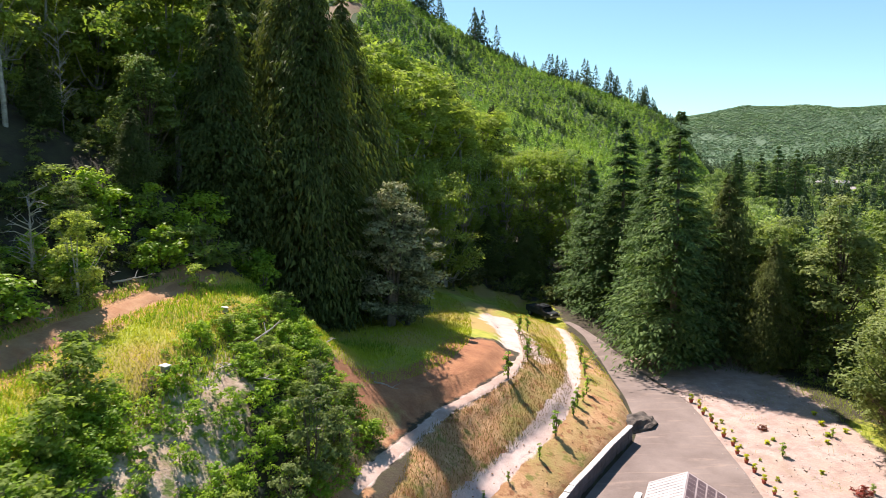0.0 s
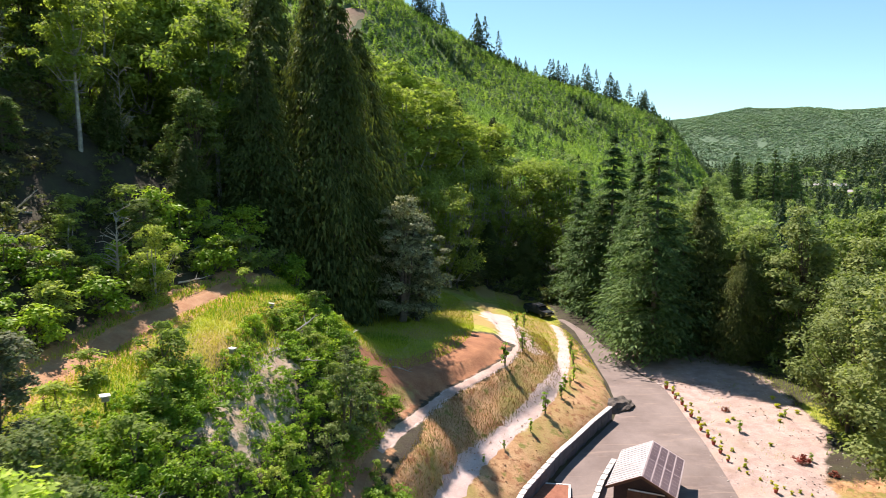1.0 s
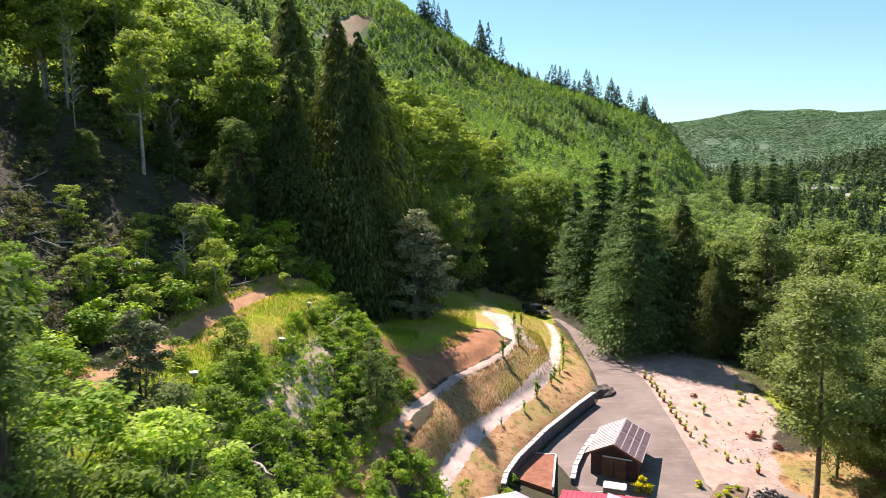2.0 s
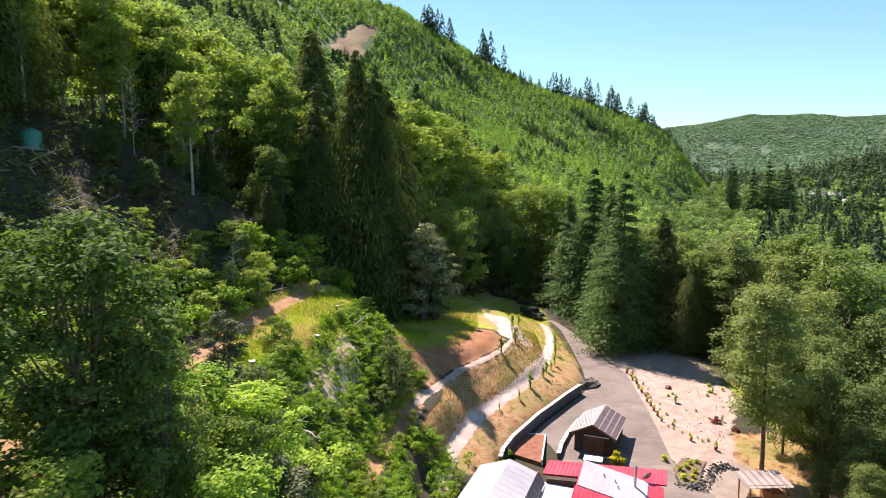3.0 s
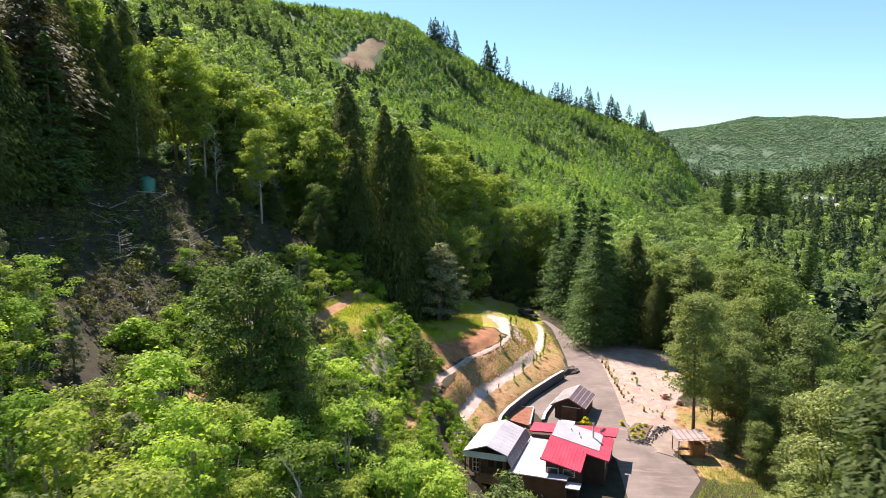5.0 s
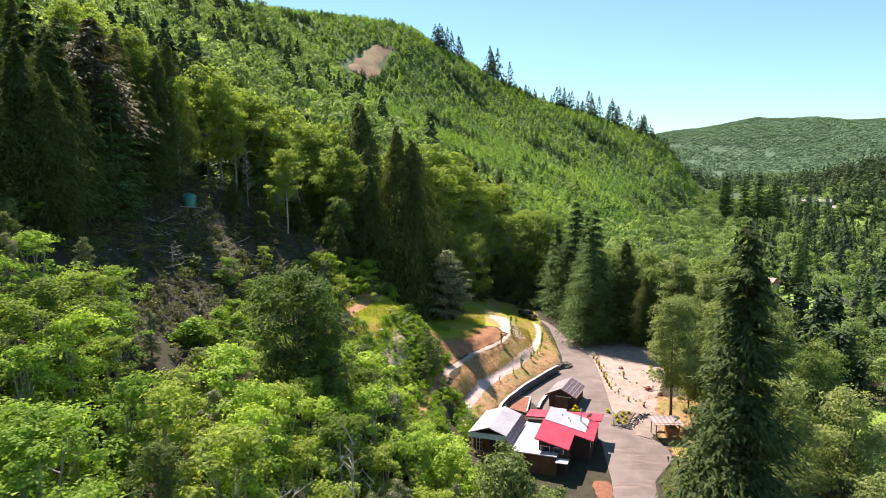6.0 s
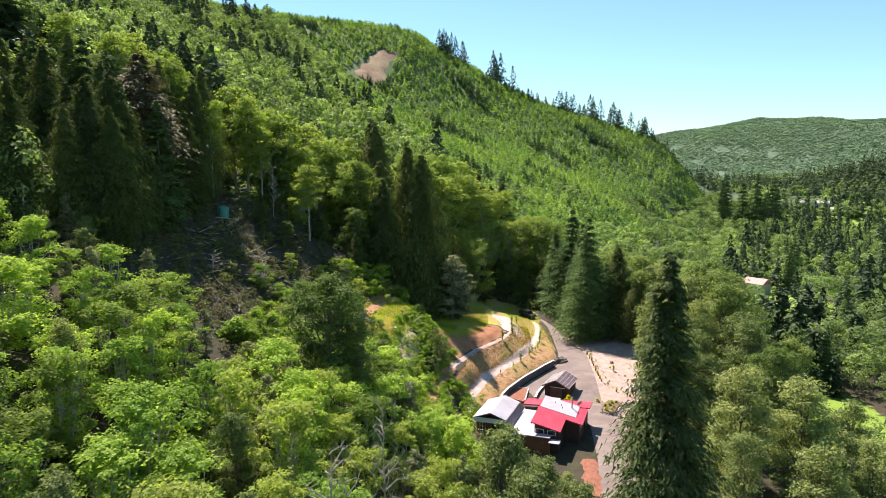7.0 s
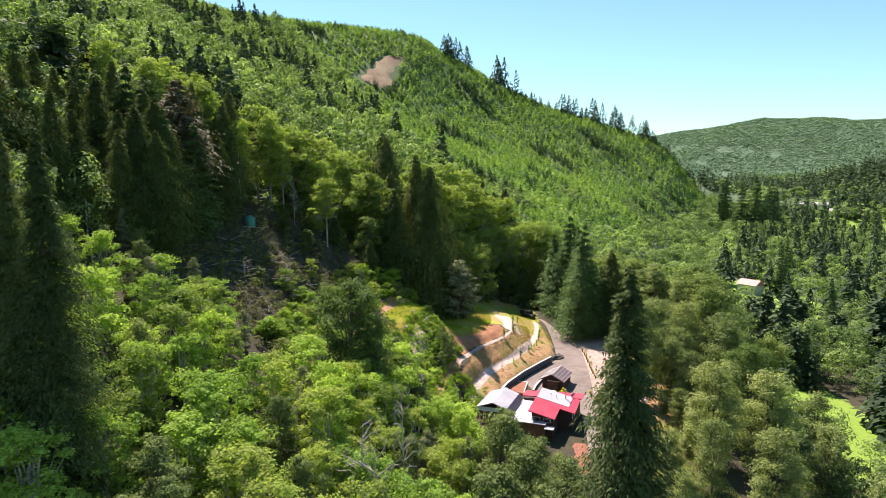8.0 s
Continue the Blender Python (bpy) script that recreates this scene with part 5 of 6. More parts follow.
block_wall("retaining_wall", [(15.9, 55.3), (13.3, 51.6), (11.0, 48.0), (9.0, 45.0), (7.4, 42.3), (5.6, 39.3), (4.3, 36.4), (3.9, 34.6)],
           lambda y: float(level(y)), lambda y: 1.62, 0.34, "dark block retaining wall with pale cap stones along the bank")
block_wall("garden_wall", [(10.2, 37.0), (10.9, 39.4), (12.1, 42.2), (13.9, 45.6)], lambda y: float(level(y)), lambda y: 0.85, 0.34, "low curved block wall with pale caps beside the shed")

# mulch bed
bed = [(4.9, 37.6), (8.2, 35.2), (9.5, 42.0), (7.6, 42.3)]
bed_ob = tagged(empty("mulch_bed", (0, 0, 0)), "red-brown mulch bed edged with pale timber", "garden bed")
part("mulch", prism(bed, lambda x, y: ground_at(x, y) - 0.2, lambda x, y: 8.35 + 0.04 * (y - 38)), MULCH, bed_ob)
for a, b in zip(bed[1:3], bed[2:4]):
    d = Vector(b) - Vector(a)
    part("edging", box((d.length, 0.16, 0.6), ((a[0] + b[0]) / 2, (a[1] + b[1]) / 2, 8.25), (0, 0, math.degrees(math.atan2(d.y, d.x))), 0.015), TRIM_WHITE, bed_ob)


# ---- house ----
TH = -18.6
U, V = Vector((math.cos(radians(TH)), math.sin(radians(TH)))), Vector((-math.sin(radians(TH)), math.cos(radians(TH))))


def uv(u, v):
    p = U * u + V * v
    return (p.x, p.y)


def rect(u0, u1, v0, v1):
    return [uv(u0, v0), uv(u1, v0), uv(u1, v1), uv(u0, v1)]


def red_plane(x, y):
    p = Vector((x, y))
    return 11.2 - 0.22 * (p.dot(U) - 4.83) + 0.09 * (p.dot(V) - 24.8)


house = tagged(empty("house", (0, 0, 0)), "low brown wooden house with white and red metal roofs", "house")
GROUND_H = 5.6
# main body under the red roof
main_out = [uv(2.0, 19.2), uv(5.6, 19.2), uv(5.6, 23.5), uv(8.0, 23.5), uv(8.0, 28.4), uv(2.0, 28.4)]
part("wall", prism(main_out, GROUND_H, lambda x, y: red_plane(x, y) - 0.16), DARK_SIDING, house)
roof_out = [uv(1.5, 18.7), uv(6.0, 18.7), uv(6.0, 23.05), uv(8.55, 23.05), uv(8.55, 28.8), uv(1.65, 28.8)]
red_roof = part("roof", prism(roof_out, lambda x, y: red_plane(x, y) - 0.14, red_plane), RED_METAL, house, "bright red ribbed metal roof")


def ribs(u0, u1, v0, v1, plane, gap, material, parent, along="v", tall=0.035):
    """Standing ribs on a roof, each a small bar."""
    n = int(((u1 - u0) if along == "v" else (v1 - v0)) / gap)
    for i in range(n + 1):
        k = i / max(n, 1)
        a = (u0 + (u1 - u0) * k, v0) if along == "v" else (u0, v0 + (v1 - v0) * k)
        b = (a[0], v1) if along == "v" else (u1, a[1])
        p, q = uv(*a), uv(*b)
        pa, qa = Vector((*p, plane(*p) + tall / 2)), Vector((*q, plane(*q) + tall / 2))
        d = qa - pa
        bm = box((d.length, 0.05, tall))
        bmesh.ops.transform(bm, matrix=Matrix.Translation((pa + qa) / 2) @ d.to_track_quat("X", "Z").to_matrix().to_4x4(), verts=bm.verts)
        part("rib", bm, material, parent)


ribs(1.55, 5.95, 18.8, 24.4, red_plane, 0.36, RED_METAL, red_roof)
ribs(7.4, 8.5, 23.1, 28.7, red_plane, 0.36, RED_METAL, red_roof)
part("white_panel", prism(rect(1.7, 7.25, 24.5, 28.75), lambda x, y: red_plane(x, y) + 0.01, lambda x, y: red_plane(x, y) + 0.07), WHITE_METAL, house, "white metal roof section")
for i in range(7):
    u = 2.1 + i * 0.8
    p, q = uv(u, 24.55), uv(u, 28.7)
    pa, qa = Vector((*p, red_plane(*p) + 0.076)), Vector((*q, red_plane(*q) + 0.076))
    d = qa - pa
    bm = box((d.length, 0.03, 0.012))
    bmesh.ops.transform(bm, matrix=Matrix.Translation((pa + qa) / 2) @ d.to_track_quat("X", "Z").to_matrix().to_4x4(), verts=bm.verts)
    part("seam", bm, WHITE_METAL, house)
# low white roof between the wing and the red roof
low_plane = lambda x, y: 9.62 + 0.012 * (Vector((x, y)).dot(V) - 18)
part("wall", prism(rect(-1.8, 4.4, 18.2, 28.2), GROUND_H, lambda x, y: low_plane(x, y) - 0.12), SIDING, house)
part("low_roof", prism(rect(-1.9, 4.6, 17.8, 28.6), lambda x, y: low_plane(x, y) - 0.12, low_plane), WHITE_METAL, house, "nearly flat white metal roof")
ribs(-1.5, 4.2, 17.85, 28.5, low_plane, 0.9, WHITE_METAL, house, tall=0.012)
part("low_roof", prism(rect(4.55, 6.1, 17.0, 18.6), lambda x, y: 9.1, lambda x, y: 9.2), WHITE_METAL, house)
# red lean-to on the far side
lean_plane = lambda x, y: 10.55 + 0.055 * (Vector((x, y)).dot(U) - 3)
part("wall", prism(rect(-1.6, 8.1, 28.45, 31.6), GROUND_H, lambda x, y: lean_plane(x, y) - 0.15), DARK_SIDING, house)
lean = part("roof", prism(rect(-2.1, 8.75, 29.2, 32.3), lambda x, y: lean_plane(x, y) - 0.14, lean_plane), RED_METAL, house, "red ribbed metal lean-to roof")
ribs(-2.0, 8.7, 29.25, 32.25, lean_plane, 0.36, RED_METAL, lean)
# gabled wing
RU, EZ, RZ = -4.73, 11.05, 12.0
wing_top = lambda x, y: RZ - (RZ - EZ) / 2.7 * abs(Vector((x, y)).dot(U) - RU) - 0.14
wing = [uv(-7.1, 19.6), uv(RU, 19.6), uv(-2.6, 19.6), uv(-2.6, 26.9), uv(RU, 26.9), uv(-7.1, 26.9)]
part("wall", prism(wing, GROUND_H, wing_top), SIDING, house, "orange-brown timber wall")
for u0, u1 in ((-7.55, RU), (RU, -2.25)):
    part("roof", prism(rect(u0, u1, 18.6, 27.4), lambda x, y: wing_top(x, y) + 0.02, lambda x, y: wing_top(x, y) + 0.14), WHITE_METAL, house, "white gabled metal roof")
for i in range(10):
    for s in (-1, 1):
        v = 18.9 + i * 0.92
        p, q = uv(RU + s * 0.1, v), uv(RU + s * 2.45, v)
        pa, qa = Vector((*p, wing_top(*p) + 0.146)), Vector((*q, wing_top(*q) + 0.146))
        d = qa - pa
        bm = box((d.length, 0.03, 0.012))
        bmesh.ops.transform(bm, matrix=Matrix.Translation((pa + qa) / 2) @ d.to_track_quat("X", "Z").to_matrix().to_4x4(), verts=bm.verts)
        part("seam", bm, WHITE_METAL, house)
# white band over the porch, gable coloured dark for its overhang's shadow, porch posts, deck, stairs
part("porch_band", box((5.1, 0.10, 0.62), (*uv(-4.9, 18.66), 10.78), (0, 0, TH), 0.02), TRIM_WHITE, house, "white boarded porch band")
part("porch_band", box((5.1, 0.9, 0.05), (*uv(-4.9, 18.95), 10.46), (0, 0, TH)), TRIM_WHITE, house)
part("shaded_gable", prism([uv(-6.6, 19.45), uv(-2.9, 19.45), uv(-2.9, 19.6), uv(-6.6, 19.6)], 11.0, lambda x, y: wing_top(x, y) - 0.02), DARK_SIDING, house)
for u in (-7.3, -5.6, -2.5):
    part("post", box((0.16, 0.16, 5.0), (*uv(u, 18.75), 8.2), (0, 0, TH), 0.015), SIDING, house)
part("deck", box((5.4, 2.2, 0.16), (*uv(-4.9, 18.6), 8.05), (0, 0, TH), 0.015), CEDAR_WOOD, house)
for k in range(10):
    part("deck_board", box((5.36, 0.19, 0.03), (*uv(-4.9, 17.62 + k * 0.21), 8.148), (0, 0, TH)), CEDAR_WOOD, house)
for k in range(3):
    part("railing", box((5.2, 0.06, 0.07), (*uv(-4.8, 17.55), 8.35 + k * 0.33), (0, 0, TH), 0.01), CEDAR_WOOD, house)
for k in range(8):
    part("step", box((1.3, 0.30, 0.06), (*uv(-5.6 + k * 0.33, 17.2), 8.0 - k * 0.18), (0, 0, TH), 0.01), CEDAR_WOOD, house)
for dv in (-0.64, 0.64):
    bm = rod(0.06, (*uv(-5.8, 17.2 + dv), 8.0), (*uv(-3.0, 17.2 + dv), 6.4), 4)
    part("stringer", bm, CEDAR_WOOD, house)
dr = part("door", box((0.95, 0.07, 2.05), (*uv(-6.2, 19.54), 9.17), (0, 0, TH), 0.01), TRIM_WHITE, house, "white glazed door")
for i in range(2):
    for j in range(3):
        part("pane", box((0.30, 0.02, 0.46), (*uv(-6.40 + i * 0.4, 19.49), 8.6 + j * 0.56), (0, 0, TH)), GLASS, dr)
for u in (-4.4, -3.4):
    w = part("window", box((0.85, 0.07, 0.95), (*uv(u, 19.55), 9.5), (0, 0, TH), 0.01), SIDING, house)
    part("pane", box((0.70, 0.02, 0.80), (*uv(u, 19.50), 9.5), (0, 0, TH)), GLASS, w)
for k in range(11):
    part("board", box((4.4, 0.03, 0.02), (*uv(-4.85, 19.585), 7.2 + k * 0.3), (0, 0, TH)), DARK_SIDING, house)
# windows facing the drive
for v in (24.5, 26.0, 27.5):
    w = part("window", box((0.08, 0.95, 0.8), (*uv(8.02, v), 9.3), (0, 0, TH), 0.01), TRIM_WHITE, house)
    part("pane", box((0.03, 0.8, 0.66), (*uv(8.07, v), 9.3), (0, 0, TH)), GLASS, w)
for u in (2.8, 4.6):
    w = part("window", box((1.3, 0.08, 0.8), (*uv(u, 19.17), 9.9), (0, 0, TH), 0.01), TRIM_WHITE, house)
    part("pane", box((1.15, 0.03, 0.66), (*uv(u, 19.12), 9.9), (0, 0, TH)), GLASS, w)
CELL = surface("blue_grey_cell", (0.17, 0.165, 0.19), (0.24, 0.235, 0.26), 1.5, 0.4, 0.0, 30.0)
# steep row of solar panels beside the wing
for i in range(10):
    v = 18.7 + i * 0.98
    c = Vector((*uv(-1.98, v), 10.45))
    tilt = math.degrees(math.atan2(1.15, 0.6))
    o = part("solar_panel", box((1.30, 0.94, 0.05), (0, 0, 0), (0, 0, 0), 0.008), FRAME, house)
    o.matrix_basis = Matrix.Translation(c) @ Matrix.Rotation(radians(TH), 4, "Z") @ Matrix.Rotation(radians(tilt), 4, "Y")
    for a in (-1, 0, 1):
        for b in (-1, 1):
            cell = part("cell", box((0.38, 0.40, 0.012), (a * 0.41, b * 0.215, 0.030)), CELL, o)
# chimney pipe, vents, satellite dish
cx, cy = uv(6.2, 27.3)
pipe = part("chimney", rod(0.11, (cx, cy, red_plane(cx, cy) - 0.1), (cx, cy, red_plane(cx, cy) + 1.75), 12), STEEL, house, "grey steel flue pipe")
part("cowl", rod(0.20, (cx, cy, red_plane(cx, cy) + 1.75), (cx, cy, red_plane(cx, cy) + 1.90), 12, 0.06), STEEL, pipe)
for u, v in ((3.6, 27.2), (4.6, 26.9), (4.9, 26.1), (0.8, 22.3), (1.4, 24.9)):
    x, y = uv(u, v)
    z = red_plane(x, y) if u > 2 else low_plane(x, y)
    part("vent", rod(0.07, (x, y, z - 0.05), (x, y, z + 0.32), 8), STEEL, house)


def dish(x, y, z, parent):
    bm = bmesh.new()
    bmesh.ops.create_uvsphere(bm, u_segments=18, v_segments=12, radius=0.62)
    bmesh.ops.delete(bm, geom=[v for v in bm.verts if v.co.z > -0.34], context="VERTS")
    bmesh.ops.solidify(bm, geom=bm.faces[:], thickness=0.03)
    bmesh.ops.transform(bm, matrix=pose(x, y - 0.5, z + 0.95, -62, 0, 20), verts=bm.verts)
    o = part("satellite_dish", bm, STEEL, parent, "grey satellite dish on a short mast")
    part("mast", rod(0.035, (x, y, z - 0.1), (x + 0.1, y + 0.2, z + 0.75), 8), STEEL, o)


dx, dy = uv(6.7, 29.9)
dish(dx, dy, lean_plane(dx, dy), house)

# ---- shed with translucent panelled roof ----
shed = tagged(empty("shed", (0, 0, 0)), "dark brown garden shed with a grey metal roof and glazed slope", "shed")
SA = Vector((13.75, 37.35))
SB = Vector((16.55, 43.75))
sd = (SB - SA).normalized()
sn = Vector((sd.y, -sd.x))
SL = (SB - SA).length


def sp(a, b):
    p = SA + sd * a + sn * b
    return (p.x, p.y)


s_turn = math.degrees(math.atan2(sd.y, sd.x))
SRZ, SEZ = 11.5, 10.25
shed_top = lambda x, y: SRZ - (SRZ - SEZ) / 2.5 * abs((Vector((x, y)) - SA).dot(sn)) - 0.10
part("wall", prism([sp(0.7, -2.05), sp(0.7, 0), sp(0.7, 2.05), sp(SL - 0.4, 2.05), sp(SL - 0.4, 0), sp(SL - 0.4, -2.05)], 7.2, lambda x, y: shed_top(x, y) - 0.02), DARK_SIDING, shed)
part("roof", prism([sp(0, -2.5), sp(0, 0), sp(SL, 0), sp(SL, -2.5)], shed_top, lambda x, y: shed_top(x, y) + 0.09), SHED_METAL, shed, "pale grey ribbed metal roof slope")
part("roof", prism([sp(0, 0), sp(0, 2.5), sp(SL, 2.5), sp(SL, 0)], shed_top, lambda x, y: shed_top(x, y) + 0.07), FRAME, shed, "pinkish framed panelled roof slope")
for i in range(15):
    a = 0.25 + i * (SL - 0.5) / 14
    p, q = sp(a, -0.08), sp(a, -2.46)
    pa, qa = Vector((*p, shed_top(*p) + 0.105)), Vector((*q, shed_top(*q) + 0.105))
    d = qa - pa
    bm = box((d.length, 0.05, 0.03))
    bmesh.ops.transform(bm, matrix=Matrix.Translation((pa + qa) / 2) @ d.to_track_quat("X", "Z").to_matrix().to_4x4(), verts=bm.verts)
    part("rib", bm, SHED_METAL, shed)
for i in range(12):
    for j in range(4):
        a0 = 0.12 + i * (SL - 0.24) / 12 + (0.05 if i == 6 else 0)
        a1 = a0 + (SL - 0.24) / 12 - 0.07
        b0 = 0.10 + j * 0.60
        b1 = b0 + 0.50
        part("pane", prism([sp(a0, b0), sp(a0, b1), sp(a1, b1), sp(a1, b0)], lambda x, y: shed_top(x, y) + 0.06, lambda x, y: shed_top(x, y) + 0.082), PANE, shed)
for s in (-1, 1):
    p, q = sp(-0.04, 0), sp(-0.04, s * 2.5)
    pa, qa = Vector((*p, shed_top(*p) + 0.0)), Vector((*q, shed_top(*q) + 0.0))
    d = qa - pa
    bm = box((d.length, 0.06, 0.2))
    bmesh.ops.transform(bm, matrix=Matrix.Translation((pa + qa) / 2) @ d.to_track_quat("X", "Z").to_matrix().to_4x4(), verts=bm.verts)
    part("bargeboard", bm, SIDING, shed)
for b in (-0.55, 0.55):
    d = part("door", box((0.07, 1.05, 1.95), (*sp(0.66, b), 8.95), (0, 0, s_turn), 0.01), SIDING, shed)
    part("brace", box((0.03, 0.12, 1.9), (*sp(0.61, b), 8.95), (0, 0, s_turn)), SIDING, d)
part("door_track", box((0.08, 2.6, 0.1), (*sp(0.6, 0.3), 10.0), (0, 0, s_turn), 0.01), TRIM_WHITE, shed, "pale sliding-door track")

# white covered trailer by the shed
tx, ty = 13.3, 34.6
trailer = tagged(empty("utility_trailer", (tx, ty, ground_at(tx, ty) + 0.07), -18), "small white-topped utility trailer parked by the shed", "trailer")
part("lid", box((1.9, 1.3, 0.08), (0, 0, 1.22), (0, 0, 0), 0.03), TRIM_WHITE, trailer)
part("tub", box((1.8, 1.2, 0.7), (0, 0, 0.82), (0, 0, 0), 0.04), STEEL, trailer)
for s in (-1, 1):
    part("wheel", rod(0.30, (0.1, s * 0.62, 0.30), (0.1, s * 0.80, 0.30), 16), TYRE, trailer)
part("drawbar", rod(0.04, (-0.9, 0, 0.5), (-1.9, 0, 0.42), 6), STEEL, trailer)
part("prop", rod(0.03, (-1.7, 0, 0.45), (-1.7, 0, 0.0), 6), STEEL, trailer)

# ---- kiosk ----
kx, ky = 28.0, 29.3
kz = ground_at(kx, ky)
kiosk = tagged(empty("kiosk", (kx, ky, kz), 4), "small open timber kiosk with a striped corrugated roof", "shelter")
for x, y in ((-1.7, -1.0), (1.7, -1.0), (-1.7, 1.1), (1.7, 1.1), (0.2, -1.0)):
    part("post", box((0.12, 0.12, 2.5), (x, y, 1.2), (0, 0, 0), 0.01), CEDAR_WOOD, kiosk)
part("bin", box((1.45, 1.9, 1.6), (0.98, 0.0, 0.72), (0, 0, 0), 0.02), CEDAR_WOOD, kiosk, "orange-brown boarded timber bin")
for k in range(7):
    part("board", box((1.47, 0.03, 0.19), (0.98, -0.965, 0.14 + k * 0.22), (0, 0, 0), 0.006), CEDAR_WOOD, kiosk)
part("shelf", box((1.5, 0.6, 0.06), (-0.8, -0.3, 0.85), (0, 0, 0), 0.01), CEDAR_WOOD, kiosk)
KIOSK_ROOF = (surface("aged_roof_sheet", (0.24, 0.17, 0.155), (0.32, 0.24, 0.22), 0.9, 0.6, 0.1, 8.0), surface("pale_roof_sheet", (0.36, 0.29, 0.28), (0.43, 0.36, 0.35), 0.9, 0.6, 0.1, 8.0))
for k in range(12):
    o = part("roof_sheet", box((0.345, 3.0, 0.03), (-2.0 + k * 0.36, 0, 2.55), (6, 0, 0)), KIOSK_ROOF[k % 2], kiosk, "corrugated roof sheet")
    part("ridge", box((0.07, 3.0, 0.05), (-1.83 + k * 0.36, 0, 2.575), (6, 0, 0), 0.01), SHED_METAL, kiosk)
for y in (-1.05, 1.1):
    part("beam", box((4.0, 0.12, 0.14), (0, y, 2.42 if y < 0 else 2.60), (0, 0, 0), 0.01), CEDAR_WOOD, kiosk)


# ---- loose stones, heap, pots ----
def stone_mesh(seed, size):
    r = random.Random(seed)
    bm = bmesh.new()
    bmesh.ops.create_icosphere(bm, subdivisions=1, radius=size)
    for v in bm.verts:
        v.co *= r.uniform(0.7, 1.25)
        v.co.z *= 0.7
    me = bpy.data.meshes.new("stone")
    bm.to_mesh(me)
    bm.free()
    me.materials.append(STONE)
    return me


stones = [stone_mesh(i, 0.22) for i in range(6)]
rock_bed = tagged(empty("rock_bed", (0, 0, 0)), "curved pile of dark grey stones round a planted bed", "rock pile")
rr = random.Random(4)
arc = [(21.4, 31.6), (22.6, 31.4), (23.8, 32.2), (24.8, 33.8), (25.8, 35.4), (26.9, 36.0), (28.0, 35.6)]
for i in range(230):
    k = rr.random() * 6
    a, b = arc[int(k)], arc[int(k) + 1]
    f = k - int(k)
    off = rr.gauss(0, 0.42)
    x, y = a[0] + (b[0] - a[0]) * f + off + rr.uniform(-0.2, 0.2), a[1] + (b[1] - a[1]) * f - off * 0.6 + rr.uniform(-0.35, 0.35)
    o = new("stone", stones[i % 6])
    o.parent = rock_bed
    s = rr.uniform(0.35, 0.85)
    o.matrix_basis = pose(x, y, ground_at(x, y) + 0.06 + max(0.0, 0.42 - 0.6 * abs(off)) * rr.random(), rr.uniform(0, 60), rr.uniform(0, 60), rr.uniform(0, 360)) @ Matrix.Scale(s, 4)
for i in range(34):
    f = i / 33
    x, y = 20.9 + 0.7 * math.sin(f * 2.6) + 4.6 * max(0, f - 0.45) + rr.uniform(-0.12, 0.12), 31.2 + 6.4 * f - 0.8 * max(0, f - 0.6) + rr.uniform(-0.12, 0.12)
    o = new("stone", stones[i % 6])
    o.parent = rock_bed
    o.matrix_basis = pose(x, y, ground_at(x, y) + 0.08, rr.uniform(0, 60), rr.uniform(0, 60), rr.uniform(0, 360)) @ Matrix.Scale(rr.uniform(0.5, 0.8), 4)
bed_soil = [(21.3, 31.8), (23.3, 32.6), (24.6, 35.2), (25.6, 36.8), (23.2, 37.2), (21.6, 35.2)]
part("bed_soil", prism(bed_soil, lambda x, y: ground_at(x, y) - 0.2, lambda x, y: ground_at(x, y) + 0.14), surface("bed_earth", (0.15, 0.095, 0.065), (0.26, 0.175, 0.115), 1.4, 0.95, 0.8, 10.0, dist=0.06), rock_bed, "brown planted soil")
pathway("gravel_apron", [(29.5, 36.6), (27.2, 34.0), (25.8, 31.5), (24.6, 28.5)], 2.6, 0.12, surface("apron_gravel", (0.27, 0.205, 0.17), (0.36, 0.285, 0.24), 0.6, 0.95, 0.4, 8.0), "brown fine-gravel apron between kiosk and stones", 12)

bm = bmesh.new()
bmesh.ops.create_icosphere(bm, subdivisions=4, radius=1)
for v in bm.verts:
    p = v.co.copy()
    v.co = Vector((p.x * 1.9, p.y * 1.3, max(p.z, -0.2) * 0.6))
    v.co += Vector((noise.noise(p * 2.1), noise.noise(p * 2.1 + Vector((5, 0, 0))), noise.noise(p * 3.0))) * 0.22
me = bpy.data.meshes.new("soil_heap")
bm.to_mesh(me)
bm.free()
me.materials.append(HEAP)
heap = tagged(new("soil_heap", me), "dark brown heap of soil at the end of the retaining wall", "heap")
heap.matrix_basis = pose(17.3, 58.8, ground_at(17.9, 58.8), 0, 0, 40) @ Matrix.Scale(1.25, 4)


def potted(name="potted_plant"):
    root = new(name)
    bm = bmesh.new()
    bmesh.ops.create_cone(bm, cap_ends=True, segments=14, radius1=0.17, radius2=0.25, depth=0.46, matrix=pose(0, 0, 0.23))
    bmesh.ops.create_cone(bm, cap_ends=True, segments=14, radius1=0.28, radius2=0.28, depth=0.06, matrix=pose(0, 0, 0.45))
    part("pot", bm, TERRACOTTA, root, "red clay pot")
    f = mesh_part("foliage", PLANT_MESHES["tuft"][1], root)
    f.location.z = 0.42
    return tagged(root, "red clay pot with yellow-green foliage along the drive", "potted plant", "pots along the drive")


pot = potted()
pot_rng = random.Random(8)
line = [(24.3, 64.3), (24.0, 57), (23.6, 51), (23.7, 46.3)]
spots = []
for i in range(12):
    k = i / 11
    y = 64.3 - 18 * k
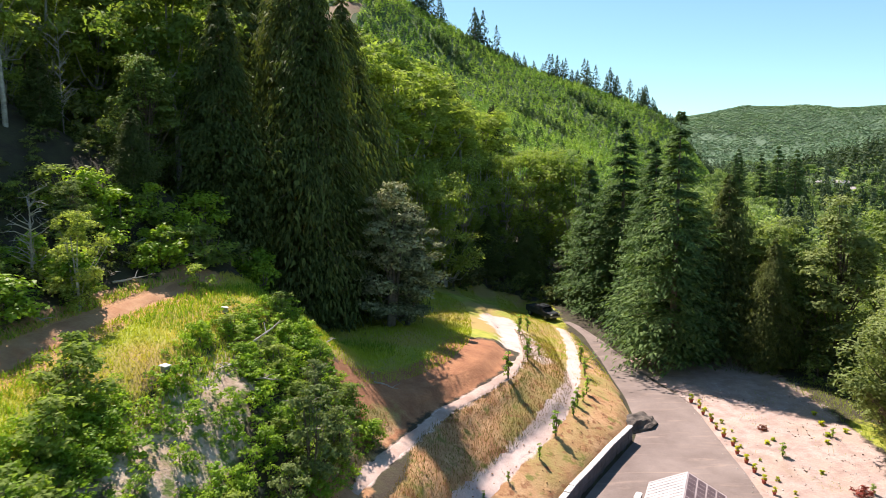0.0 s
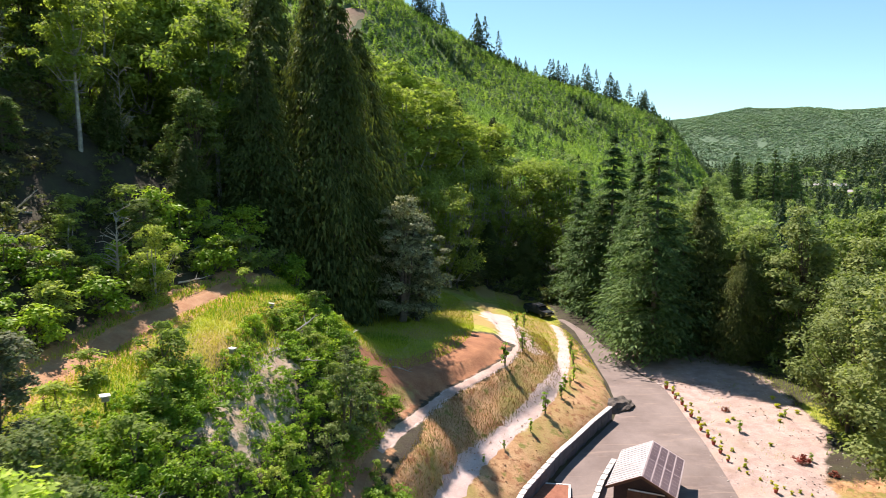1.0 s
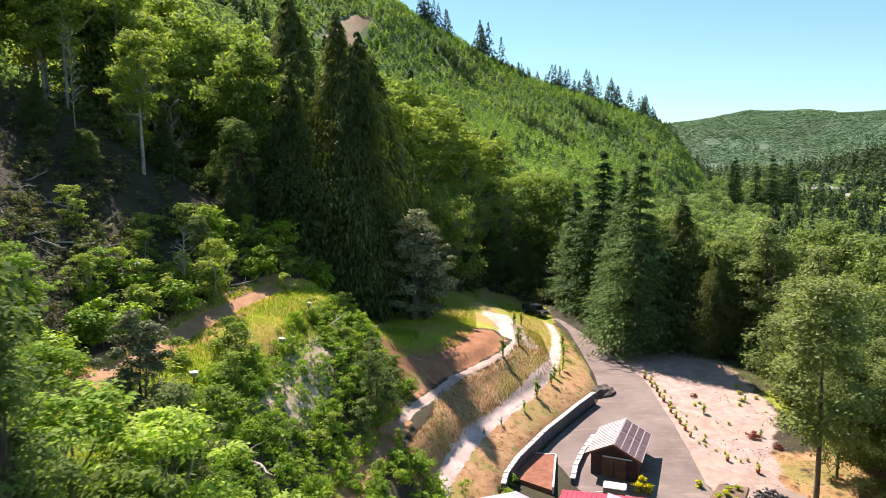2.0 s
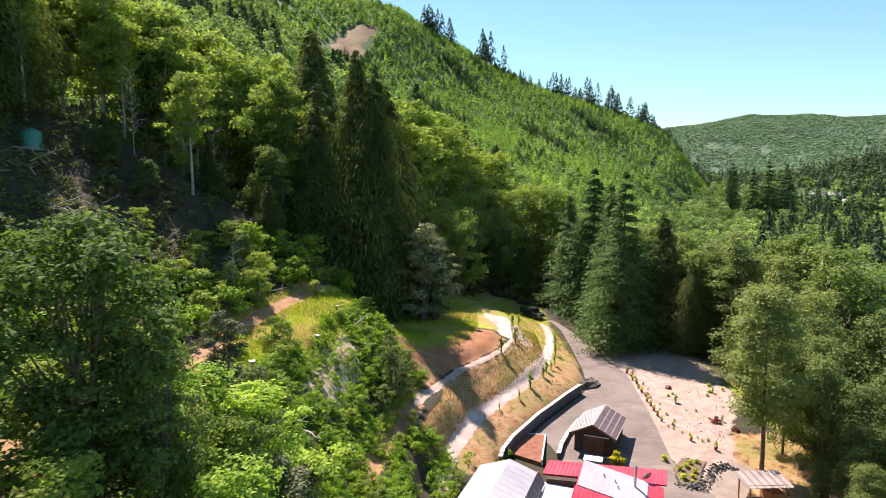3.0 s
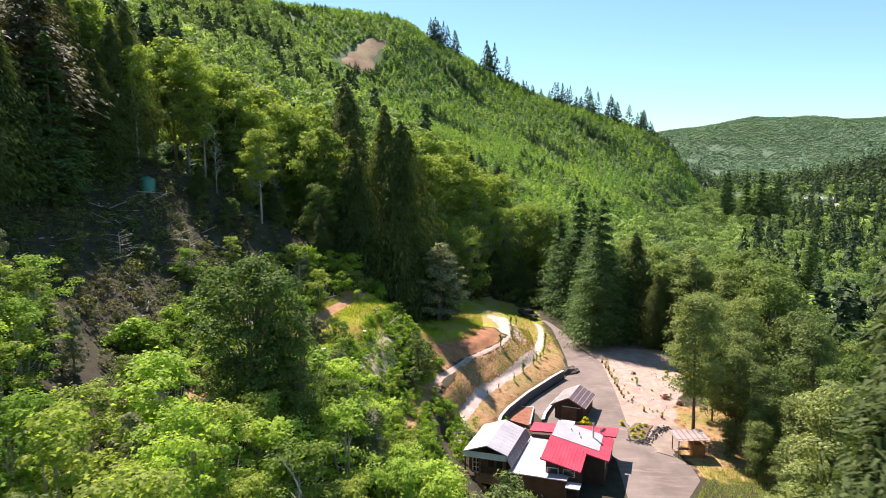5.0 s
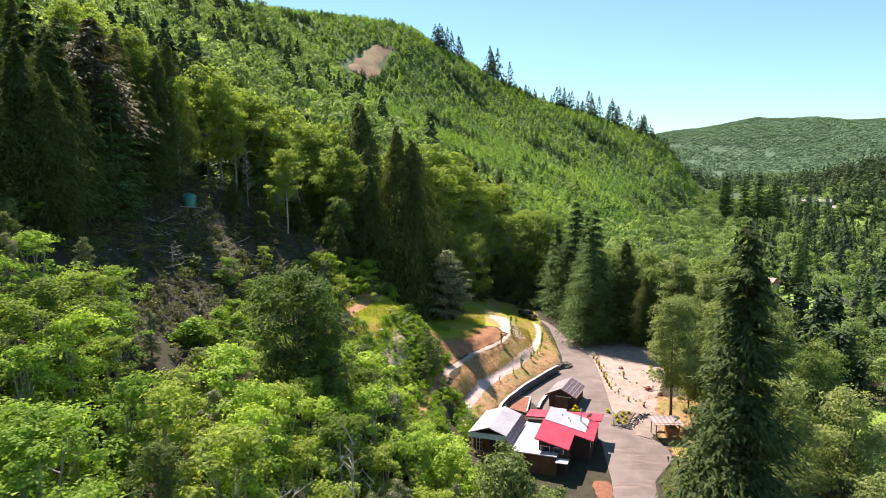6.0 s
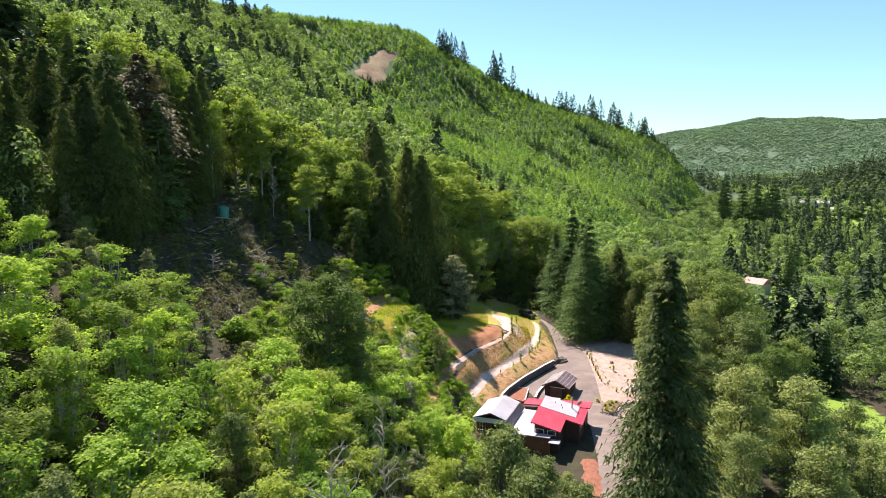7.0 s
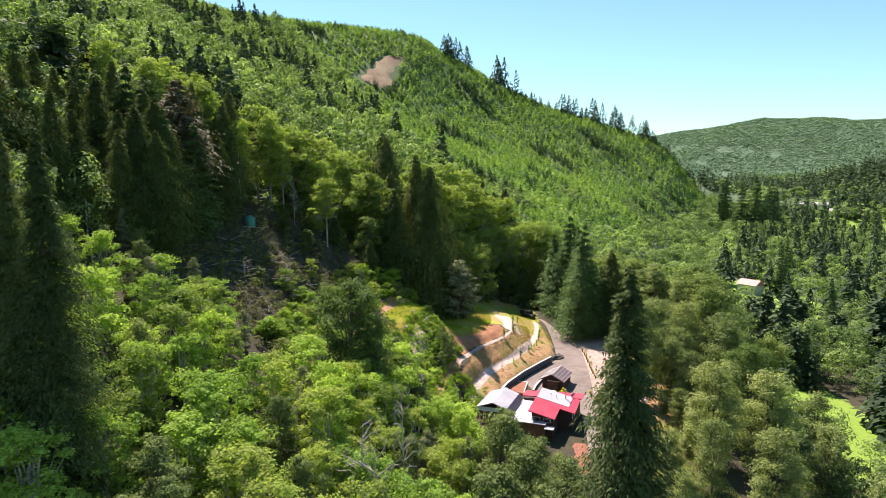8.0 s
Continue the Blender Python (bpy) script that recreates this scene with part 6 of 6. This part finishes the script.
    spots.append((float(np.interp(-y, [-64.3, -57, -51, -46.3], [24.4, 24.3, 23.9, 23.8])) + pot_rng.uniform(-0.15, 0.15), y))
spots += [(25.6, 41.5), (27.6, 39.5)]
for i, (x, y) in enumerate(spots):
    m = pose(x, y, ground_at(x, y) - 0.02, 0, 0, pot_rng.uniform(0, 360)) @ Matrix.Scale(pot_rng.uniform(0.65, 0.9), 4)
    if i == 0:
        pot.matrix_basis = m
    else:
        copy_thing(pot, m)
for i in range(20):
    k = i / 19
    if i < 12:
        x, y = 24.9 + pot_rng.uniform(-0.2, 0.5), 64 - 19 * i / 11 + pot_rng.uniform(-0.6, 0.6)
    else:
        x, y = 24.3 + (i - 12) * 0.55 + pot_rng.uniform(-0.3, 0.3), 44.5 - (i - 12) * 0.55 + pot_rng.uniform(-0.5, 0.5)
    tree("garden_tuft", "tuft", x, y, ground_at(x, y) + pot_rng.uniform(0.2, 0.42), 1.1, label="small yellow-green garden plant in pale gravel", category="plant", group="garden tufts", sink=0.03, crown="foliage", trunk="stems")
for x, y, t in ((23.0, 35.4, 0.7), (23.6, 36.2, 0.6), (24.4, 36.3, 0.6), (22.2, 34.8, 0.7), (22.0, 33.0, 0.8), (23.0, 33.4, 0.6), (22.6, 32.4, 0.5), (21.2, 36.8, 0.7), (23.6, 34.4, 0.6)):
    tree("garden_tuft", "tuft", x, y, ground_at(x, y) + t, 1.2, label="yellow-green plant in the stone-edged bed", category="plant", group="bed plants", sink=0.03, crown="foliage", trunk="stems")
plant_meshes("red_bush", lambda: broadleaf(84, 0.7, 0.75, 0.0, 14, 16, 0.10, stems=3), foliage("red_brown_leaves", (0.16, 0.035, 0.030), (0.34, 0.085, 0.060), None, 0.3), BARK)
for x, y, t in ((30.2, 46.2, 0.75), (28.2, 57.6, 0.5), (31.6, 44.0, 0.5)):
    tree("red_shrub", "red_bush", x, y, ground_at(x, y) + t, 1.1, label="low red-brown shrub in the gravel yard", category="shrub", group="red shrubs", sink=0.03, crown="foliage", trunk="stems")
for x, y, t in ((27.2, 54.6, 0.35), (28.0, 55.2, 0.3), (32.4, 54.8, 0.35), (33.2, 56.2, 0.4), (34.0, 58.6, 0.45), (34.6, 61.0, 0.4), (35.2, 57.0, 0.4), (29.0, 49.5, 0.3)):
    tree("garden_tuft", "tuft", x, y, ground_at(x, y) + t, 1.6, label="low yellow-green plant at the edge of the yard", category="plant", group="yard plants", sink=0.03, crown="foliage", trunk="stems")
plant_meshes("yellow_bush", lambda: broadleaf(83, 1.5, 0.7, 0.0, 14, 24, 0.12, stems=2), foliage("yellow_flowers", (0.62, 0.52, 0.01), (0.85, 0.72, 0.02), None, 0.4), BARK)
tree("yellow_shrub", "yellow_bush", 16.0, 35.6, ground_at(16, 35.6) + 1.7, 1.0, label="bright yellow flowering shrub before the shed", category="shrub", crown="foliage", trunk="stems")
for x, y, h in ((27.4, 52.4, 1.2), (33.5, 56, 0.9), (31, 46.5, 0.8), (34.5, 50, 0.9)):
    tree("sapling", "sapling", x, y, ground_at(x, y) + h, 1.6, label="small leafy sapling in the gravel yard", category="sapling", group="yard saplings", sink=0.05)
for x, y, h in ((15.1, 72.5, 2.2), (14.2, 66, 2.0), (13.1, 60, 1.8), (11.6, 56.6, 1.7), (10.9, 54.6, 1.6), (8.8, 50.8, 2.1), (12.4, 58.0, 1.2), (7.0, 47.2, 1.2), (5.4, 54.6, 2.4), (8.7, 76, 2.4), (7.8, 61, 2.2), (10.2, 80, 2.2), (9.6, 66.5, 1.3), (4.4, 43.6, 0.8), (2.6, 41.2, 0.7)):
    tree("sapling", "sapling", x, y, ground_at(x, y) + h, 1.15, label="young leafy sapling on the dry terraced bank", category="sapling", group="bank saplings", sink=0.05)
for x, y, h in ((4.2, 34.2, 1.4), (4.9, 36.6, 1.2)):
    tree("shrub", "shrub_b", x, y, ground_at(x, y) + h, 0.9, label="green shrub at the foot of the retaining wall", category="shrub", group="wall shrubs", sink=0.05)


# ---- pickup ----
def pickup(x, y, turn):
    """Origin on the ground under the middle; it faces local -y."""
    z = ground_at(x, y) + 0.05
    slope = math.degrees(math.atan2(ground_at(x - math.sin(radians(turn)) * 2, y + math.cos(radians(turn)) * 2) - ground_at(x + math.sin(radians(turn)) * 2, y - math.cos(radians(turn)) * 2), 4))
    root = tagged(empty("pickup_truck", (x, y, z), turn), "dark grey crew-cab pickup parked on the grass verge", "truck")
    root.matrix_basis = pose(x, y, z, slope, 0, turn) @ Matrix.Scale(0.97, 4)
    prof = [(-2.75, 0.55), (-2.78, 0.95), (-2.62, 1.10), (-1.35, 1.20), (-1.25, 1.22), (-0.62, 1.80), (0.75, 1.84), (1.05, 1.25), (2.75, 1.25), (2.78, 0.60), (2.0, 0.48), (-2.1, 0.45)]
    bm = bmesh.new()
    lo = [bm.verts.new((-0.95 + (0.12 if 1.7 < q else 0), p, q)) for p, q in prof]
    hi = [bm.verts.new((0.95 - (0.12 if 1.7 < q else 0), p, q)) for p, q in prof]
    n = len(prof)
    bm.faces.new(lo)
    bm.faces.new(hi[::-1])
    for i in range(n):
        bm.faces.new((lo[i], hi[i], hi[(i + 1) % n], lo[(i + 1) % n]))
    bmesh.ops.recalc_face_normals(bm, faces=bm.faces)
    bmesh.ops.bevel(bm, geom=bm.edges[:], offset=0.05, segments=2, affect="EDGES")
    body = part("body", bm, CAR_PAINT, root)
    part("bed_floor", box((1.55, 1.5, 0.04), (0, 1.93, 1.275)), TYRE, root, "black load bed")
    for s in (-1, 1):
        part("bed_rail", box((0.14, 1.65, 0.14), (s * 0.86, 1.92, 1.30), (0, 0, 0), 0.03), CAR_PAINT, root)
    part("tailgate", box((1.8, 0.10, 0.2), (0, 2.72, 1.30), (0, 0, 0), 0.03), CAR_PAINT, root)
    part("windscreen", box((1.55, 0.86, 0.03), (0, -0.93, 1.535), (-42.5, 0, 0), 0.01), GLASS, root)
    part("roof_panel", box((1.45, 1.2, 0.04), (0, 0.07, 1.845), (0, 0, 0), 0.015), CAR_PAINT, root)
    for s in (-1, 1):
        part("side_window", box((0.03, 1.35, 0.42), (s * 0.925, 0.10, 1.50), (0, s * -13, 0), 0.01), GLASS, root)
        part("headlight", box((0.36, 0.08, 0.20), (s * 0.72, -2.76, 0.98), (0, 0, 0), 0.02), LAMP_LENS, root)
        part("wing_mirror", box((0.22, 0.10, 0.16), (s * 1.08, -0.85, 1.28), (0, 0, 0), 0.03), CAR_PAINT, root)
        for p in (-1.75, 1.75):
            w = part("wheel", rod(0.40, (s * 0.74, p, 0.39), (s * 0.99, p, 0.39), 20), TYRE, root)
            part("rim", rod(0.24, (s * 0.985, p, 0.39), (s * 1.005, p, 0.39), 14), STEEL, w)
    part("grille", box((1.05, 0.05, 0.26), (0, -2.785, 0.92), (0, 0, 0), 0.015), TYRE, root)
    part("bumper", box((1.9, 0.16, 0.22), (0, -2.78, 0.60), (0, 0, 0), 0.04), STEEL, root)
    return root


pickup(14.4, 96.6, 33)


# ---- hillside odds and ends ----
def hive(x, y, h=0.9, turn=0):
    root = tagged(empty("white_box", (x, y, ground_at(x, y)), turn), "white-topped wooden box on a post in the scrub", "box", "white boxes on the slope")
    part("post", rod(0.06, (0, 0, -0.2), (0, 0, h - 0.35), 8), BARK, root)
    part("box_body", box((0.36, 0.3, 0.3), (0, 0, h - 0.2), (0, 0, 0), 0.02), DEAD, root)
    part("lid", box((0.52, 0.42, 0.05), (0, 0, h - 0.03), (8, 3, 0), 0.015), TRIM_WHITE, root)


for i, (x, y) in enumerate([(-27.6, 36.6), (-18.2, 25.0), (-14.4, 34.2), (-13.8, 42.2), (-25.6, 27.5), (-28.5, 31)]):
    hive(x, y, 0.9, i * 37)

tz = ground_at(-46.5, 42)
tank = tagged(empty("water_tank", (-46.5, 42, tz)), "teal plastic water tank among the hillside trees", "tank")
part("tank_body", rod(1.05, (0, 0, -0.3), (0, 0, 1.7), 24), TEAL, tank)
part("tank_top", rod(1.05, (0, 0, 1.7), (0, 0, 2.05), 24, 0.3), TEAL, tank)
part("lid", rod(0.28, (0, 0, 2.0), (0, 0, 2.14), 14), TEAL, tank)


# ---- far buildings ----
def far_house(x, y, turn, size, wall, roof, label, windows=3, rise=2.2):
    z = ground_at(x, y)
    root = tagged(empty("far_house", (x, y, z), turn), label, "house")
    lx, ly, lh = size
    part("wall", box((lx, ly, lh + 0.6), (0, 0, lh / 2 - 0.3), (0, 0, 0), 0.03), wall, root)
    bm = bmesh.new()
    e = 0.5
    pts = [(-lx / 2 - e, -ly / 2 - e, lh), (lx / 2 + e, -ly / 2 - e, lh), (lx / 2 + e, ly / 2 + e, lh), (-lx / 2 - e, ly / 2 + e, lh), (-lx / 2 - e, 0, lh + rise), (lx / 2 + e, 0, lh + rise)]
    vv = [bm.verts.new(p) for p in pts]
    for fc in ((0, 1, 5, 4), (2, 3, 4, 5), (1, 2, 5), (3, 0, 4), (3, 2, 1, 0)):
        bm.faces.new([vv[i] for i in fc])
    part("roof", bm, roof, root)
    for i in range(windows):
        w = part("window", box((1.2, 0.12, 1.1), (-lx / 2 + lx * (i + 0.5) / windows, -ly / 2, lh * 0.55), (0, 0, 0), 0.02), TRIM_WHITE, root)
        part("pane", box((1.0, 0.06, 0.9), (-lx / 2 + lx * (i + 0.5) / windows, -ly / 2 - 0.05, lh * 0.55)), GLASS, w)
    return root


far_house(127, 219, -55, (9, 6.5, 4.4), GREY_WALL, PALE_RED, "pale grey house with a faded red roof in the valley")
far_house(358, 628, -25, (26, 9, 4.5), TRIM_WHITE, SHED_METAL, "long white building on a wooded knoll far off", 8)
far_house(372, 612, -25, (10, 7, 3.5), TRIM_WHITE, SHED_METAL, "small white outbuilding far off", 3)
# bare slip on the mountain
def slip_edge(k):
    d = (10.5 * math.sin(math.pi * (0.08 + 0.86 * k)) ** 0.7 + 2.4 * math.sin(9 * k) + 1.4 * math.sin(23 * k)) * (1.25 - 0.5 * k)
    x, y = -83 + 19 * k + 2.5 * math.sin(7 * k), 474 + 54 * k
    return (x - d, y + 0.35 * d), (x + 0.8 * d, y - 0.3 * d)


strip("landslip", 44, 8, slip_edge, 0.8, surface("slip_earth", (0.21, 0.115, 0.075), (0.36, 0.26, 0.15), 0.06, 0.95, 0.4, 0.5, dist=0.4), "bare pink-brown landslip scar on the mountain", "landslip")

# ---- scrub, grass and debris ----
scrub_rng = random.Random(31)
n_shrub = 0
for i in range(1500):
    x, y = scrub_rng.uniform(-34, 0), scrub_rng.uniform(6, 56)
    s = float(foot(y)) - x
    se = float(banked(s, y))
    bank = 9.8 < se < 19.0 and float(beyond(x, y)) < 54
    upper = 27 < se < 36 and y < 60
    strip_low = 6 < s < 9 and y < 34
    if not (bank or upper or strip_low) or n_shrub >= 240:
        continue
    if math.hypot((x + 13.2) / 3.0, (y - 33) / 8.5) < 0.8 or scrub_rng.random() < 0.08:
        continue
    key = scrub_rng.choice(["shrub_a", "shrub_b", "shrub_c"])
    h = scrub_rng.uniform(0.7, 1.7) if bank or strip_low else scrub_rng.uniform(1.4, 3.4)
    tree("shrub", key, x, y, ground_at(x, y) + h, scrub_rng.uniform(0.9, 1.35), label="leafy green shrub on the scrubby bank", category="shrub", group="shrubs on the bank", sink=0.1)
    n_shrub += 1
for x, y, h, w in ((-17.1, 30.3, 3.0, 1.1), (-18.4, 32.4, 2.4, 1.1), (-16.4, 27.0, 2.6, 1.1), (-17.6, 18.6, 3.0, 1.2), (-20.4, 27.6, 2.0, 1.2), (-19.4, 22.4, 2.4, 1.2), (-22, 17, 2.6, 1.3), (-15.6, 22.5, 2.6, 1.2)):
    tree("shrub", "shrub_c", x, y, ground_at(x, y) + h, w, label="rounded leafy bush in the crest grass", category="shrub", group="crest bushes", sink=0.1)
tree("shrub", "shrub_c", -17.0, 46.6, ground_at(-17.0, 46.6) + 1.9, 1.0, label="dark clipped-looking bush at the crest of the bank", category="shrub")
tree("shrub", "shrub_olive", -6.9, 34.6, ground_at(-6.9, 34.6) + 5.6, 0.9, label="tall olive bush at the edge of the bank", category="shrub")
for x, y, h in ((-6.0, 37.2, 3.4), (-7.8, 39.6, 3.0), (-7.6, 31.8, 3.2)):
    tree("shrub", "shrub_olive", x, y, ground_at(x, y) + h, 1.1, label="olive bush at the edge of the bank", category="shrub", group="olive bushes on the bank", sink=0.1)
tree("broad_bush", "bright_c", -21.5, 39.5, 29.5, 0.9, label="light green bush beside the trail", category="tree")


def blades(name, seed, count, where, tall, material, label):
    rng = np.random.default_rng(seed)
    x0, x1, y0, y1 = where[0]
    X, Y = rng.uniform(x0, x1, count), rng.uniform(y0, y1, count)
    ok = where[1](X, Y)
    X, Y = X[ok], Y[ok]
    Z = height(X, Y)
    n = len(X)
    ang = rng.uniform(0, 2 * math.pi, n)
    h = tall * rng.uniform(0.5, 1.3, n)
    w = h * 0.10
    ca, sa = np.cos(ang), np.sin(ang)
    lean = rng.uniform(-0.5, 0.5, (n, 2)) * h[:, None]
    a = np.stack([X - ca * w, Y - sa * w, Z - 0.03], 1)
    b = np.stack([X + ca * w, Y + sa * w, Z - 0.03], 1)
    c = np.stack([X + lean[:, 0], Y + lean[:, 1], Z + h], 1)
    v = np.stack([a, b, c], 1).reshape(-1, 3)
    return tagged(new(name, np_mesh(name, v, np.arange(3 * n).reshape(-1, 3), mats=[material])), label, "grass", kind="stuff")


def eff(x, y):
    return banked(foot(y) - x, y)


not_trail = lambda x, y: np.abs(x - knots(y, [5, 13, 20, 26, 32, 36.5, 43, 47.8], [-26, -25.4, -24.6, -23.4, -22.2, -21.1, -19.3, -17.4])) > 0.8
blades("long_grass", 51, 170000, ((-32, -4, 8, 56), lambda x, y: (eff(x, y) > 17.0) & (eff(x, y) < 26.5) & not_trail(x, y)), 0.22, GRASS_BLADE, "long yellow-green grass along the crest trail")
blades("green_grass", 57, 60000, ((-32, -4, 8, 58), lambda x, y: (eff(x, y) > 16.5) & (eff(x, y) < 27) & not_trail(x, y) & (np.sin(x * 0.5 + 1) * np.sin(y * 0.4) > -0.1)), 0.34, BRAMBLE, "lush green grass patches along the crest")
blades("meadow_grass", 52, 110000, ((-16, 14, 46, 98), lambda x, y: (eff(x, y) > 12.5) & (foot(y) - x < 32) & (beyond(x, y) > 54)), 0.24, GRASS_BLADE, "bright green grass on the slope above the terraces")
blades("dry_grass", 53, 120000, ((-10, 19, 30, 78), lambda x, y: (eff(x, y) > 5.2) & (eff(x, y) < 7.4) | (eff(x, y) > 9.3) & (eff(x, y) < 11) & (y < 44)), 0.2, DRY_BLADE, "dry tan grass on the terrace slopes")
blades("drive_verge_grass", 58, 44000, ((2, 20, 62, 106), lambda x, y: (foot(y) - x < 9) & ((foot(y) - x > 0.3) | (y > 90) & (x < 17)) & (np.abs(x - knots(y, [65, 72, 80], [13.9, 14.4, 15.2])) > 0.7) & (np.abs(x - knots(y, [67, 71, 76, 80], [8.2, 7.9, 7.2, 6.4])) > 1.7) & ((y > 72) | (np.sin(x) * np.sin(y * 0.7) > 0.3))), 0.2, GRASS_BLADE, "yellow-green grass on the verge around the pickup")
blades("lower_verge_grass", 59, 26000, ((18, 36, -8, 26), lambda x, y: (x > knots(y, [-8, 0, 15, 22, 26], [18.6, 20.2, 23.2, 27.7, 28])) & (x < 36)), 0.32, ALDER, "rough green grass below the kiosk")
blades("verge_grass", 54, 9000, ((34, 44, 38, 72), lambda x, y: (x > 36.2) & (x < 41)), 0.25, ALDER, "green grass along the yard's edge")

# fallen branches on the bank
debris_rng = random.Random(77)
branch_mesh = []
for i in range(4):
    pts = [np.array([0, 0, 0.0])]
    for k in range(4):
        pts.append(pts[-1] + np.array([0.55, debris_rng.uniform(-0.2, 0.2), debris_rng.uniform(-0.06, 0.14)]))
    pieces = [tube(pts, [0.07, 0.06, 0.045, 0.03, 0.012], 6)]
    for k in range(1, 4):
        e = pts[k] + np.array([0.45, debris_rng.choice((-1, 1)) * 0.45, 0.25])
        pieces.append(tube([pts[k], (pts[k] + e) / 2 + np.array([0, 0, 0.05]), e], [0.03, 0.02, 0.008], 5))
    v, f = joined(pieces)
    branch_mesh.append(np_mesh("fallen_branch", v, f, mats=[DEAD]))
made = 0
while made < 170:
    bare = made >= 46
    x, y = (debris_rng.uniform(-48, -29), debris_rng.uniform(12, 45) if made < 110 else debris_rng.uniform(31, 41)) if bare else (debris_rng.uniform(-34, -4), debris_rng.uniform(10, 52))
    se = float(eff(x, y))
    if not bare and not (10.5 < se < 17.5 or 27 < se < 33):
        continue
    o = tagged(new("fallen_branch", branch_mesh[made % 4]), "bleached fallen branch lying in the scrub", "branch", "fallen branches")
    o.matrix_basis = pose(x, y, ground_at(x, y) + 0.12, debris_rng.uniform(-20, 20), debris_rng.uniform(-25, 25), debris_rng.uniform(0, 360)) @ Matrix.Scale(debris_rng.uniform(0.7, 1.6), 4)
    made += 1


# loose pebbles on the yard and paths
def pebbles(name, seed, count, area, keep, small, large, material, label):
    rng = np.random.default_rng(seed)
    X, Y = rng.uniform(area[0], area[1], count), rng.uniform(area[2], area[3], count)
    ok = keep(X, Y)
    X, Y = X[ok], Y[ok]
    n = len(X)
    octa = np.array([(1, 0, 0), (0, 1, 0), (-1, 0, 0), (0, -1, 0), (0, 0, 0.7), (0, 0, -0.5)], float)
    tri = np.array([(0, 1, 4), (1, 2, 4), (2, 3, 4), (3, 0, 4), (1, 0, 5), (2, 1, 5), (3, 2, 5), (0, 3, 5)])
    size = rng.uniform(small, large, (n, 1, 1))
    v = octa[None] * size * rng.uniform(0.6, 1.4, (n, 6, 1)) + np.stack([X, Y, sheet(X, Y) + 0.04], 1)[:, None, :]
    f = tri[None] + (np.arange(n) * 6)[:, None, None]
    return tagged(new(name, np_mesh(name, v.reshape(-1, 3), f.reshape(-1, 3), mats=[material])), label, "stones", kind="stuff")


pebbles("yard_litter", 67, 700, (26, 37, 28, 66), lambda x, y: (np.sin(x * 0.7 + y * 0.3) + np.sin(y * 0.9) > 0.5), 0.03, 0.10, BARK, "brown leaf and bark litter on the gravel yard")
pebbles("pale_pebbles", 62, 900, (22, 38, 34, 70), lambda x, y: (x > 23.5) & (x < 37), 0.02, 0.07, CAPSTONE, "pale stones scattered over the gravel yard")
pebbles("bank_clods", 63, 1800, (-8, 18, 31, 78), lambda x, y: (foot(y) - x > 0.6) & (eff(x, y) < 7.5), 0.03, 0.09, TRAIL, "clods of dry earth on the terraced bank")
pebbles("drive_edge_stones", 64, 1200, (8, 26, 30, 82), lambda x, y: (np.abs(x - knots(y, [26, 29, 32, 37, 50, 66, 71, 77, 82], [27.2, 25.5, 23.0, 22.0, 23.2, 24.6, 22.8, 20, 17.5])) < 0.7), 0.02, 0.07, CAPSTONE, "loose stones along the drive's edge")
blades("yard_weeds", 65, 5000, ((23, 38, 34, 68), lambda x, y: (x > 24.5) & (np.sin(x * 0.9 + 1) * np.sin(y * 0.55) > 0.55)), 0.16, ALDER, "sparse green weeds in the gravel yard")
blades("bank_weeds", 66, 9000, ((-4, 18, 33, 72), lambda x, y: (foot(y) - x > 0.8) & (foot(y) - x < 5.6) & (np.sin(x * 1.3) * np.sin(y * 0.8) > 0.2)), 0.14, DRY_BLADE, "sparse dry weeds on the lower bank")
